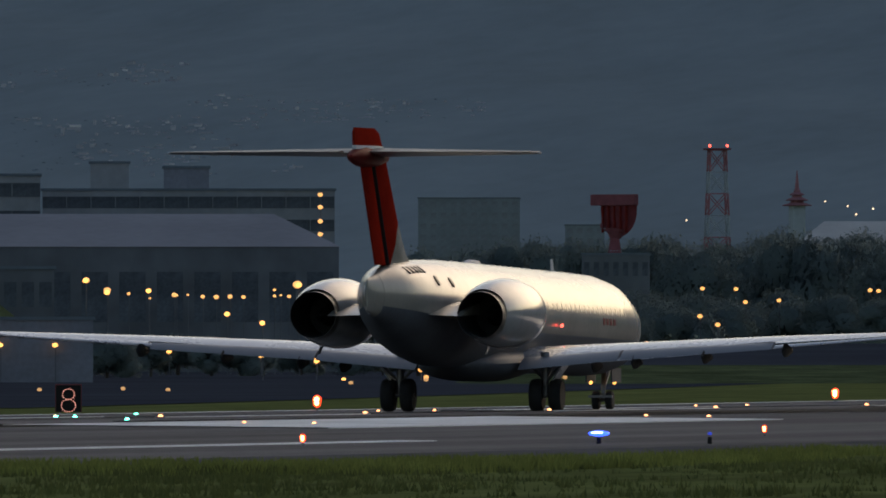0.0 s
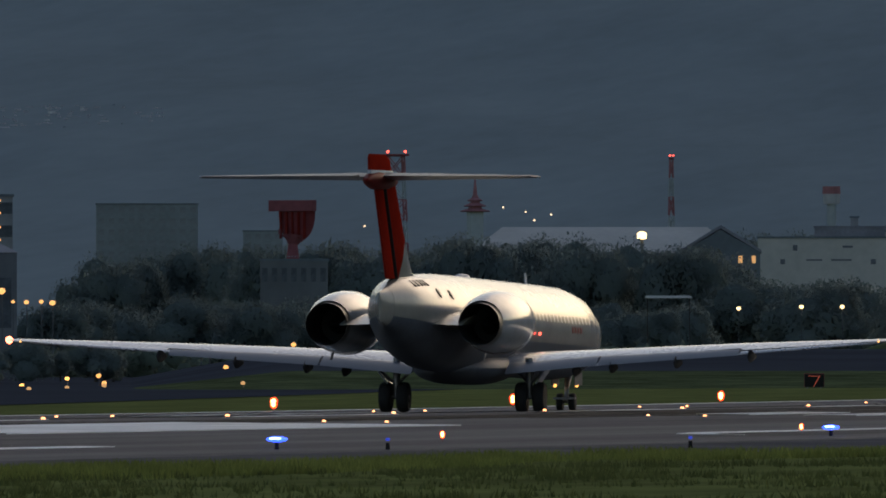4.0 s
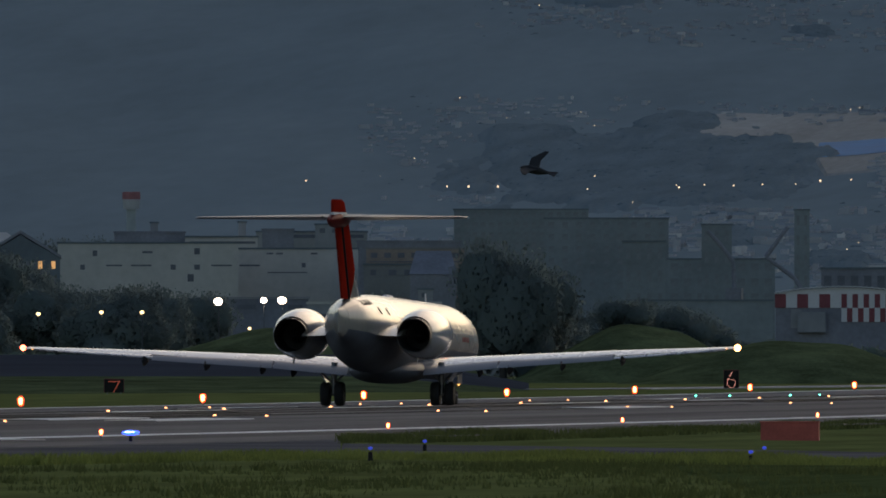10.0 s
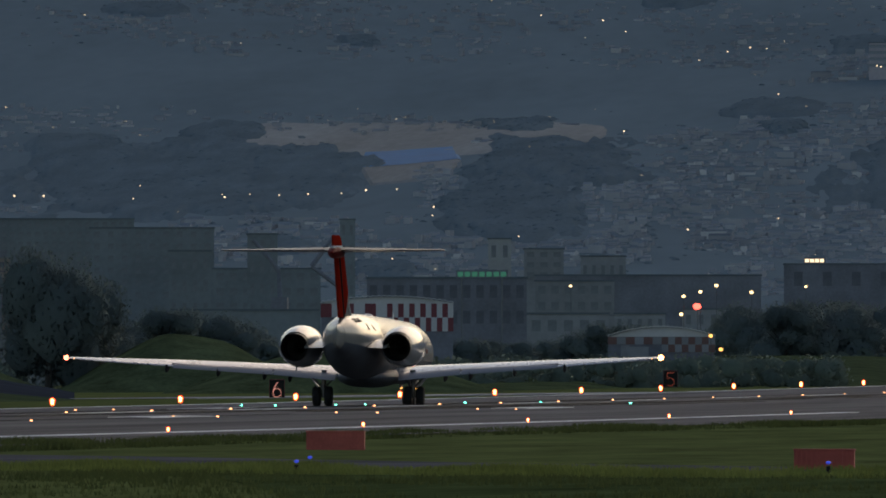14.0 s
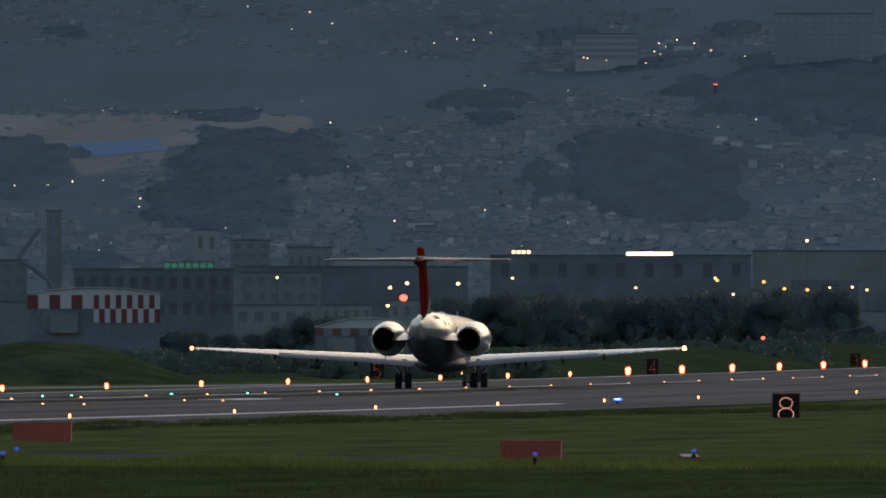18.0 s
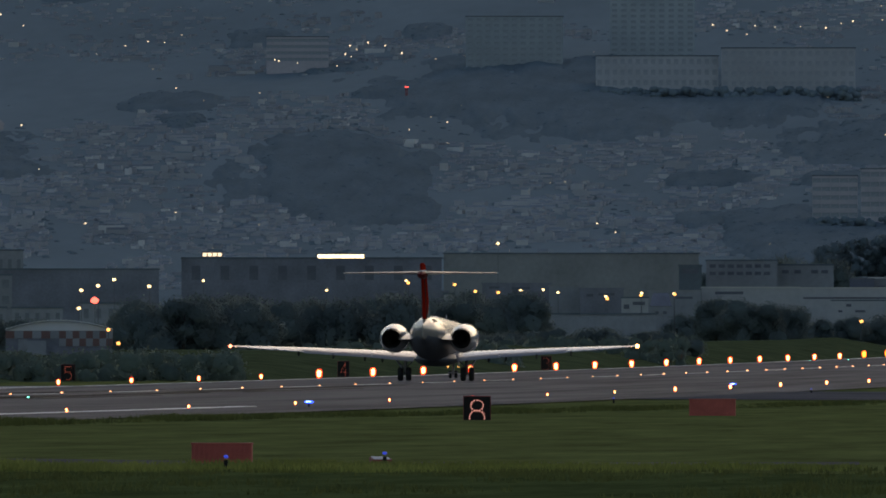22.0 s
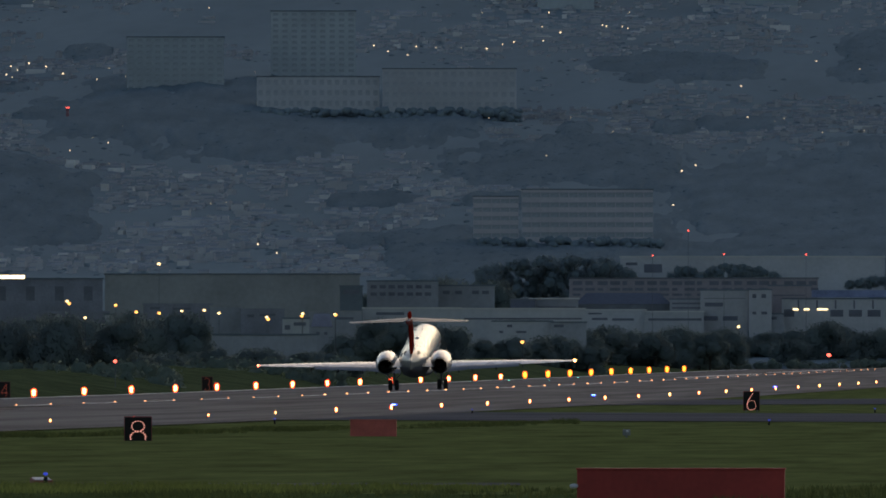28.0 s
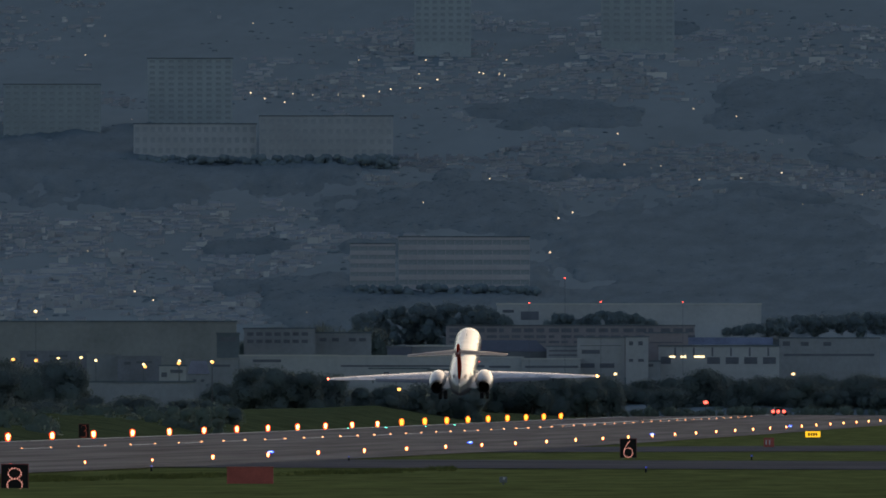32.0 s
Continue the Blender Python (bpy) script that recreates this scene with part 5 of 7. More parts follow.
# engines on the rear fuselage
for side in (1, -1):
    c = (side * 2.80, 0, 3.22)
    nac = part("engine_nacelle", spin([(-13.0, 0.785), (-13.1, 0.80), (-12.6, 0.91), (-11.8, 1.03), (-10.8, 1.12), (-9.8, 1.165), (-8.8, 1.16), (-7.9, 1.09), (-7.2, 0.98), (-6.9, 0.90), (-7.0, 0.84), (-7.8, 0.80), (-8.5, 0.82)], 48, c=(c[0], 0.9, c[2] + 0.06), closed=True), NACELLE, plane, "pale grey engine nacelle", smooth=True)
    noz = part("exhaust_nozzle", spin([(-12.9, 0.795), (-13.45, 0.775), (-13.6, 0.765), (-13.59, 0.752), (-13.3, 0.745), (-12.4, 0.72), (-10.9, 0.66), (-10.9, 0.01)], 48, c=(c[0], 0.9, c[2]), closed=True), [BRONZE, BLACK], nac, "dull bronze nozzle with a black inside", smooth=True)
    for p in noz.data.polygons:
        q = p.center
        if q.y > -12.67 and math.hypot(q.x - c[0], q.z - c[2]) < 0.75:
            p.material_index = 1
    part("exhaust_cone", spin([(-10.95, 0.36), (-11.8, 0.26), (-12.4, 0.03)], 20, c=(c[0], 0.9, c[2])), BLACK, nac, smooth=True)
    part("fan_disc", spin([(-8.3, 0.01), (-8.3, 0.80)], 24, c=(c[0], 0.9, c[2] + 0.1), closed=True), BLACK, nac)
    part("drain_mast", loft([[(c[0] - 0.02, y, z), (c[0] + 0.02, y, z), (c[0] + 0.02, y + k, z), (c[0] - 0.02, y + k, z)] for y, z, k in ((-11.5, 2.2, 0.4), (-11.8, 1.93, 0.2))]), STEEL, nac)
    part("pylon", wing_loft([(side * 0.8, -6.8, 6.2, 3.40, 0.085, 1.5), (side * 2.25, -7.1, 6.0, 3.34, 0.08, 1.5)]), WHITE, plane, smooth=True)


# fin, rudder, tailplane
def fin_loft(rows):
    """rows: z, front y, back y, half thickness."""
    rings = []
    for z, yf, yb, t in rows:
        c = yf - yb
        rings.append([(t * s, yf - k * c, z) for k, s in ((0, 0), (0.06, 0.55), (0.3, 1), (0.65, 0.85), (1, 0.25))] + [(-t * s, yf - k * c, z) for k, s in ((1, 0.25), (0.65, 0.85), (0.3, 1), (0.06, 0.55))])
    return loft(rings)


fin_bm = fin_loft([(4.60, -9.0, -14.3, 0.34), (5.05, -11.4, -14.6, 0.30), (5.3, -11.9, -14.75, 0.29), (5.7, -12.4, -15.0, 0.28), (6.6, -13.4, -15.6, 0.26), (8.4, -15.0, -17.0, 0.22)])
bmesh.ops.bisect_plane(fin_bm, geom=fin_bm.verts[:] + fin_bm.edges[:] + fin_bm.faces[:], plane_co=(0, -14.25, 4.75), plane_no=(0, 1, -0.36))
for f in fin_bm.faces:
    q = f.calc_center_median()
    f.material_index = 1 if q.y > -14.25 + (q.z - 4.75) * 0.36 else 0
fin = part("fin", fin_bm, [RED, WHITE], plane, "red fin with a pale leading foot", smooth=True)
part("rudder", fin_loft([(4.85, -14.72, -16.1, 0.15), (8.3, -17.1, -18.6, 0.12)]), RED, fin, smooth=True)
part("rudder_gap", fin_loft([(4.85, -14.66, -14.76, 0.19), (8.3, -17.02, -17.12, 0.16)]), BLACK, fin)
part("fin_cap", fin_loft([(8.72, -15.3, -19.5, 0.21), (9.15, -15.8, -19.6, 0.20), (9.30, -16.3, -19.5, 0.10)]), RED, fin, smooth=True)
part("fin_band", fin_loft([(8.60, -15.2, -19.5, 0.26), (8.72, -15.2, -19.5, 0.25)]), OFFWHITE, fin)
part("tail_bullet", loft([[(r * math.cos(t), y, 8.36 + r * 0.9 * math.sin(t)) for t in [2 * math.pi * i / 16 for i in range(16)]] for y, r in ((-14.2, 0.04), (-15.0, 0.24), (-16.4, 0.36), (-18.4, 0.38), (-19.5, 0.24), (-20.0, 0.05))]), DARKRED, fin, smooth=True)
for side in (1, -1):
    tp = part("tailplane", wing_loft([(side * 0.1, -15.8, 2.7, 8.42, 0.10, -1.5), (side * 6.05, -18.8, 1.05, 8.44, 0.09, -1.5), (side * 6.12, -19.1, 0.6, 8.44, 0.08, -1.5)]), TAILGREY, plane, "grey swept tailplane with a bare metal edge", smooth=True)
    part("elevator", wing_loft([(side * 0.5, -18.55, 1.05, 8.44, 0.10, -4), (side * 5.95, -19.85, 0.5, 8.45, 0.09, -4)]), TAILGREY, tp, smooth=True)
    part("tailplane_edge", wing_loft([(side * 0.4, -15.75, 0.35, 8.42, 0.25, 0), (side * 6.05, -18.75, 0.2, 8.44, 0.25, 0)]), SILVER, tp, smooth=True)
    part("tail_tip_lamp", ball(bmesh.new(), (side * 6.12, -19.6, 8.46), 0.05), OFFWHITE, tp)
part("tail_cone_blade", loft([[(w * math.cos(t), y, fus_axis(y) + 0.42 + h * math.sin(t)) for t in [2 * math.pi * i / 28 for i in range(28)]] for y, w, h in ((-16.38, 0.382, 0.702), (-16.8, 0.24, 0.62), (-17.2, 0.12, 0.55), (-17.4, 0.03, 0.51))]), WHITE, plane, "pale tail cone flattened to an upright edge", smooth=True)


# landing gear
def wheel(parent, x, y, r, w, name="wheel"):
    wh = part(name, spin([(-w / 2, r * 0.55), (-w / 2, r * 0.86), (-w * 0.36, r * 0.97), (-w * 0.1, r), (w * 0.1, r), (w * 0.36, r * 0.97), (w / 2, r * 0.86), (w / 2, r * 0.55)], 28, "x"), RUBBER, parent, "black rubber tyre", True, pose(x, y, r))
    part("rim", spin([(-w * 0.42, 0.05), (-w * 0.44, r * 0.5), (w * 0.44, r * 0.5), (w * 0.42, 0.05)], 20, "x"), STEEL, wh)
    return wh


GEARS = []
for side in (1, -1):
    g = part("main_gear", tubes(((side * 2.50, 0, 0.56), (side * 2.46, 0.05, 2.0), 0.11, 0.15), ((side * 2.0, 0, 0.56), (side * 3.0, 0, 0.56), 0.09)), STEEL, plane, smooth=True)
    part("drag_brace", tubes(((side * 2.5, 0.1, 1.0), (side * 1.75, 0.3, 1.75), 0.05), ((side * 2.5, 0.0, 1.0), (side * 3.2, -0.3, 1.72), 0.05), ((side * 2.5, 0, 0.9), (side * 2.5, 1.2, 1.75), 0.05)), STEEL, g)
    part("gear_door", loft([[(side * 3.25, 0.7, 1.78), (side * 3.3, 0.7, 1.78), (side * 3.3, -0.5, 1.78), (side * 3.25, -0.5, 1.78)], [(side * 2.75, 0.7, 1.05), (side * 2.8, 0.7, 1.05), (side * 2.8, -0.3, 1.05), (side * 2.75, -0.3, 1.05)]]), WINGGREY, g)
    for x in (side * 2.54 - 0.33, side * 2.54 + 0.33):
        wheel(g, x, 0, 0.56, 0.42)
    GEARS.append(g)
g = part("nose_gear", tubes(((0, 23.0, 0.34), (0, 23.2, 1.5), 0.08, 0.1), ((-0.3, 23.0, 0.34), (0.3, 23.0, 0.34), 0.06), ((0, 23.05, 0.7), (0, 24.2, 1.4), 0.05)), STEEL, plane, smooth=True)
part("spray_guard", boxes((-0.42, 22.5, 0.42, 0.42, 22.6, 0.5)), STEEL, g)
for side in (1, -1):
    part("nose_gear_door", boxes((side * 0.45 - 0.02, 22.2, 0.95, side * 0.45 + 0.02, 23.9, 1.45)), BELLYSHADE, g)
    part("taxi_lamp", ball(bmesh.new(), (side * 0.42, 22.9, 0.95), 0.07), G_WARM, g)
    wheel(g, side * 0.24, 23.0, 0.33, 0.24)
part("beacon", ball(bmesh.new(), (1.76, 6.6, 2.90), 0.06), G_RED, plane, "small red glowing beacon")



# ---- airfield lights and signs ----
def edge_light(name, rim_mat, core_mat, label, group, r=0.17, h=0.36):
    """A lamp on a stem: two globes in the bloom's fringe colour, bright bulbs towards the threshold."""
    t = thing(name, label, "airfield lamp", group)
    part("base", tubes(((0, 0, -0.1), (0, 0, 0.05), 0.16, 0.13), ((0, 0, 0.05), (0, 0, max(0.06, h - 1.2 * r)), 0.035, 0.035)), POLE, t)
    for nm, k, z in (("globe", 0.86, h + 0.36 * r), ("lower_globe", 0.78, h - 0.28 * r)):
        g = part(nm, ball(bmesh.new(), (0, 0, z), r * k, 2, 1, 1, 1.1), rim_mat, t)
        part("bulb", ball(bmesh.new(), (0.03 * r, -0.50 * r * k, z + 0.02 * r), r * k * 0.66, 2, 1, 1, 1.1), core_mat, g)
    return t


def row(proto, places):
    """Copies of one lamp at places; the first takes the original."""
    for i, (x, y) in enumerate(places):
        m = pose(x, y, ground_z(x, y))
        if i:
            copy_thing(proto, m)
        else:
            proto.matrix_basis = m


PITCH = 57.67
row(edge_light("edge_light", G_HALO, G_CORE, "glowing orange-white runway edge lamp on a short stem", "runway edge lights", 0.21, 0.4), [(-142.4, 676.0 + PITCH * k) for k in range(-3, 16)])
row(edge_light("edge_light", G_HALO, G_CORE, "glowing orange-white runway edge lamp on a short stem", "runway edge lights", 0.37, 0.5), [(-142.4, 676.0 + PITCH * k) for k in range(16, 31)])
row(edge_light("edge_light", G_HALOLOW, G_CORELOW, "glowing amber runway edge lamp on a short stem", "runway edge lights", 0.44, 0.6), [(-142.4, 676.0 + PITCH * k) for k in range(31, 40)])
row(edge_light("edge_light", G_HALO, G_CORE, "glowing orange runway edge lamp on a short stem", "runway edge lights", 0.085, 0.24), [(-82.0, 387.7 + PITCH * k) for k in range(0, 14)])
row(edge_light("edge_light", G_HALO, G_CORE, "glowing orange runway edge lamp on a short stem", "runway edge lights", 0.15, 0.26), [(-82.0, 387.7 + PITCH * k) for k in range(14, 45)])


def inset(name, glow_mat, label, group, r=0.06):
    t = thing(name, label, "airfield lamp", group)
    part("casing", tubes(((0, 0, 0.02), (0, 0, 0.075), 0.15, 0.12)), STEEL, t)
    part("lens", ball(bmesh.new(), (0, 0, 0.09), r, 2, 1.3, 1, 1), glow_mat, t)
    return t


# centre line and touchdown-zone lamps set into the pavement
row(inset("inset_light", G_INSET, "small glowing orange lamp set into the runway", "runway centre lights", 0.06), [(MIDDLE, 420 + 30 * k) for k in range(40)])
row(inset("inset_light", G_INSET, "small glowing orange lamp set into the runway", "runway centre lights", 0.09), [(MIDDLE, 1620 + 30 * k) for k in range(46)])
row(inset("touchdown_light", G_INSET, "small glowing orange lamp set beside the centre line", "touchdown lights", 0.05), [(MIDDLE + o, 420 + 60 * k) for k in range(9) for o in (-12.0, -10.0, 9.0, 11.0)])
row(inset("exit_light", G_GREEN, "small glowing green taxiway lamp set into the pavement", "taxiway centre lights", 0.05), [(-121.6, 989.6), (-117.5, 1018.2), (-112.0, 1008.8), (-106.2, 1003.4), (-119.4, 527.7), (-117.4, 521.5), (-129.2, 583.4), (-109.0, 491.0), (-129.6, 1009.7), (-120.9, 997.7), (-125.7, 994.6), (-149.4, 2391.3), (-143.2, 2351.6), (-138.5, 2359.4), (-135.9, 2408.7), (-137.6, 2513.2), (-149.6, 1971.8)])


def blue_light(glow_mat, label, r, wide):
    t = thing("taxiway_light", label, "airfield lamp", "taxiway edge lights")
    part("base", tubes(((0, 0, -0.1), (0, 0, 0.22), 0.07, 0.05)), BLACKBOX, t)
    lens = part("lens", ball(bmesh.new(), (0, 0, 0.30), r, 2, wide, wide, 0.7), glow_mat, t)
    if wide > 1:
        part("bulb", ball(bmesh.new(), (0, -r * wide * 0.86, 0.32), r * 0.45, 2, wide * 1.3, 1, 0.6), G_BLUECORE, lens)
    return t


row(blue_light(G_BLUE, "bright blue-white glowing taxiway guard lamp", 0.10, 2.6), [(-78.9, 406.9), (-78.9, 489.2), (-81.4, 907.9), (-85.4, 1307.7), (-86.2, 1600.2), (-84.1, 1934.7), (-82.9, 2329.5)])
row(blue_light(G_BLUEDIM, "dim blue glowing taxiway edge lamp", 0.06, 1.0), [(-76.7, 409.4), (-72.2, 425.9), (-60.4, 410.1), (-64.4, 446.9), (-50.3, 401.9), (-52.4, 421.3), (-38.5, 407.7), (-36.5, 427.9), (-73.4, 1206.8), (-44.5, 1015.5), (-47.9, 1268.1), (-72.1, 999.4)])

# strokes of the figures on a unit square
FIGURES = {
    "8": [[(0.5 + 0.26 * math.sin(t), 0.72 + 0.21 * math.cos(t)) for t in [2 * math.pi * i / 14 for i in range(14)]], [(0.5 + 0.31 * math.sin(t), 0.27 + 0.25 * math.cos(t)) for t in [2 * math.pi * i / 17 for i in range(17)]]],
    "7": [[(0.2 + 0.6 * i / 8, 0.92) for i in range(9)], [(0.8 - 0.32 * i / 11, 0.92 - 0.86 * i / 11) for i in range(1, 12)]],
    "6": [[(0.5 + 0.3 * math.sin(t), 0.30 + 0.26 * math.cos(t)) for t in [2 * math.pi * i / 17 for i in range(17)]], [(0.22 + 0.36 * (i / 9) ** 1.6, 0.36 + 0.58 * i / 9) for i in range(10)]],
    "5": [[(0.25 + 0.5 * i / 7, 0.93) for i in range(8)], [(0.25, 0.93 - 0.36 * i / 5) for i in range(1, 6)], [(0.48 + 0.3 * math.sin(t), 0.31 + 0.27 * math.cos(t)) for t in [-0.6 + 4.3 * i / 14 for i in range(15)]]],
    "4": [[(0.68, 0.06 + 0.88 * i / 11) for i in range(12)], [(0.68 - 0.46 * i / 9, 0.94 - 0.6 * i / 9) for i in range(1, 10)], [(0.22 + 0.62 * i / 8, 0.34) for i in range(9)]],
    "3": [[(0.48 + 0.28 * math.sin(t), 0.73 + 0.21 * math.cos(t)) for t in [-0.9 + 3.9 * i / 11 for i in range(12)]], [(0.48 + 0.31 * math.sin(t), 0.28 + 0.25 * math.cos(t)) for t in [0.3 + 3.8 * i / 13 for i in range(14)]]],
}


def distance_sign(fig, x, y, w, h, bulbs=G_SIGN, sink=0.0):
    t = thing("distance_sign", "black runway distance sign with the glowing figure " + fig, "sign", "runway distance signs", at=pose(x, y, ground_z(x, y) - sink, 0, 0, facing(x, y)))
    part("board", boxes((-w / 2, 0, 0.12, w / 2, 0.22, h), bevel=0.015), BLACKBOX, t)
    part("rim", boxes((-w / 2 - 0.03, 0.04, h, w / 2 + 0.03, 0.2, h + 0.04), (-w / 2 - 0.03, 0.04, 0.1, -w / 2, 0.2, h), (w / 2, 0.04, 0.1, w / 2 + 0.03, 0.2, h)), DRUM, t)
    for sx in (-w * 0.35, w * 0.35):
        part("leg", tubes(((sx, 0.11, -0.2), (sx, 0.11, 0.14), 0.04)), POLE, t)
    bulb = done("bulb", ball(bmesh.new(), (0, 0, 0), 0.030 * w, 1), bulbs)
    fw = w * 0.92
    for stroke in FIGURES[fig]:
        for a, b in stroke:
            part("bulb", bulb, None, t, at=Matrix.Translation((-fw / 2 + a * fw, -0.02, 0.10 + b * (h - 0.18))))
    return t


distance_sign("8", -145.3, 644.3, 0.94, 1.13)
distance_sign("7", -192.2, 1184.5, 1.32, 1.01, G_SIGNDIM)
distance_sign("6", -157.5, 1247.1, 1.05, 1.38)
distance_sign("5", -160.7, 1552.2, 1.21, 1.51, G_SIGNDIM)
distance_sign("4", -143.4, 1635.7, 1.06, 1.59, G_SIGNDIM)
distance_sign("3", -144.2, 1897.0, 1.10, 1.60, G_SIGNDIM)
distance_sign("8", -60.6, 757.6, 1.15, 1.27, sink=0.25)
distance_sign("6", -56.9, 1269.2, 1.15, 1.48)


def equipment_box(x, y, w, d, h, material, label, ribs=0, lamp=None):
    """A low painted box on the grass with a lid and ribs."""
    t = thing("equipment_box", label, "equipment box", "red boxes on the grass", at=pose(x, y, ground_z(x, y), 0, 0, facing(x, y) * 0.5))
    part("case", boxes((-w / 2, 0, -0.05, w / 2, d, h - 0.04), bevel=0.012), material, t)
    part("lid", boxes((-w / 2 - 0.02, -0.02, h - 0.04, w / 2 + 0.02, d + 0.02, h), bevel=0.01), material, t)
    rib = done("rib", boxes((-0.02, -0.025, 0.0, 0.02, 0.0, h - 0.05)), material)
    for k in range(ribs):
        part("rib", rib, None, t, at=Matrix.Translation((-w / 2 + (k + 0.5) * w / ribs, 0, 0)))
    if lamp is not None:
        part("end_lamp", ball(bmesh.new(), (lamp, -0.05, h * 0.45), 0.07, 2, 1.4, 1, 0.8), OFFWHITE, t)
    return t


equipment_box(-64.6, 525.6, 1.76, 0.5, 0.58, ORANGE, "low faded orange-red painted box on the grass", 0, None)
equipment_box(-40.2, 424.6, 1.47, 0.5, 0.55, ORANGE, "low ribbed orange-red box on the grass", 12, None)
equipment_box(-54.8, 824.2, 2.18, 0.5, 0.80, ORANGE, "low faded orange-red painted box on the grass", 0, None)
equipment_box(-18.6, 380.5, 4.51, 0.9, 0.71, BOXRED, "long low dark red box on the grass", 0, -2.32)


# ---- masts, towers and lamps beyond the runway ----
def pole_lamp(x, y, z, r, m):
    g = ground_z(x, y)
    t = thing("pole_lamp", "glowing lamp on a thin grey pole", "pole lamp", "lamps beyond the runway", at=pose(x, y, g))
    h = z - g
    part("pole", tubes(((0, 0, -0.3), (0, 0, h), 0.05, 0.035), ((0, 0, h), (0, -r * 0.8, h), 0.03, 0.03), n=6), HALLWALL, t)
    part("lamp", ball(bmesh.new(), (0, -r, h), r, 3 if r > 0.3 else 2, 1.1, 1, 0.9), m, t)


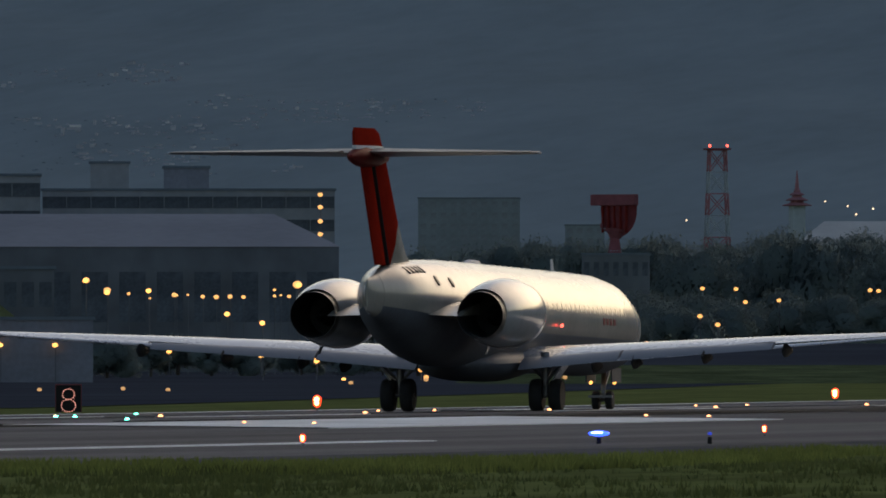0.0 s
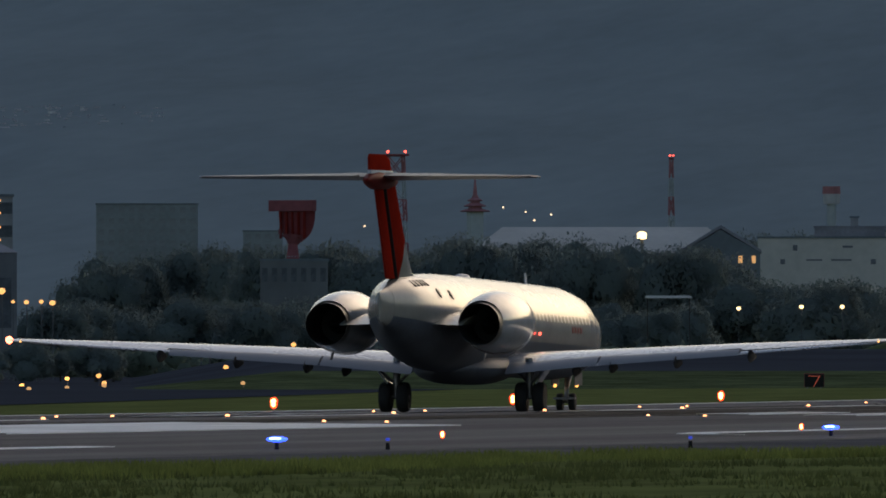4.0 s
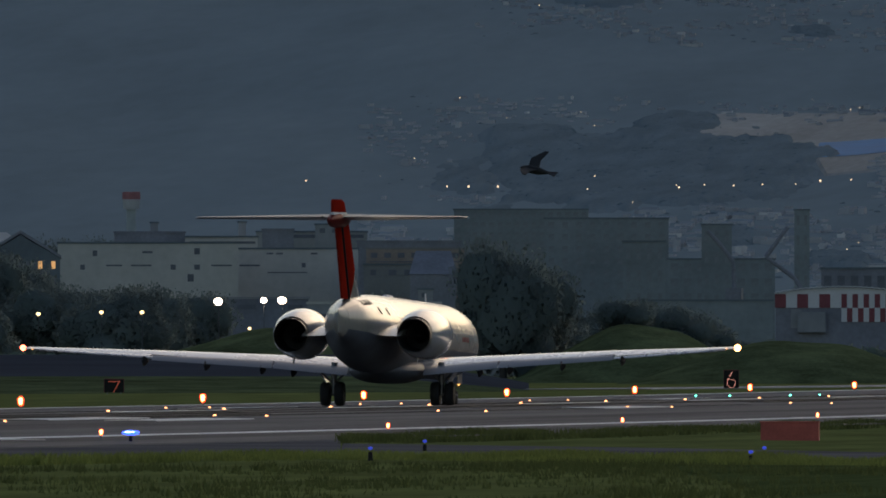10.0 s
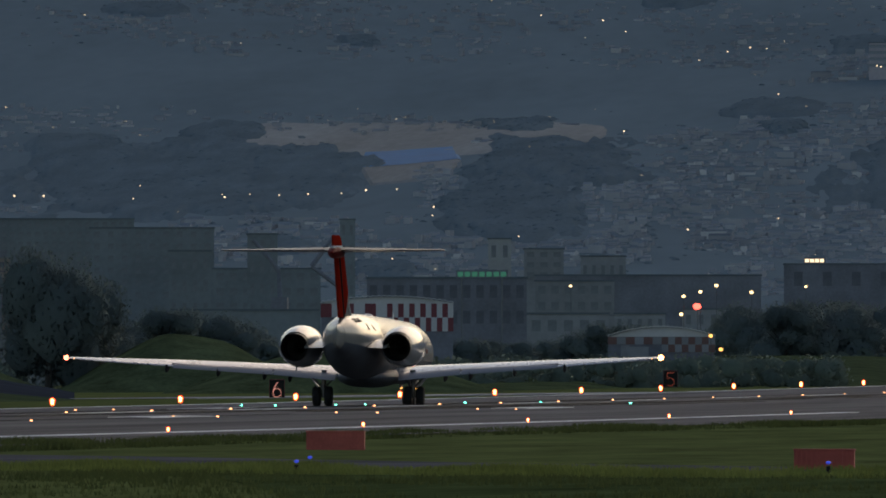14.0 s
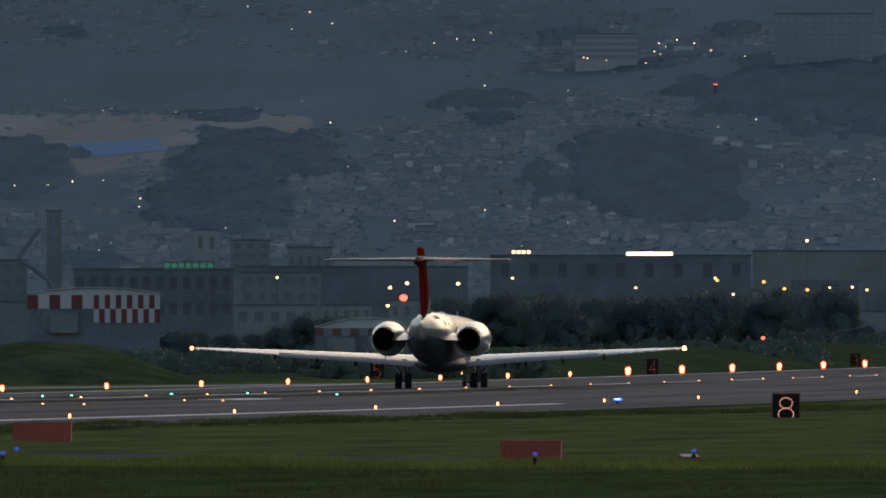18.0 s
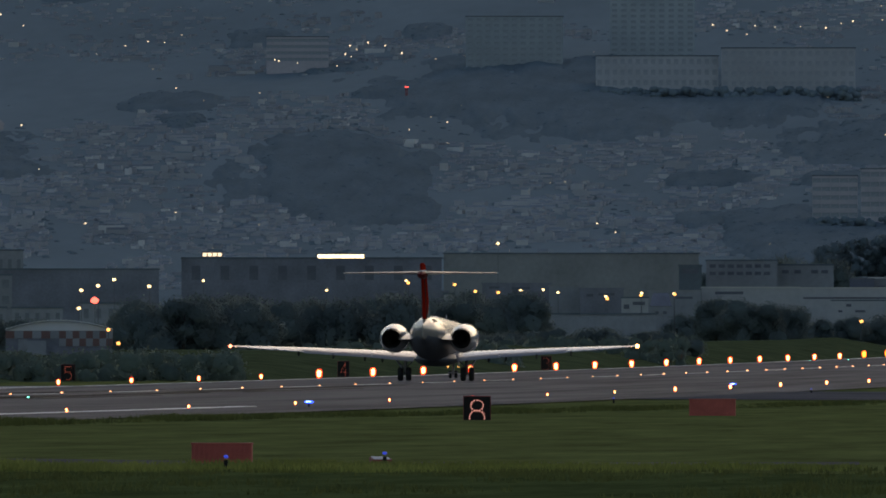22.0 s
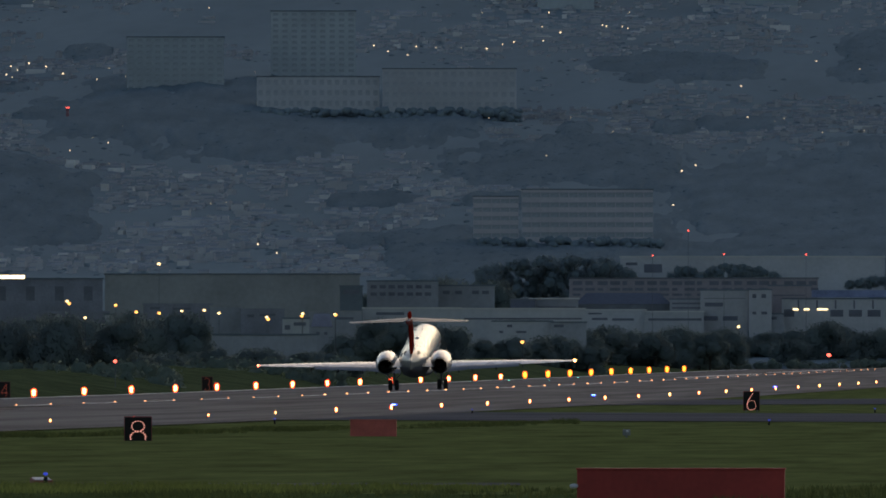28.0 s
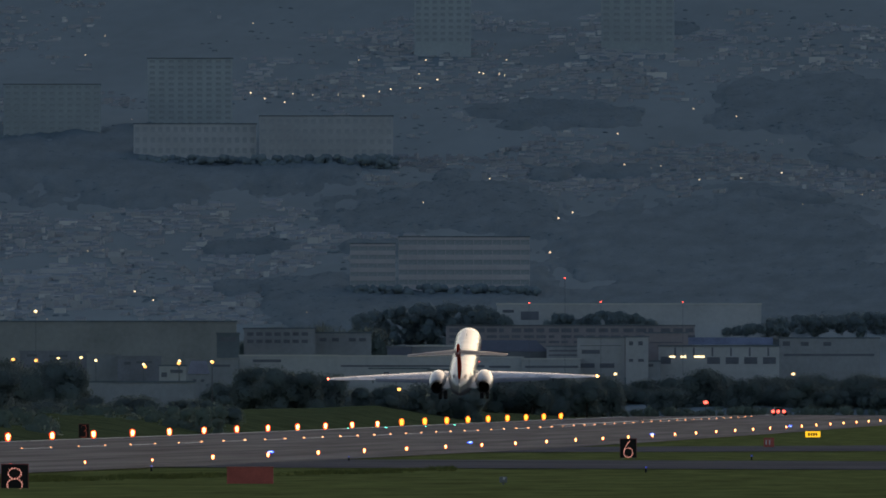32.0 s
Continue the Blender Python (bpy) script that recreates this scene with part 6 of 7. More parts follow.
for p in [
    (-309.3, 1385.9, 3.81, 0.21, G_WARM),
    (-306.0, 1386.6, 3.95, 0.21, G_WARM),
    (-311.0, 1385.5, 4.78, 0.21, G_WARM),
    (-294.1, 1389.2, 4.41, 0.21, G_WARM),
    (-299.8, 1388.0, 2.07, 0.21, G_WARM),
    (-297.0, 1388.6, 1.34, 0.21, G_WARM),
    (-286.8, 1361.7, -1.61, 0.21, G_WARM),
    (-291.2, 1360.8, -1.21, 0.21, G_WARM),
    (-304.4, 1387.0, -0.95, 0.21, G_WARM),
    (-279.6, 1217.9, -0.18, 0.18, G_WARM),
    (-275.8, 1218.8, -0.18, 0.18, G_WARM),
    # this soft row of lamps stands in for the hall's lit windows
    (-310.0, 1415.4, 3.63, 0.12, G_BLUR),
    (-309.1, 1415.6, 3.67, 0.10, G_BLUR),
    (-302.1, 1417.2, 3.58, 0.13, G_BLUR),
    (-301.6, 1417.3, 3.63, 0.10, G_BLUR),
    (-300.9, 1417.4, 3.53, 0.16, G_BLUR),
    (-299.7, 1417.7, 3.58, 0.14, G_BLUR),
    (-298.5, 1417.9, 3.53, 0.17, G_BLUR),
    (-297.2, 1418.2, 3.58, 0.15, G_BLUR),
    (-296.1, 1418.4, 3.53, 0.20, G_BLUR),
    (-294.9, 1418.7, 3.58, 0.18, G_BLUR),
    (-294.0, 1418.9, 3.48, 0.24, G_BLUR),
    # a lit column on the office block, built as stacked pole lamps
    (-358.3, 1702.7, 13.99, 0.24, G_BLUR),
    (-358.3, 1702.7, 12.75, 0.24, G_BLUR),
    (-358.3, 1702.7, 11.35, 0.24, G_BLUR),
    (-358.3, 1702.7, 10.06, 0.24, G_BLUR),
    (-308.1, 1416.9, 3.52, 0.17, G_BLUR),
    (-307.0, 1417.1, 3.48, 0.20, G_BLUR),
    (-305.9, 1417.4, 3.52, 0.19, G_BLUR),
    (-304.8, 1417.6, 3.48, 0.17, G_BLUR),
    (-300.4, 1418.5, 4.51, 0.34, G_BLUR),
    (-298.3, 1419.0, 4.46, 0.30, G_BLUR),
    (-317.5, 1414.8, 4.88, 0.26, G_BLUR),
    (-315.8, 1415.2, 4.04, 0.27, G_BLUR),
    (-310.4, 1416.4, 3.66, 0.20, G_BLUR),
    (-314.1, 1415.6, 3.76, 0.14, G_BLUR),
    (-312.4, 1415.9, 3.38, 0.12, G_BLUR),
    (-302.3, 1418.1, 4.08, 0.12, G_BLUR),
    (-271.9, 1271.3, -1.01, 0.165, G_WARM),
    (-268.0, 1272.1, -1.47, 0.165, G_WARM),
    (-266.0, 1272.5, -2.82, 0.165, G_WARM),
    (-262.7, 1273.2, -2.31, 0.165, G_WARM),
    (-260.4, 1273.6, -2.10, 0.18, G_AMBER),
    (-260.0, 1273.7, -2.65, 0.18, G_AMBER),
    (-238.2, 1048.3, -2.65, 0.14, G_DIM),
    (-235.9, 1061.6, -2.63, 0.14, G_DIM),
    (-230.5, 1050.0, -2.65, 0.14, G_DIM),
    (-247.6, 1186.9, -2.74, 0.16, G_DIM),
    (-252.6, 1224.2, -2.80, 0.165, G_DIM),
    (-250.0, 1224.7, -2.64, 0.165, G_DIM),
    (-235.5, 1202.2, -2.39, 0.16, G_DIM),
    (-313.7, 1670.8, 4.60, 0.21, G_AMBER),
    (-310.5, 1671.4, 4.55, 0.21, G_AMBER),
    (-309.6, 1671.6, 3.29, 0.21, G_AMBER),
    (-306.4, 1672.2, 3.45, 0.21, G_AMBER),
    (-297.7, 1673.7, 4.44, 0.21, G_AMBER),
    (-296.9, 1673.9, 4.38, 0.21, G_AMBER),
    (-279.5, 1676.9, 3.23, 0.195, G_WHITE),
    (-259.8, 1594.0, 3.31, 0.19, G_WHITE),
    (-256.1, 1594.6, 3.31, 0.19, G_WHITE),
    (-253.0, 1620.4, 4.34, 0.38, G_FLASH),
    (-247.1, 1621.3, 4.45, 0.38, G_FLASH),
    (-248.8, 1621.0, 4.45, 0.30, G_FLASH),
    (-271.0, 1779.5, 4.65, 0.25, G_WHITE),
    (-266.9, 1729.5, 1.81, 0.165, G_WHITE),
    (-221.1, 1453.3, 1.80, 0.14, G_WHITE),
    (-291.9, 1471.3, -0.33, 0.21, G_AMBER),
    (-291.2, 1471.5, -0.91, 0.21, G_AMBER),
    (-257.9, 1309.8, -1.56, 0.19, G_AMBER),
    (-254.4, 1310.5, -0.92, 0.19, G_AMBER),
    (-244.3, 1281.9, -0.94, 0.18, G_AMBER),
    (-270.0, 1384.0, -0.84, 0.20, G_AMBER),
    (-284.1, 1472.8, -0.04, 0.21, G_AMBER),
    (-267.4, 1399.7, -0.32, 0.20, G_AMBER),
    (-277.0, 1474.2, 1.90, 0.21, G_AMBER),
    (-275.5, 1474.5, 1.17, 0.21, G_AMBER),
    (-224.9, 2188.5, 7.07, 0.225, G_WHITE),
    (-222.8, 2188.7, 7.63, 0.225, G_WHITE),
    (-220.8, 2188.9, 8.41, 0.225, G_WHITE),
    (-216.4, 2189.3, 7.56, 0.225, G_WHITE),
    (-225.2, 2188.4, 4.80, 0.225, G_WHITE),
    (-175.8, 1737.2, 2.03, 0.19, G_WARM),
    (-180.2, 1791.0, 0.65, 0.195, G_WARM),
    (-223.2, 2188.7, 5.79, 0.45, G_RED),
    (-271.6, 2485.2, 9.24, 0.195, G_WHITE),
    (-220.7, 2490.2, 7.79, 0.195, G_WHITE),
    (-209.4, 2491.2, 9.16, 0.195, G_WHITE),
    (-202.5, 2491.8, 8.60, 0.195, G_WHITE),
    (-193.1, 2492.5, 7.79, 0.195, G_WHITE),
    (-189.9, 2492.8, 7.87, 0.195, G_WHITE),
    (-187.8, 2492.9, 7.47, 0.195, G_WHITE),
    (-181.0, 2493.4, 6.90, 0.195, G_WHITE),
    (-175.9, 2493.8, 7.39, 0.195, G_WHITE),
    (-171.3, 2494.1, 7.30, 0.195, G_WHITE),
    (-238.2, 2488.6, 9.16, 0.195, G_WHITE),
    (-169.6, 2042.9, 5.91, 0.16, G_WHITE),
    (-180.8, 2493.5, 6.58, 0.225, G_WARM),
    (-176.0, 2493.8, 7.06, 0.225, G_WARM),
    (-171.2, 2494.1, 7.22, 0.225, G_WARM),
    (-202.5, 2491.8, 8.60, 0.225, G_WARM),
    (-209.1, 2491.2, 8.84, 0.225, G_WARM),
    (-185.6, 2317.6, 7.22, 0.21, G_WARM),
    (-196.3, 2492.3, 7.47, 0.225, G_WARM),
    (-146.8, 3221.7, 6.62, 0.27, G_WHITE),
    (-114.1, 3223.0, 6.62, 0.27, G_WHITE),
    (-204.2, 2592.0, 14.99, 0.225, G_WHITE),
    (-149.9, 1843.9, 0.91, 0.2, G_RED),
    (-128.1, 3170.4, 1.42, 0.36, G_RED),
    (-155.6, 2685.5, 3.47, 0.27, G_WARM),
    (-156.3, 3226.2, 24.34, 0.13, G_RED),
    (-162.9, 3225.9, 19.76, 0.13, G_RED),
    (-149.7, 3226.5, 19.97, 0.13, G_RED),
    (-134.6, 3227.2, 19.97, 0.13, G_RED),
]:
    pole_lamp(*p)

bm = bmesh.new()
rng = np.random.default_rng(5)
for az, h in [
    (6.063, 0.410),
    (5.739, 0.388),
    (5.896, 0.396),
    (6.806, 0.299),
    (6.987, 0.291),
    (7.190, 0.288),
    (7.096, 0.290),
    (7.286, 0.289),
    (7.377, 0.289),
    (6.907, 0.297),
    (6.685, 0.265),
    (6.689, 0.249),
    (8.127, 0.286),
    (8.057, 0.286),
    (7.961, 0.286),
    (7.369, 0.284),
    (5.558, 0.481),
    (5.235, 0.535),
    (5.222, 0.533),
    (5.161, 0.529),
    (5.142, 0.557),
    (5.031, 0.524),
    (5.004, 0.546),
    (4.985, 0.541),
    (4.989, 0.562),
    (4.930, 0.568),
    (4.967, 0.555),
    (4.874, 0.562),
    (4.819, 0.548),
    (4.708, 0.537),
    (4.615, 0.541),
    (5.817, 0.546),
    (5.724, 0.562),
    (5.650, 0.570),
    (5.595, 0.568),
    (6.057, 0.600),
    (6.131, 0.622),
    (6.334, 0.632),
    (3.251, 0.638),
    (3.229, 0.665),
    (3.054, 0.641),
    (3.041, 0.639),
    (2.989, 0.638),
    (2.971, 0.635),
    (3.802, 0.602),
    (3.756, 0.591),
    (3.664, 0.600),
    (3.599, 0.598),
    (3.516, 0.598),
    (3.433, 0.596),
    (3.381, 0.604),
    (3.344, 0.609),
    (3.248, 0.611),
    (3.192, 0.627),
    (3.691, 0.584),
    (4.079, 0.557),
    (3.950, 0.565),
    (3.913, 0.562),
    (2.795, 0.362),
    (2.749, 0.373),
    (2.823, 0.297),
    (2.601, 0.524),
    (2.579, 0.465),
    (3.054, 0.254),
    (2.213, 0.557),
    (2.065, 0.449),
    (4.181, 0.222),
    (4.120, 0.205),
    (5.854, 0.222),
    (5.558, 0.243),
    (4.671, 0.416),
    (2.952, 0.265),
    (8.589, 0.297),
    (10.234, 0.236),
    (10.160, 0.227),
    (10.132, 0.211),
    (10.077, 0.222),
    (10.687, 0.200),
]:
    x, y, z = slope(az, h)
    d = 0.99 * (HILL0 + (HILL1 - HILL0) * h)
    x, y = spot(az, d)
    ball(bm, (x, y, 1.77 + (925 * h - 12.4) * d / 31000), 0.13 + 0.12 * rng.random(), 1)
for k in range(90):
    a0, a1, h0, h1, cnt, _ = TOWNS[3 + k % (len(TOWNS) - 3)]
    x, y, z = slope(a0 + (a1 - a0) * rng.random(), h0 + (h1 - h0) * rng.random())
    ball(bm, (x, y - 1.5, z + 1.8), 0.06 + 0.09 * rng.random(), 1)
tagged(new("town_lights", done("town_lights", bm, G_TOWN)), "scattered lit lamps and windows of the hill towns", "lights", kind="stuff")


def lattice(name, label, x, y, top, w0, w1, bays, reds):
    """A lattice mast in red and white bays."""
    g = ground_z(x, y)
    t = thing(name, label, "mast", at=pose(x, y, g, 0, 0, 20))
    h = top - g
    for k in range(bays):
        z0, z1 = h * k / bays, h * (k + 1) / bays
        a, b = w0 + (w1 - w0) * k / bays, w0 + (w1 - w0) * (k + 1) / bays
        ring = ((-1, -1), (1, -1), (1, 1), (-1, 1))
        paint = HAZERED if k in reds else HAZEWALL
        for i in range(4):
            p, q = ring[i], ring[(i + 1) % 4]
            for nm, s0, s1, r in (("leg", (p[0] * a, p[1] * a, z0), (p[0] * b, p[1] * b, z1), 0.13 if w0 > 1 else 0.07), ("brace", (p[0] * a, p[1] * a, z0), (q[0] * b, q[1] * b, z1), 0.08),
                                  ("brace", (q[0] * a, q[1] * a, z0), (p[0] * b, p[1] * b, z1), 0.08), ("strut", (p[0] * b, p[1] * b, z1), (q[0] * b, q[1] * b, z1), 0.09)):
                part(nm, tubes((s0, s1, r), n=5), paint, t)
    part("platform", boxes((-w1 * 1.5, -w1 * 1.5, h, w1 * 1.5, w1 * 1.5, h + 0.25)), DRUM, t)
    for sx in (-1, 1):
        part("obstruction_lamp", ball(bmesh.new(), (sx * w1 * 1.1, -w1, h + 0.6), 0.2 if w1 > 1 else 0.14), G_RED, t, "red glowing obstruction lamp")
    return t


lattice("lattice_tower", "red and white lattice tower with red lamps on top", -459.3, 2457.4, 25.69, 2.1, 1.15, 9, (8, 6, 4, 2, 0))
lattice("lattice_mast", "slim red and white mast far off on the hill", -330.8, 3936.1, slope(4.804, 0.427)[2] + 3, 0.45, 0.2, 12, (11, 9, 7, 5))

# airport radar: a turning red antenna on a pedestal
RX, RY_, RZ = -360.0, 1865.6, 9.10
t = thing("radar_pedestal", "square steel pedestal of the airport radar", "radar", at=pose(RX, RY_, ground_z(RX, RY_)))
part("column", tubes(((0, 0, -0.5), (0, 0, RZ - ground_z(RX, RY_)), 1.1, 0.7), n=12), CONCRETE, t)
part("deck", boxes((-2.6, -2.6, RZ - ground_z(RX, RY_) - 0.7, 2.6, 2.6, RZ - ground_z(RX, RY_) - 0.4)), STEEL, t)
radar = thing("radar_antenna", "dull red turning radar antenna with a bar on top", "radar antenna", at=pose(RX, RY_, RZ))
part("neck", tubes(((0, 0, -0.4), (0, 0, 1.4), 0.75, 0.5), ((0, 0, 1.2), (0, 0.2, 2.2), 0.5, 1.2), n=12), RADARRED, radar)
rows_ = []
for j in range(9):
    v = j / 8
    w = 2.8 * math.sqrt(max(0.05, 1 - (1 - v) ** 2.4)) if v < 1 else 2.8
    rows_.append([(w * (i / 6 - 1), 0.45 * (i / 6 - 1) ** 2 * w / 2 + 0.25 * (1 - v) ** 2, 1.4 + 3.45 * v) for i in range(13)])
bm = bmesh.new()
gridv = [[bm.verts.new(p) for p in r] for r in rows_]
for a, b in zip(gridv, gridv[1:]):
    for i in range(12):
        bm.faces.new((a[i], a[i + 1], b[i + 1], b[i]))
bmesh.ops.solidify(bm, geom=bm.faces[:], thickness=0.12)
part("reflector", bm, RADARRED, radar, smooth=True)
rib = done("rib", boxes((-0.09, -0.3, 1.9, 0.09, -0.05, 4.8)), DARKRED)
for k in range(5):
    part("rib", rib, None, radar, at=Matrix.Translation((-1.8 + 0.9 * k, 0.15, 0)))
part("bar_antenna", boxes((-3.4, -0.35, 4.85, 3.4, 0.25, 6.05), bevel=0.05), RADARRED, radar)
part("feed_arm", tubes(((0, 0, 1.6), (0, -2.0, 2.4), 0.09), ((0, -2.0, 2.4), (0, -2.0, 2.9), 0.16)), RADARRED, radar)

# the aerodrome beacon: a turning lamp, green on one side and warm white on the other
BX, BY, BZ = -390.7, 2266.6, 13.24
t = thing("beacon_mast", "slim grey mast that carries the aerodrome beacon", "mast", at=pose(BX, BY, ground_z(BX, BY)))
part("pole", tubes(((0, 0, -0.5), (0, 0, BZ - ground_z(BX, BY) - 0.40), 0.3, 0.2)), POLE, t)
beacon = thing("aerodrome_beacon", "turning beacon lamp with a green and a warm white face", "beacon", at=pose(BX, BY, BZ))
for nm, m, a0, a1 in (("green_lens", G_GREEN, -155, -25), ("white_lens", G_WHITE, -25, 205)):
    n = 12
    rings = []
    for z, rr in ((-0.40, 0.25), (-0.30, 0.62), (0.40, 0.62), (0.62, 0.25)):
        rings.append([(0.05 * math.cos(radians((a0 + a1) / 2)), 0.05 * math.sin(radians((a0 + a1) / 2)), z)] + [(rr * math.cos(radians(a0 + (a1 - a0) * i / n)), rr * math.sin(radians(a0 + (a1 - a0) * i / n)), z) for i in range(n + 1)])
    part(nm, loft(rings), m, beacon)
part("cap", tubes(((0, 0, 0.62), (0, 0, 0.74), 0.27, 0.12)), STEEL, beacon)

# a far red and white mast, a red-roofed tower in tiers, a lit canopy
lattice("lattice_mast", "slim red and white mast far off in the dusk", -471.0, 2760.1, 28.02, 0.8, 0.25, 10, (9, 7, 5, 3, 1))
x, y = -519.8, 2853.0
g = ground_z(x, y)
t = thing("tiered_tower", "far tower with red tiered roofs and a spire", "tower", at=pose(x, y, g, 0, 0, 30))
z0, z1 = 20.26 - g, 26.15 - g
part("shaft", boxes((-1.1, -1.1, -0.5, 1.1, 1.1, z0 + 0.3)), HAZEWALL, t)
for k in range(3):
    w, zz = 2.0 - 0.5 * k, z0 + (z1 - z0) * 0.15 * k
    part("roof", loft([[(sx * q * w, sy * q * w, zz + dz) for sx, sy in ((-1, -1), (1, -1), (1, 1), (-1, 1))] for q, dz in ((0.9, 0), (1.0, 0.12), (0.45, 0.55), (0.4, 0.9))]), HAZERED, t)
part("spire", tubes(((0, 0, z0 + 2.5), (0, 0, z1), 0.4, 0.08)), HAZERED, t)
x, y = -279.5, 1636.3
g = ground_z(x, y)
t = thing("lit_canopy", "flat pale canopy on thin posts beyond the hedge", "canopy", at=pose(x, y, g, 0, 0, facing(x, y)))
part("roof", boxes((-2.2, 0, 4.32 - g - 0.15, 2.2, 4, 4.32 - g + 0.1), bevel=0.03), OFFWHITE, t)
for sx in (-2.0, 2.0):
    for sy in (0.3, 3.7):
        part("post", tubes(((sx, sy, -0.3), (sx, sy, 4.32 - g), 0.04)), BARK, t)

# a small red-topped tower
x, y = -413.9, 2566.8
g = ground_z(x, y)
t = thing("water_tower", "slim pale tower with a red and white cap", "tower", at=pose(x, y, g))
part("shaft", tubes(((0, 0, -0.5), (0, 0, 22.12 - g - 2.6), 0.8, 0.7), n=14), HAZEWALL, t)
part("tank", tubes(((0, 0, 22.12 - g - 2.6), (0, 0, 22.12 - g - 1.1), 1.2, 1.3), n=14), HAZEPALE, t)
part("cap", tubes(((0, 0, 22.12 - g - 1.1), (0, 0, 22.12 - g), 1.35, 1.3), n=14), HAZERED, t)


def checker_house(x, y, z0, z1, w, cols, rows, name="checkered_hut", label="low airfield house checkered in red and white panels", faded=False):
    """A low equipment house with red and white panels and a pale roof with wide eaves."""
    red_paint, pale_paint, roof_paint = (FADEDRED, FACADE, WHITEROOF) if faded else (RADARRED, OFFWHITE, OFFWHITE)
    t = thing(name, label, "house", at=pose(x, y, z0, 0, 0, facing(x, y)))
    h, d = z1 - z0, w * 0.5
    part("wall", boxes((-w / 2, 0, h / rows, w / 2, d, h)), pale_paint, t)
    part("lower_wall", boxes((w * 0.06, 0.01, 0, w / 2, d - 0.05, h / rows)), pale_paint, t)
    part("plinth", boxes((-w / 2 + 0.05, 0.1, -3.0, w / 2 - 0.05, d - 0.1, h / rows)), DARKWALL, t)
    ph = h / rows
    wide, narrow = w * 0.5 / 6, w * 0.5 / (cols - 6)
    for size, first, count in ((wide, -w / 2, 6), (narrow, 0.0, cols - 6)):
        red = done("panel", boxes((-size / 2, -0.04, 0, size / 2, 0.02, ph * 0.97)), red_paint)
        white = done("panel", boxes((-size / 2, -0.03, 0, size / 2, 0.02, ph * 0.97)), pale_paint)
        for r in range(rows):
            for c in range(count):
                if r or size is narrow:
                    part("panel", red if (r + c) % 2 else white, None, t, at=Matrix.Translation((first + (c + 0.5) * size, 0, r * ph)))
    part("door", boxes((-w * 0.38, 0.04, -0.6, -w * 0.30, 0.12, ph * 0.9)), FACADE, t)
    part("low_annex", boxes((-w * 0.33, -0.9, -1, -w * 0.12, 0, ph * 0.7)), FACADE, t)
    # a shallow arched roof of fluted sheets, its arc along the long side
    n = 24
    flute = done("roof_sheet", loft([[(-w / n * 0.56, -0.4, 0), (0, -0.4, 0.10), (w / n * 0.56, -0.4, 0), (w / n * 0.56, -0.4, 0.07), (0, -0.4, 0.18), (-w / n * 0.56, -0.4, 0.07)],
                                     [(-w / n * 0.56, d + 0.4, 0), (0, d + 0.4, 0.10), (w / n * 0.56, d + 0.4, 0), (w / n * 0.56, d + 0.4, 0.07), (0, d + 0.4, 0.18), (-w / n * 0.56, d + 0.4, 0.07)]]), roof_paint)
    rise = w * (0.085 if faded else 0.045)
    for k in range(n):
        u = (k + 0.5) / n * 2 - 1
        part("roof_sheet", flute, None, t, at=pose(u * w / 2, 0, h + rise * (1 - u * u) + 0.03, 0, math.degrees(math.atan(rise * 4 * u / w)), 0))
    part("gable_wall", loft([[(-w / 2 + w * i / 16, sy, h + rise * (1 - (i / 8 - 1) ** 2)) for i in range(17)] + [(w / 2 - w * i / 16, sy, h - 0.02) for i in range(17)] for sy in (0.01, d)]), OFFWHITE, t)
    return t


checker_house(-202.4, 1687.9, 2.46, 5.20, 12.89, 18, 2)
checker_house(-181.1, 1740.6, 0.40, 1.95, 10.73, 14, 2, "arched_hut", "low airfield house with a pale arched roof and faded brown panels", True)

# two cranes with folded booms and a pale mast behind the checkered house
def crane(label, spots, d, r):
    """A crane: a base on the ground and boom pieces between the given bearings and heights."""
    pts = [Vector((*spot(a, d), z)) for a, z in spots]
    g = ground_z(pts[-1].x, pts[-1].y)
    t = thing("crane", label, "crane", at=pose(pts[-1].x, pts[-1].y, g))
    o = Vector((pts[-1].x, pts[-1].y, g))
    part("base", boxes((-1.2, -1, -0.3, 1.2, 1, pts[-1].z - g)), DARKWALL, t)
    for p, q in zip(pts, pts[1:]):
        part("boom", tubes((p - o, q - o, r, r * 1.3), n=6), DARKWALL, t)


crane("dark crane with a folded boom behind the perimeter", [(7.013, 16.92), (7.085, 12.47), (6.992, 9.37), (6.970, 7.86)], 2600, 0.28)
crane("pale crane boom behind the perimeter", [(7.275, 16.61), (7.229, 14.22), (7.192, 12.00), (7.188, 7.98)], 2650, 0.28)

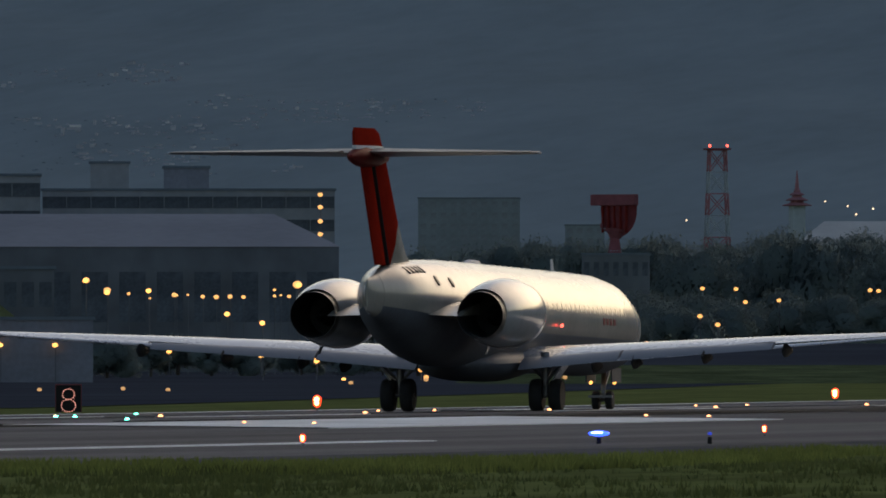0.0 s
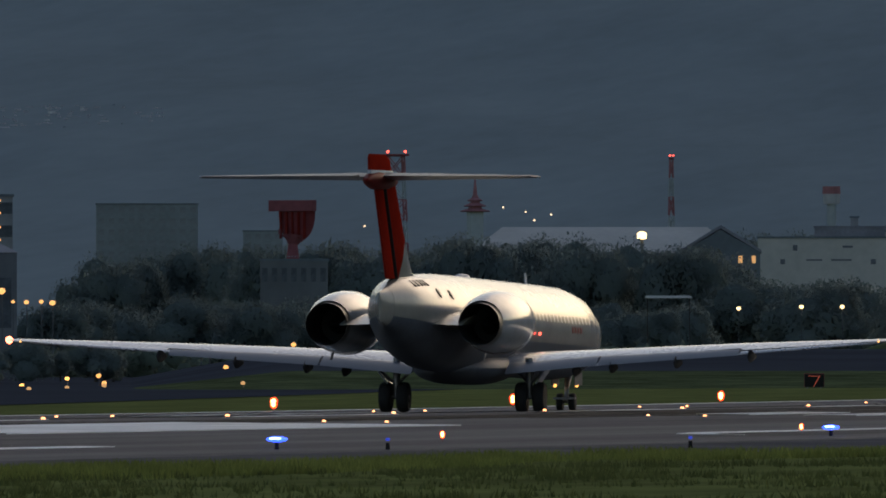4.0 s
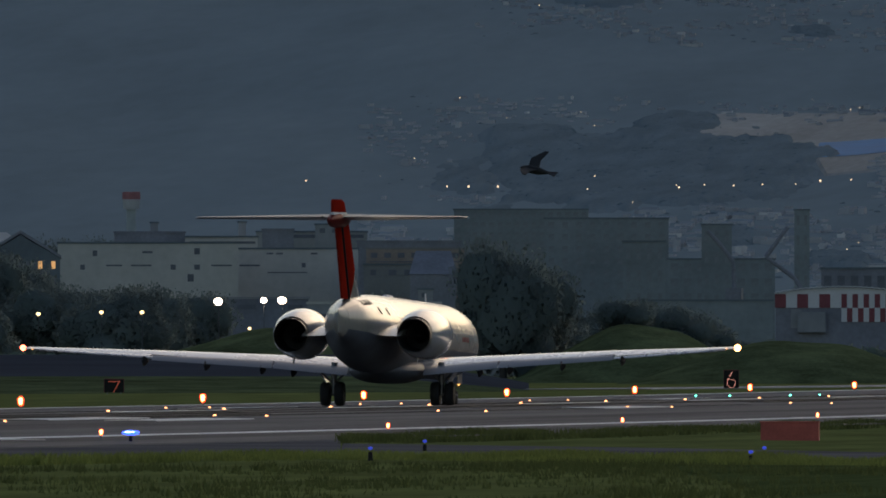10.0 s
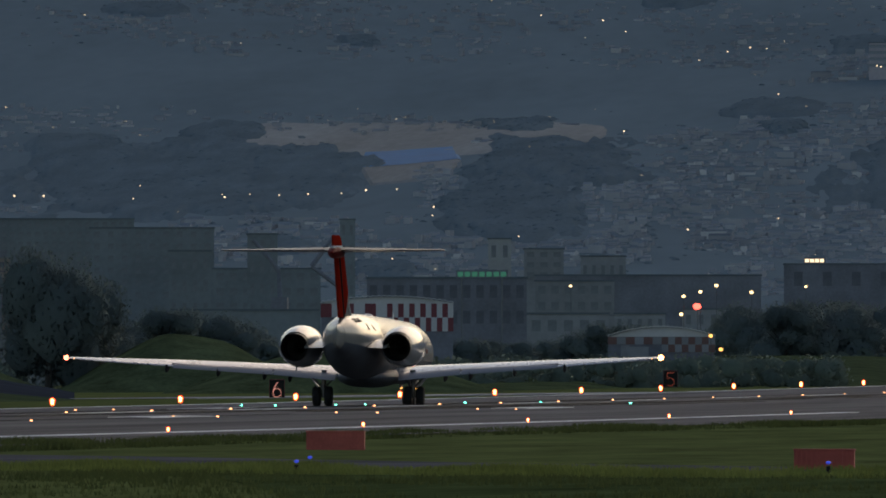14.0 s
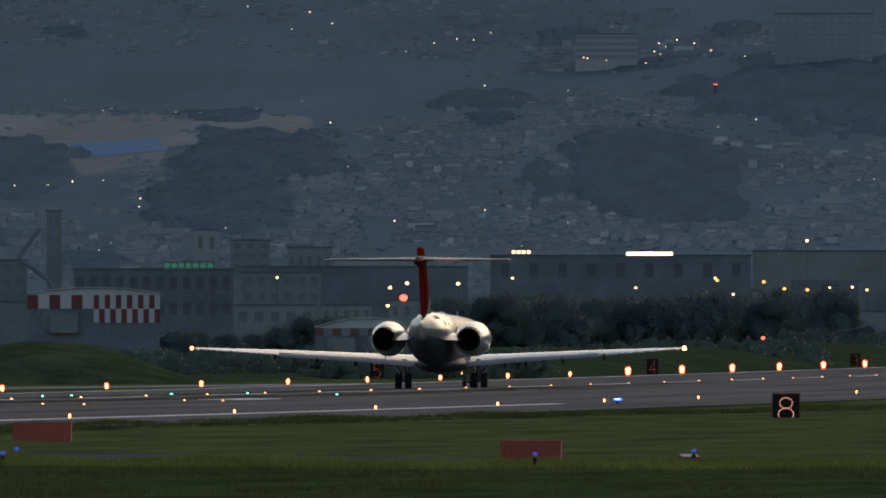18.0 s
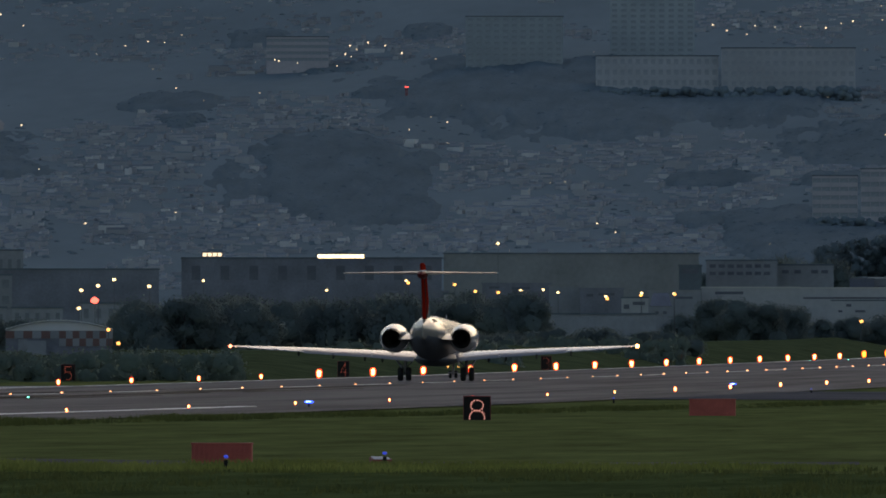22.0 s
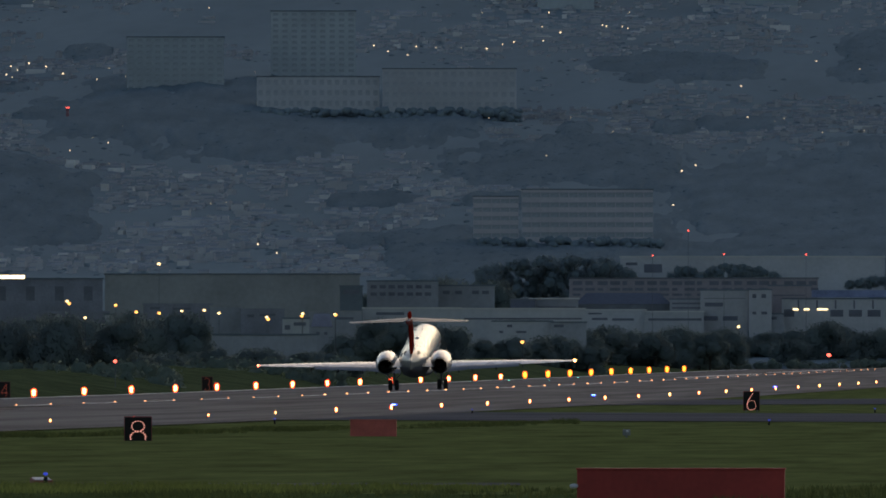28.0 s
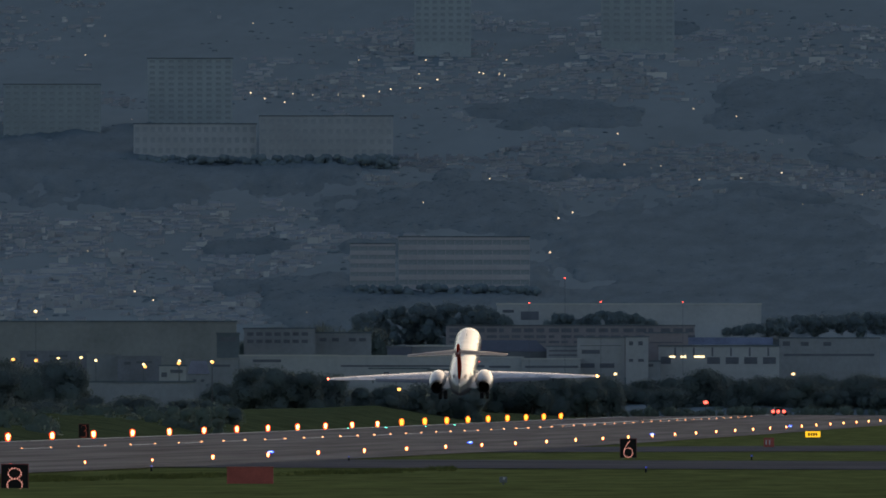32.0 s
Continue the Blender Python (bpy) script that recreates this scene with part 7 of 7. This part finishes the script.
# glowing strips: lit windows of a far hall, a green-lit ledge
for x, y, z, w, m, lab in ((-261.6, 2978.5, 14.76, 8.0, G_LEDGE, "long bright row of lit windows on a far hall"), (-282.5, 2966.6, 15.00, 3.4, G_TOWN, "short lit sign on a far hall"), (-237.6, 2076.5, 9.43, 6.0, G_PALEGREEN, "row of green lamps along a roof edge")):
    t = thing("lit_strip", lab, "lamp strip", at=pose(x, y, z, 0, 0, facing(x, y)))
    part("housing", boxes((-w / 2 - 0.1, 0, -0.5, w / 2 + 0.1, 0.3, 0.5)), DARKWALL, t)
    if m is G_PALEGREEN:
        for sx in (-0.4, 0.4):
            part("post", tubes(((sx * w, 0.15, ground_z(x, y) - z - 0.2), (sx * w, 0.15, -0.45), 0.09)), POLE, t)
    n = int(w / 0.8)
    pane_ = done("lit_pane", boxes((-0.33, -0.06, -0.28, 0.33, 0.02, 0.3)), m)
    for k in range(n):
        part("lit_pane", pane_, None, t, at=pose(-w / 2 + (k + 0.5) * w / n, 0, 0))

# a parked service car with red lamps, a yellow sign, a small orange board, a lamp housing
x, y = -111.8, 3090.5
t = thing("service_car", "dark parked service car with a row of red lamps", "car", at=pose(x, y, ground_z(x, y), 0, 0, facing(x, y) + 4))
part("body", loft([[(-1.7, sy, 0.35), (1.7, sy, 0.35), (1.7, sy, 0.85), (0.9, sy, 1.0), (0.5, sy, 1.5), (-0.9, sy, 1.5), (-1.3, sy, 1.0), (-1.7, sy, 0.9)] for sy in (-0.75, 0.75)]), POLE, t)
part("window", boxes((-0.8, -0.77, 1.02, 0.45, -0.74, 1.42)), GLASS, t)
for sx in (-1.0, 1.0):
    for sy in (-0.72, 0.72):
        part("wheel", tubes(((sx, sy - 0.1, 0.32), (sx, sy + 0.1, 0.32), 0.32), n=14), RUBBER, t)
for sx in (-1.25, -0.3, 0.7):
    part("red_lamp", ball(bmesh.new(), (sx, -0.86, 0.78), 0.28), G_RED, t)


def small_sign(name, label, x, y, w, h, board, marks, glyph):
    t = thing(name, label, "sign", at=pose(x, y, ground_z(x, y), 0, 0, facing(x, y)))
    part("board", boxes((-w / 2, 0, 0.25, w / 2, 0.15, 0.25 + h), bevel=0.02), board, t)
    for sx in (-w * 0.35, w * 0.35):
        part("leg", tubes(((sx, 0.08, -0.2), (sx, 0.08, 0.3), 0.04)), POLE, t)
    for k in range(marks):
        part("dark_bar" if glyph is BLACK else "pale_bar", boxes((-w * 0.32 + k * w * 0.66 / marks, -0.012, 0.25 + h * 0.25, -w * 0.32 + k * w * 0.66 / marks + w * 0.12, 0.01, 0.25 + h * 0.75)), glyph, t)


small_sign("guidance_sign", "glowing yellow taxiway guidance sign with dark bars", -63.7, 1858.4, 1.6, 0.62, G_YSIGN, 4, BLACK)
small_sign("guidance_sign", "small orange-red board with pale bars", -56.2, 1527.5, 0.9, 0.8, ORANGE, 2, OFFWHITE)
x, y = -42.8, 823.4
t = thing("lamp_housing", "small grey lamp housing on the grass", "airfield lamp", at=pose(x, y, ground_z(x, y), 0, 0, facing(x, y)))
part("case", boxes((-0.18, 0, 0.1, 0.18, 0.4, 0.38), bevel=0.02), POLE, t)
part("leg", tubes(((0, 0.2, -0.2), (0, 0.2, 0.12), 0.05)), POLE, t)
part("lens", ball(bmesh.new(), (0.04, -0.02, 0.3), 0.06), OFFWHITE, t)
x, y = -36.8, 430.4
t = thing("ground_marker", "low red marker box with a white top", "marker", at=pose(x, y, ground_z(x, y), 0, 0, facing(x, y) * 0.5 + 14))
part("case", loft([[(-0.26, -0.2, -0.05), (0.26, -0.2, -0.05), (0.26, 0.3, -0.05), (-0.26, 0.3, -0.05)], [(-0.24, -0.18, 0.13), (0.24, -0.18, 0.13), (0.24, 0.28, 0.19), (-0.24, 0.28, 0.19)]]), DRUM, t)
part("top", loft([[(-0.2, -0.16, 0.135), (0.2, -0.16, 0.135), (0.2, 0.26, 0.19), (-0.2, 0.26, 0.19)], [(-0.2, -0.16, 0.15), (0.2, -0.16, 0.15), (0.2, 0.26, 0.205), (-0.2, 0.26, 0.205)]]), OFFWHITE, t)

# grassy mounds beyond the far verge
def mound(name, az0, az1, d, top):
    x, y = spot((az0 + az1) / 2, d)
    w = abs(az0 - az1) * math.pi / 180 * d / 2
    g = ground_z(x, y)
    n, m = 28, 12
    verts, faces = [], []
    for j in range(m + 1):
        for i in range(n + 1):
            u, v = i / n * 2 - 1, j / m * 2 - 1
            k = max(0, 1 - u * u) ** 1.5 * max(0, 1 - v * v) ** 1.2
            verts.append((u * w, v * 25, (top - g) * k * (1 + 0.12 * noise.noise((u * 3, v * 3, az0))) - 0.05))
    for j in range(m):
        for i in range(n):
            a = j * (n + 1) + i
            faces.append((a, a + 1, a + n + 2, a + n + 1))
    me = mesh(name, verts, faces, True)
    me.materials.append(MOUND)
    ob = tagged(new(name, me), "rounded grassy mound beyond the runway", "mound", kind="structure")
    ob.matrix_basis = pose(x, y, g, 0, 0, facing(x, y))


mound("grass_mound", 7.942, 7.055, 1500, 2.2)
mound("grass_mound", 7.573, 6.427, 1450, 0.9)
mound("grass_mound", 9.36, 7.86, 1480, 1.7)
mound("grass_mound", 13.413, 12.655, 1280, 3.6)

# the apron rises away from the runway
verts, faces, n = [], [], 80
rise_ = ((1216, None), (1262, -1.66), (1320, -1.0), (1440, -0.36), (1500, -0.5), (1530, -3.2))
for i in range(n + 1):
    az = 11.45 - (11.45 - 7.86) * i / n
    ends = min(1, 7 * i / n, 7 * (1 - i / n))
    for d, z in rise_:
        x, y = spot(az, d)
        g = ground_z(x, y)
        verts.append((x, y, g - 0.03 if z is None else g + (z - g) * ends + 0.02))
for i in range(n):
    for j in range(len(rise_) - 1):
        a = i * len(rise_) + j
        faces.append((a, a + len(rise_), a + len(rise_) + 1, a + 1))
me = mesh("sloping_apron", verts, faces, True)
me.materials.append(DARKAPRON)
me.materials.append(MOUND)
me.polygons.foreach_set("material_index", [1 if k % (len(rise_) - 1) == 0 else 0 for k in range(len(faces))])
tagged(new("sloping_apron", me), "dark asphalt apron rising towards the buildings", "apron", kind="structure")

# a low grass bank all along the far side of the runway
verts, faces, n = [], [], 160
bank = ((0, -0.05), (40, 0.5), (110, 1.5), (190, 2.25), (260, 2.5), (330, 2.3), (420, 0.6), (470, -0.3))
for i in range(n + 1):
    az = 6.75 - (6.75 - 2.72) * i / n
    start = 142.4 / math.sin(radians(az)) + 45 + 160 * min(1, max(0, (az - 5.3) / 0.4))
    ends = min(1, 6 * i / n, 6 * (1 - i / n))
    for out_, up in bank:
        x, y = spot(az, start + out_)
        verts.append((x, y, ground_z(x, y) + (up * (1 + 0.15 * noise.noise((az * 4, out_ * 0.01, 3.0))) * ends if up > 0 else up)))
for i in range(n):
    for j in range(len(bank) - 1):
        a = i * len(bank) + j
        faces.append((a, a + len(bank), a + len(bank) + 1, a + 1))
me = mesh("grass_bank", verts, faces, True)
me.materials.append(MOUND)
tagged(new("grass_bank", me), "low dull grass bank beyond the runway", "bank", kind="structure")

# hedges and rough growth along the perimeter
for k, (a0, a1, d, top, cnt) in enumerate(((11.824, 9.421, 1560, 1.6, 500), (9.513, 8.035, 1620, 1.2, 320), (6.685, 5.355, 1600, 1.6, 330), (5.540, 4.45, 1950, 2.2, 300), (4.50, 3.90, 2160, 2.2, 200), (5.724, 3.876, 2250, 1.0, 500), (3.969, 3.060, 2770, 2.2, 420), (3.137, 1.566, 3215, 0.6, 600), (7.185, 6.575, 1675, 1.6, 170), (6.150, 5.724, 1725, 1.3, 120))):
    rng = np.random.default_rng(300 + k)
    pts = []
    for _ in range(cnt):
        x, y = spot(a0 + (a1 - a0) * rng.random(), d + rng.uniform(-40, 40))
        pts.append((x, y, ground_z(x, y) + rng.uniform(-0.5, top)))
    clumps("hedge", "dark ragged hedge and scrub along the perimeter", pts, 1.2, HEDGE, "hedge", 0.9, 100, 0.12)

strip("taxiway_line", [(-118.5, 2419.6), (-118.6, 2667.4)], 1.2, 0.085, PAINT, "pale painted line of a far taxiway")
strip("taxiway_line", [(-120.9, 2760.4), (-120.1, 3032.1)], 1.2, 0.085, PAINT, "pale painted line of a far taxiway")
strip("taxiway_line", [(-117.7, 3125.8), (-109.9, 3284.2)], 1.2, 0.085, PAINT, "pale painted line of a far taxiway")

# pale perimeter road or low wall line beyond the verge
strip("perimeter_road", [spot(7.757, 1270), spot(6.833, 1330), spot(5.909, 1400)], 14, 0.05, CONCRETE, "pale strip of perimeter road beyond the grass", "road")
strip("perimeter_road", [spot(6.926, 1180), spot(6.057, 1220)], 5, 0.05, CONCRETE, "pale strip of perimeter road beyond the grass", "road")


# ---- grass: blades and tufts near the pavement ----
def tufts(name, label, spots, blade, seed, category="grass", material=BLADES):
    """Upright blades in small bunches; spots: x, y, height factor."""
    rng = np.random.default_rng(seed)
    verts, faces = [], []
    for x, y, hf in spots:
        for _ in range(7):
            bx, by = x + rng.normal() * 0.10, y + rng.normal() * 0.10
            g = ground_z(bx, by)
            h = blade * hf * rng.uniform(0.5, 1.3)
            a, lean = rng.uniform(0, 6.3), rng.normal(size=2) * h * 0.35
            w = 0.020 + 0.05 * h
            o = len(verts)
            verts += [(bx - math.cos(a) * w, by - math.sin(a) * w, g - 0.02), (bx + math.cos(a) * w, by + math.sin(a) * w, g - 0.02), (bx + lean[0], by + lean[1], g + h)]
            faces.append((o, o + 1, o + 2))
    me = mesh(name, verts, faces)
    me.materials.append(material)
    return tagged(new(name, me), label, category, kind="stuff")


def verge(line, depth, count, seed, hmin, hmax, lumps):
    """Bunches of grass along a border line, denser and taller in lumps."""
    rng = np.random.default_rng(seed)
    out = []
    for _ in range(count):
        k = rng.uniform(0, len(line) - 1.001)
        i = int(k)
        p = Vector(line[i]).lerp(Vector(line[i + 1]), k - i)
        d = depth * rng.random() ** 1.6
        away = p.normalized() * -d
        x, y = p.x + away.x, p.y + away.y
        f = noise.noise((x * 0.22, y * 0.05, seed)) + lumps
        if rng.random() < 0.35 + f:
            out.append((x, y, hmin + (hmax - hmin) * max(0, min(1, 0.5 + f))))
    return out


tufts("verge_grass", "ragged green grass along the taxiway edge", verge([(-74.2, 292.7), (-74.3, 309.7), (-73.9, 321.6), (-70.6, 327.0), (-67.6, 333.7), (-68.0, 362.7), (-68.7, 383.4), (-68.1, 407.3), (-65.9, 426.9), (-64.7, 434.2)], 22, 9000, 3, 0.5, 1.7, 0.1), 0.16, 8)
tufts("verge_grass", "ragged green grass along the taxiway edge", verge([(-64.7, 434.2), (-56.9, 427.7), (-47.6, 412.3), (-38.7, 412.7), (-31.1, 419.3), (-25.1, 432.8)], 22, 8000, 4, 0.5, 1.5, 0.1), 0.15, 9)
tufts("verge_grass", "ragged green grass between taxiway and runway", verge([(-78.4, 526.2), (-77.4, 582.4), (-78.1, 676.0), (-74.2, 791.5), (-66.9, 900.5), (-58.1, 1060.9)], 45, 12000, 5, 0.5, 1.6, 0.1), 0.15, 10, material=ROUGHBLADES)
tufts("field_grass", "tufted grass of the airfield", verge([(-72.6, 286.4), (-64.7, 319.5), (-61.5, 398.8), (-45.1, 389.9), (-29.6, 398.9), (-12.8, 442.8)], 150, 14000, 6, 0.4, 1.3, 0.0), 0.14, 12, material=ROUGHBLADES)

# the gear legs stretch as the wings take the weight
STRETCH = [(0.0, 0.0), (12.0, 0.0), (16.0, 0.05), (20.0, 0.12), (25.0, 0.22), (27.0, 0.32), (28.0, 0.45), (29.0, 0.55), (32.0, 0.55)]

# a bird crosses close by: it leaves the grass, climbs over the field and is gone
def bird_at(u, v, d):
    return pose(-d * math.sin(u), d * math.cos(u), 1.77 + d * v, 12, -25, 70)


bird = thing("bird", "small dark bird flying up across the field", "bird")
part("body", loft([[(r * math.cos(t), y, r * math.sin(t)) for t in [2 * math.pi * i / 10 for i in range(10)]] for y, r in ((0.15, 0.004), (0.12, 0.022), (0.07, 0.035), (-0.02, 0.034), (-0.09, 0.018), (-0.12, 0.008))]), PLUMAGE, bird, smooth=True)
part("tail", loft([[(-0.012, -0.10, 0), (0.012, -0.10, 0), (0.012, -0.10, 0.006), (-0.012, -0.10, 0.006)], [(-0.045, -0.19, 0), (0.045, -0.19, 0), (0.045, -0.19, 0.004), (-0.045, -0.19, 0.004)]]), PLUMAGE, bird)
FLAPS = []
for side in (1, -1):
    wg = part("bird_wing", loft([[(side * sx, yf, 0), (side * sx, yf - c, 0), (side * sx, yf - c, 0.006), (side * sx, yf, 0.01)] for sx, yf, c in ((0.02, 0.08, 0.10), (0.12, 0.10, 0.09), (0.24, 0.02, 0.03))]), PLUMAGE, bird)
    FLAPS.append((wg, [(0.0, pose(0, 0, 0.01)), (9.3, pose(0, 0, 0.01))] + [(9.4 + 0.05 * k, pose(0, 0, 0.01, 0, -side * (10 + 32 * math.sin(k * 1.3)), 0)) for k in range(40)] + [(11.6, pose(0, 0, 0.01)), (32.0, pose(0, 0, 0.01))]))
BIRD = [(t, bird_at(u, v, d)) for t, u, v, d in (
    (0, 0.10761, -0.01658, 150),
    (9.4, 0.10761, -0.01658, 150),
    (9.7, 0.11761, -0.00706, 150),
    (9.8, 0.12398, -0.00188, 150),
    (9.9, 0.12997, 0.00378, 150),
    (10, 0.13676, 0.00905, 150),
    (10.1, 0.14406, 0.01343, 150),
    (10.2, 0.15145, 0.01658, 150),
    (10.4, 0.16625, 0.02225, 150),
    (10.8, 0.19583, 0.03360, 150),
    (11.5, 0.24760, 0.05345, 150),
    (13, 0.35854, 0.09599, 150),
    (32, 1.55854, 0.19599, 150),
)]
MOVERS = [
    (bird, BIRD),
    *FLAPS,
    *[(g, [(t, pose(0, 0, -s)) for t, s in STRETCH]) for g in GEARS],
    (radar, [(0.5 * k, pose(RX, RY_, RZ, 0, 0, facing(RX, RY_) + 45 * (k - 1))) for k in range(65)]),
    (beacon, [(0.5 * k, pose(BX, BY, BZ, 0, 0, facing(BX, BY) + 45 * (k - 4))) for k in range(65)]),
]



# ---- what moves ----
# seconds, how far along, height over the ground, nose up, left wing down, nose to the left
ROLL = [
    (0, 575.99, 0.00, 0.00, 0.00, 0.00),
    (0.5, 582.16, 0.00, 0.00, 0.00, 0.06),
    (1, 588.26, 0.00, 0.00, 0.00, 0.12),
    (1.5, 594.61, 0.00, 0.00, 0.00, 0.19),
    (2, 601.54, 0.00, 0.00, 0.00, 0.25),
    (2.5, 608.24, 0.00, 0.00, 0.00, 0.31),
    (3, 616.55, 0.00, 0.00, 0.00, 0.38),
    (3.5, 624.87, 0.00, 0.00, 0.00, 0.44),
    (5.5, 665.40, 0.00, 0.00, 0.00, 0.69),
    (6, 675.76, 0.00, 0.00, 0.00, 0.75),
    (6.5, 688.04, 0.00, 0.00, 0.00, 0.78),
    (7, 700.83, 0.00, 0.00, 0.00, 0.81),
    (7.5, 714.22, 0.00, 0.00, 0.00, 0.85),
    (8, 728.37, 0.00, 0.00, 0.00, 0.88),
    (8.5, 742.94, 0.00, 0.00, 0.00, 0.91),
    (9, 759.00, 0.00, 0.00, 0.00, 0.94),
    (9.5, 775.31, 0.00, 0.00, 0.00, 0.97),
    (10, 793.08, 0.00, 0.00, 0.00, 1.01),
    (10.5, 811.95, 0.00, 0.00, 0.00, 1.04),
    (11, 831.62, 0.00, 0.00, 0.00, 1.07),
    (11.5, 851.99, 0.00, 0.00, 0.00, 1.10),
    (12, 873.09, 0.00, 0.00, 0.00, 1.14),
    (12.5, 894.07, 0.00, 0.00, 0.00, 1.17),
    (13, 915.58, 0.00, 0.00, 0.00, 1.20),
    (13.5, 937.24, 0.00, 0.00, 0.00, 1.20),
    (14, 958.77, 0.00, 0.00, 0.00, 1.20),
    (14.5, 980.96, 0.00, 0.00, 0.00, 1.20),
    (16.5, 1080.47, 0.03, 0.00, 0.00, 1.20),
    (17, 1107.22, 0.00, 0.00, 0.00, 1.20),
    (17.5, 1134.94, 0.00, 0.00, 0.00, 1.20),
    (18, 1162.08, 0.00, 0.00, 0.00, 1.20),
    (18.5, 1189.91, 0.03, 0.00, 0.00, 1.20),
    (19, 1217.55, 0.06, 0.00, 0.00, 1.20),
    (19.5, 1245.91, 0.08, 0.00, 0.00, 1.20),
    (20, 1276.12, 0.10, 0.00, 0.00, 1.20),
    (20.5, 1307.03, 0.13, 0.00, 0.00, 1.20),
    (21, 1339.87, 0.16, 0.00, 0.00, 1.20),
    (21.5, 1374.11, 0.17, 0.00, 0.00, 1.20),
    (22, 1408.66, 0.20, 0.00, 0.00, 1.20),
    (22.5, 1442.96, 0.25, 0.00, 0.00, 1.20),
    (23, 1475.85, 0.27, 0.00, 0.00, 1.20),
    (23.5, 1506.54, 0.27, 0.00, 0.00, 1.20),
    (24, 1538.49, 0.27, 0.00, 0.00, 1.20),
    (24.5, 1568.93, 0.29, 0.00, 0.00, 1.20),
    (25, 1601.00, 0.29, 0.00, 0.00, 1.20),
    (25.5, 1634.57, 0.32, 0.00, 0.00, 1.20),
    (27.5, 1778.26, 0.36, 4.20, 0.40, 1.20),
    (28, 1814.90, 0.47, 5.40, 0.90, 1.20),
    (28.5, 1850.58, 0.56, 6.40, 1.20, 1.20),
    (29, 1888.61, 0.64, 7.20, 0.70, 1.20),
    (29.5, 1928.53, 0.75, 8.00, 0.50, 1.20),
    (30, 1969.21, 0.99, 8.70, 0.90, 1.20),
    (30.5, 2012.15, 1.46, 9.25, 1.30, 1.20),
    (31, 2054.09, 2.08, 9.80, 1.40, 1.20),
    (31.5, 2096.20, 3.18, 10.15, 1.20, 1.20),
    (32, 2138.49, 4.36, 10.50, 0.60, 1.20),
]


def motions():
    rows, wheel_rows = [], []
    for t, y, up, nose, bank, yaw in ROLL:
        x = -116.0
        g = ground_z(x, y) + 0.05
        tilt = math.degrees((ground_z(x, y + 20) - ground_z(x, y)) / 20)
        rows.append((t, pose(x, y, g + up, nose + (tilt if up < 0.3 else 0), -bank, yaw)))
    walk(plane, rows)
    for ob, rr in MOVERS:
        walk(ob, rr)


motions()
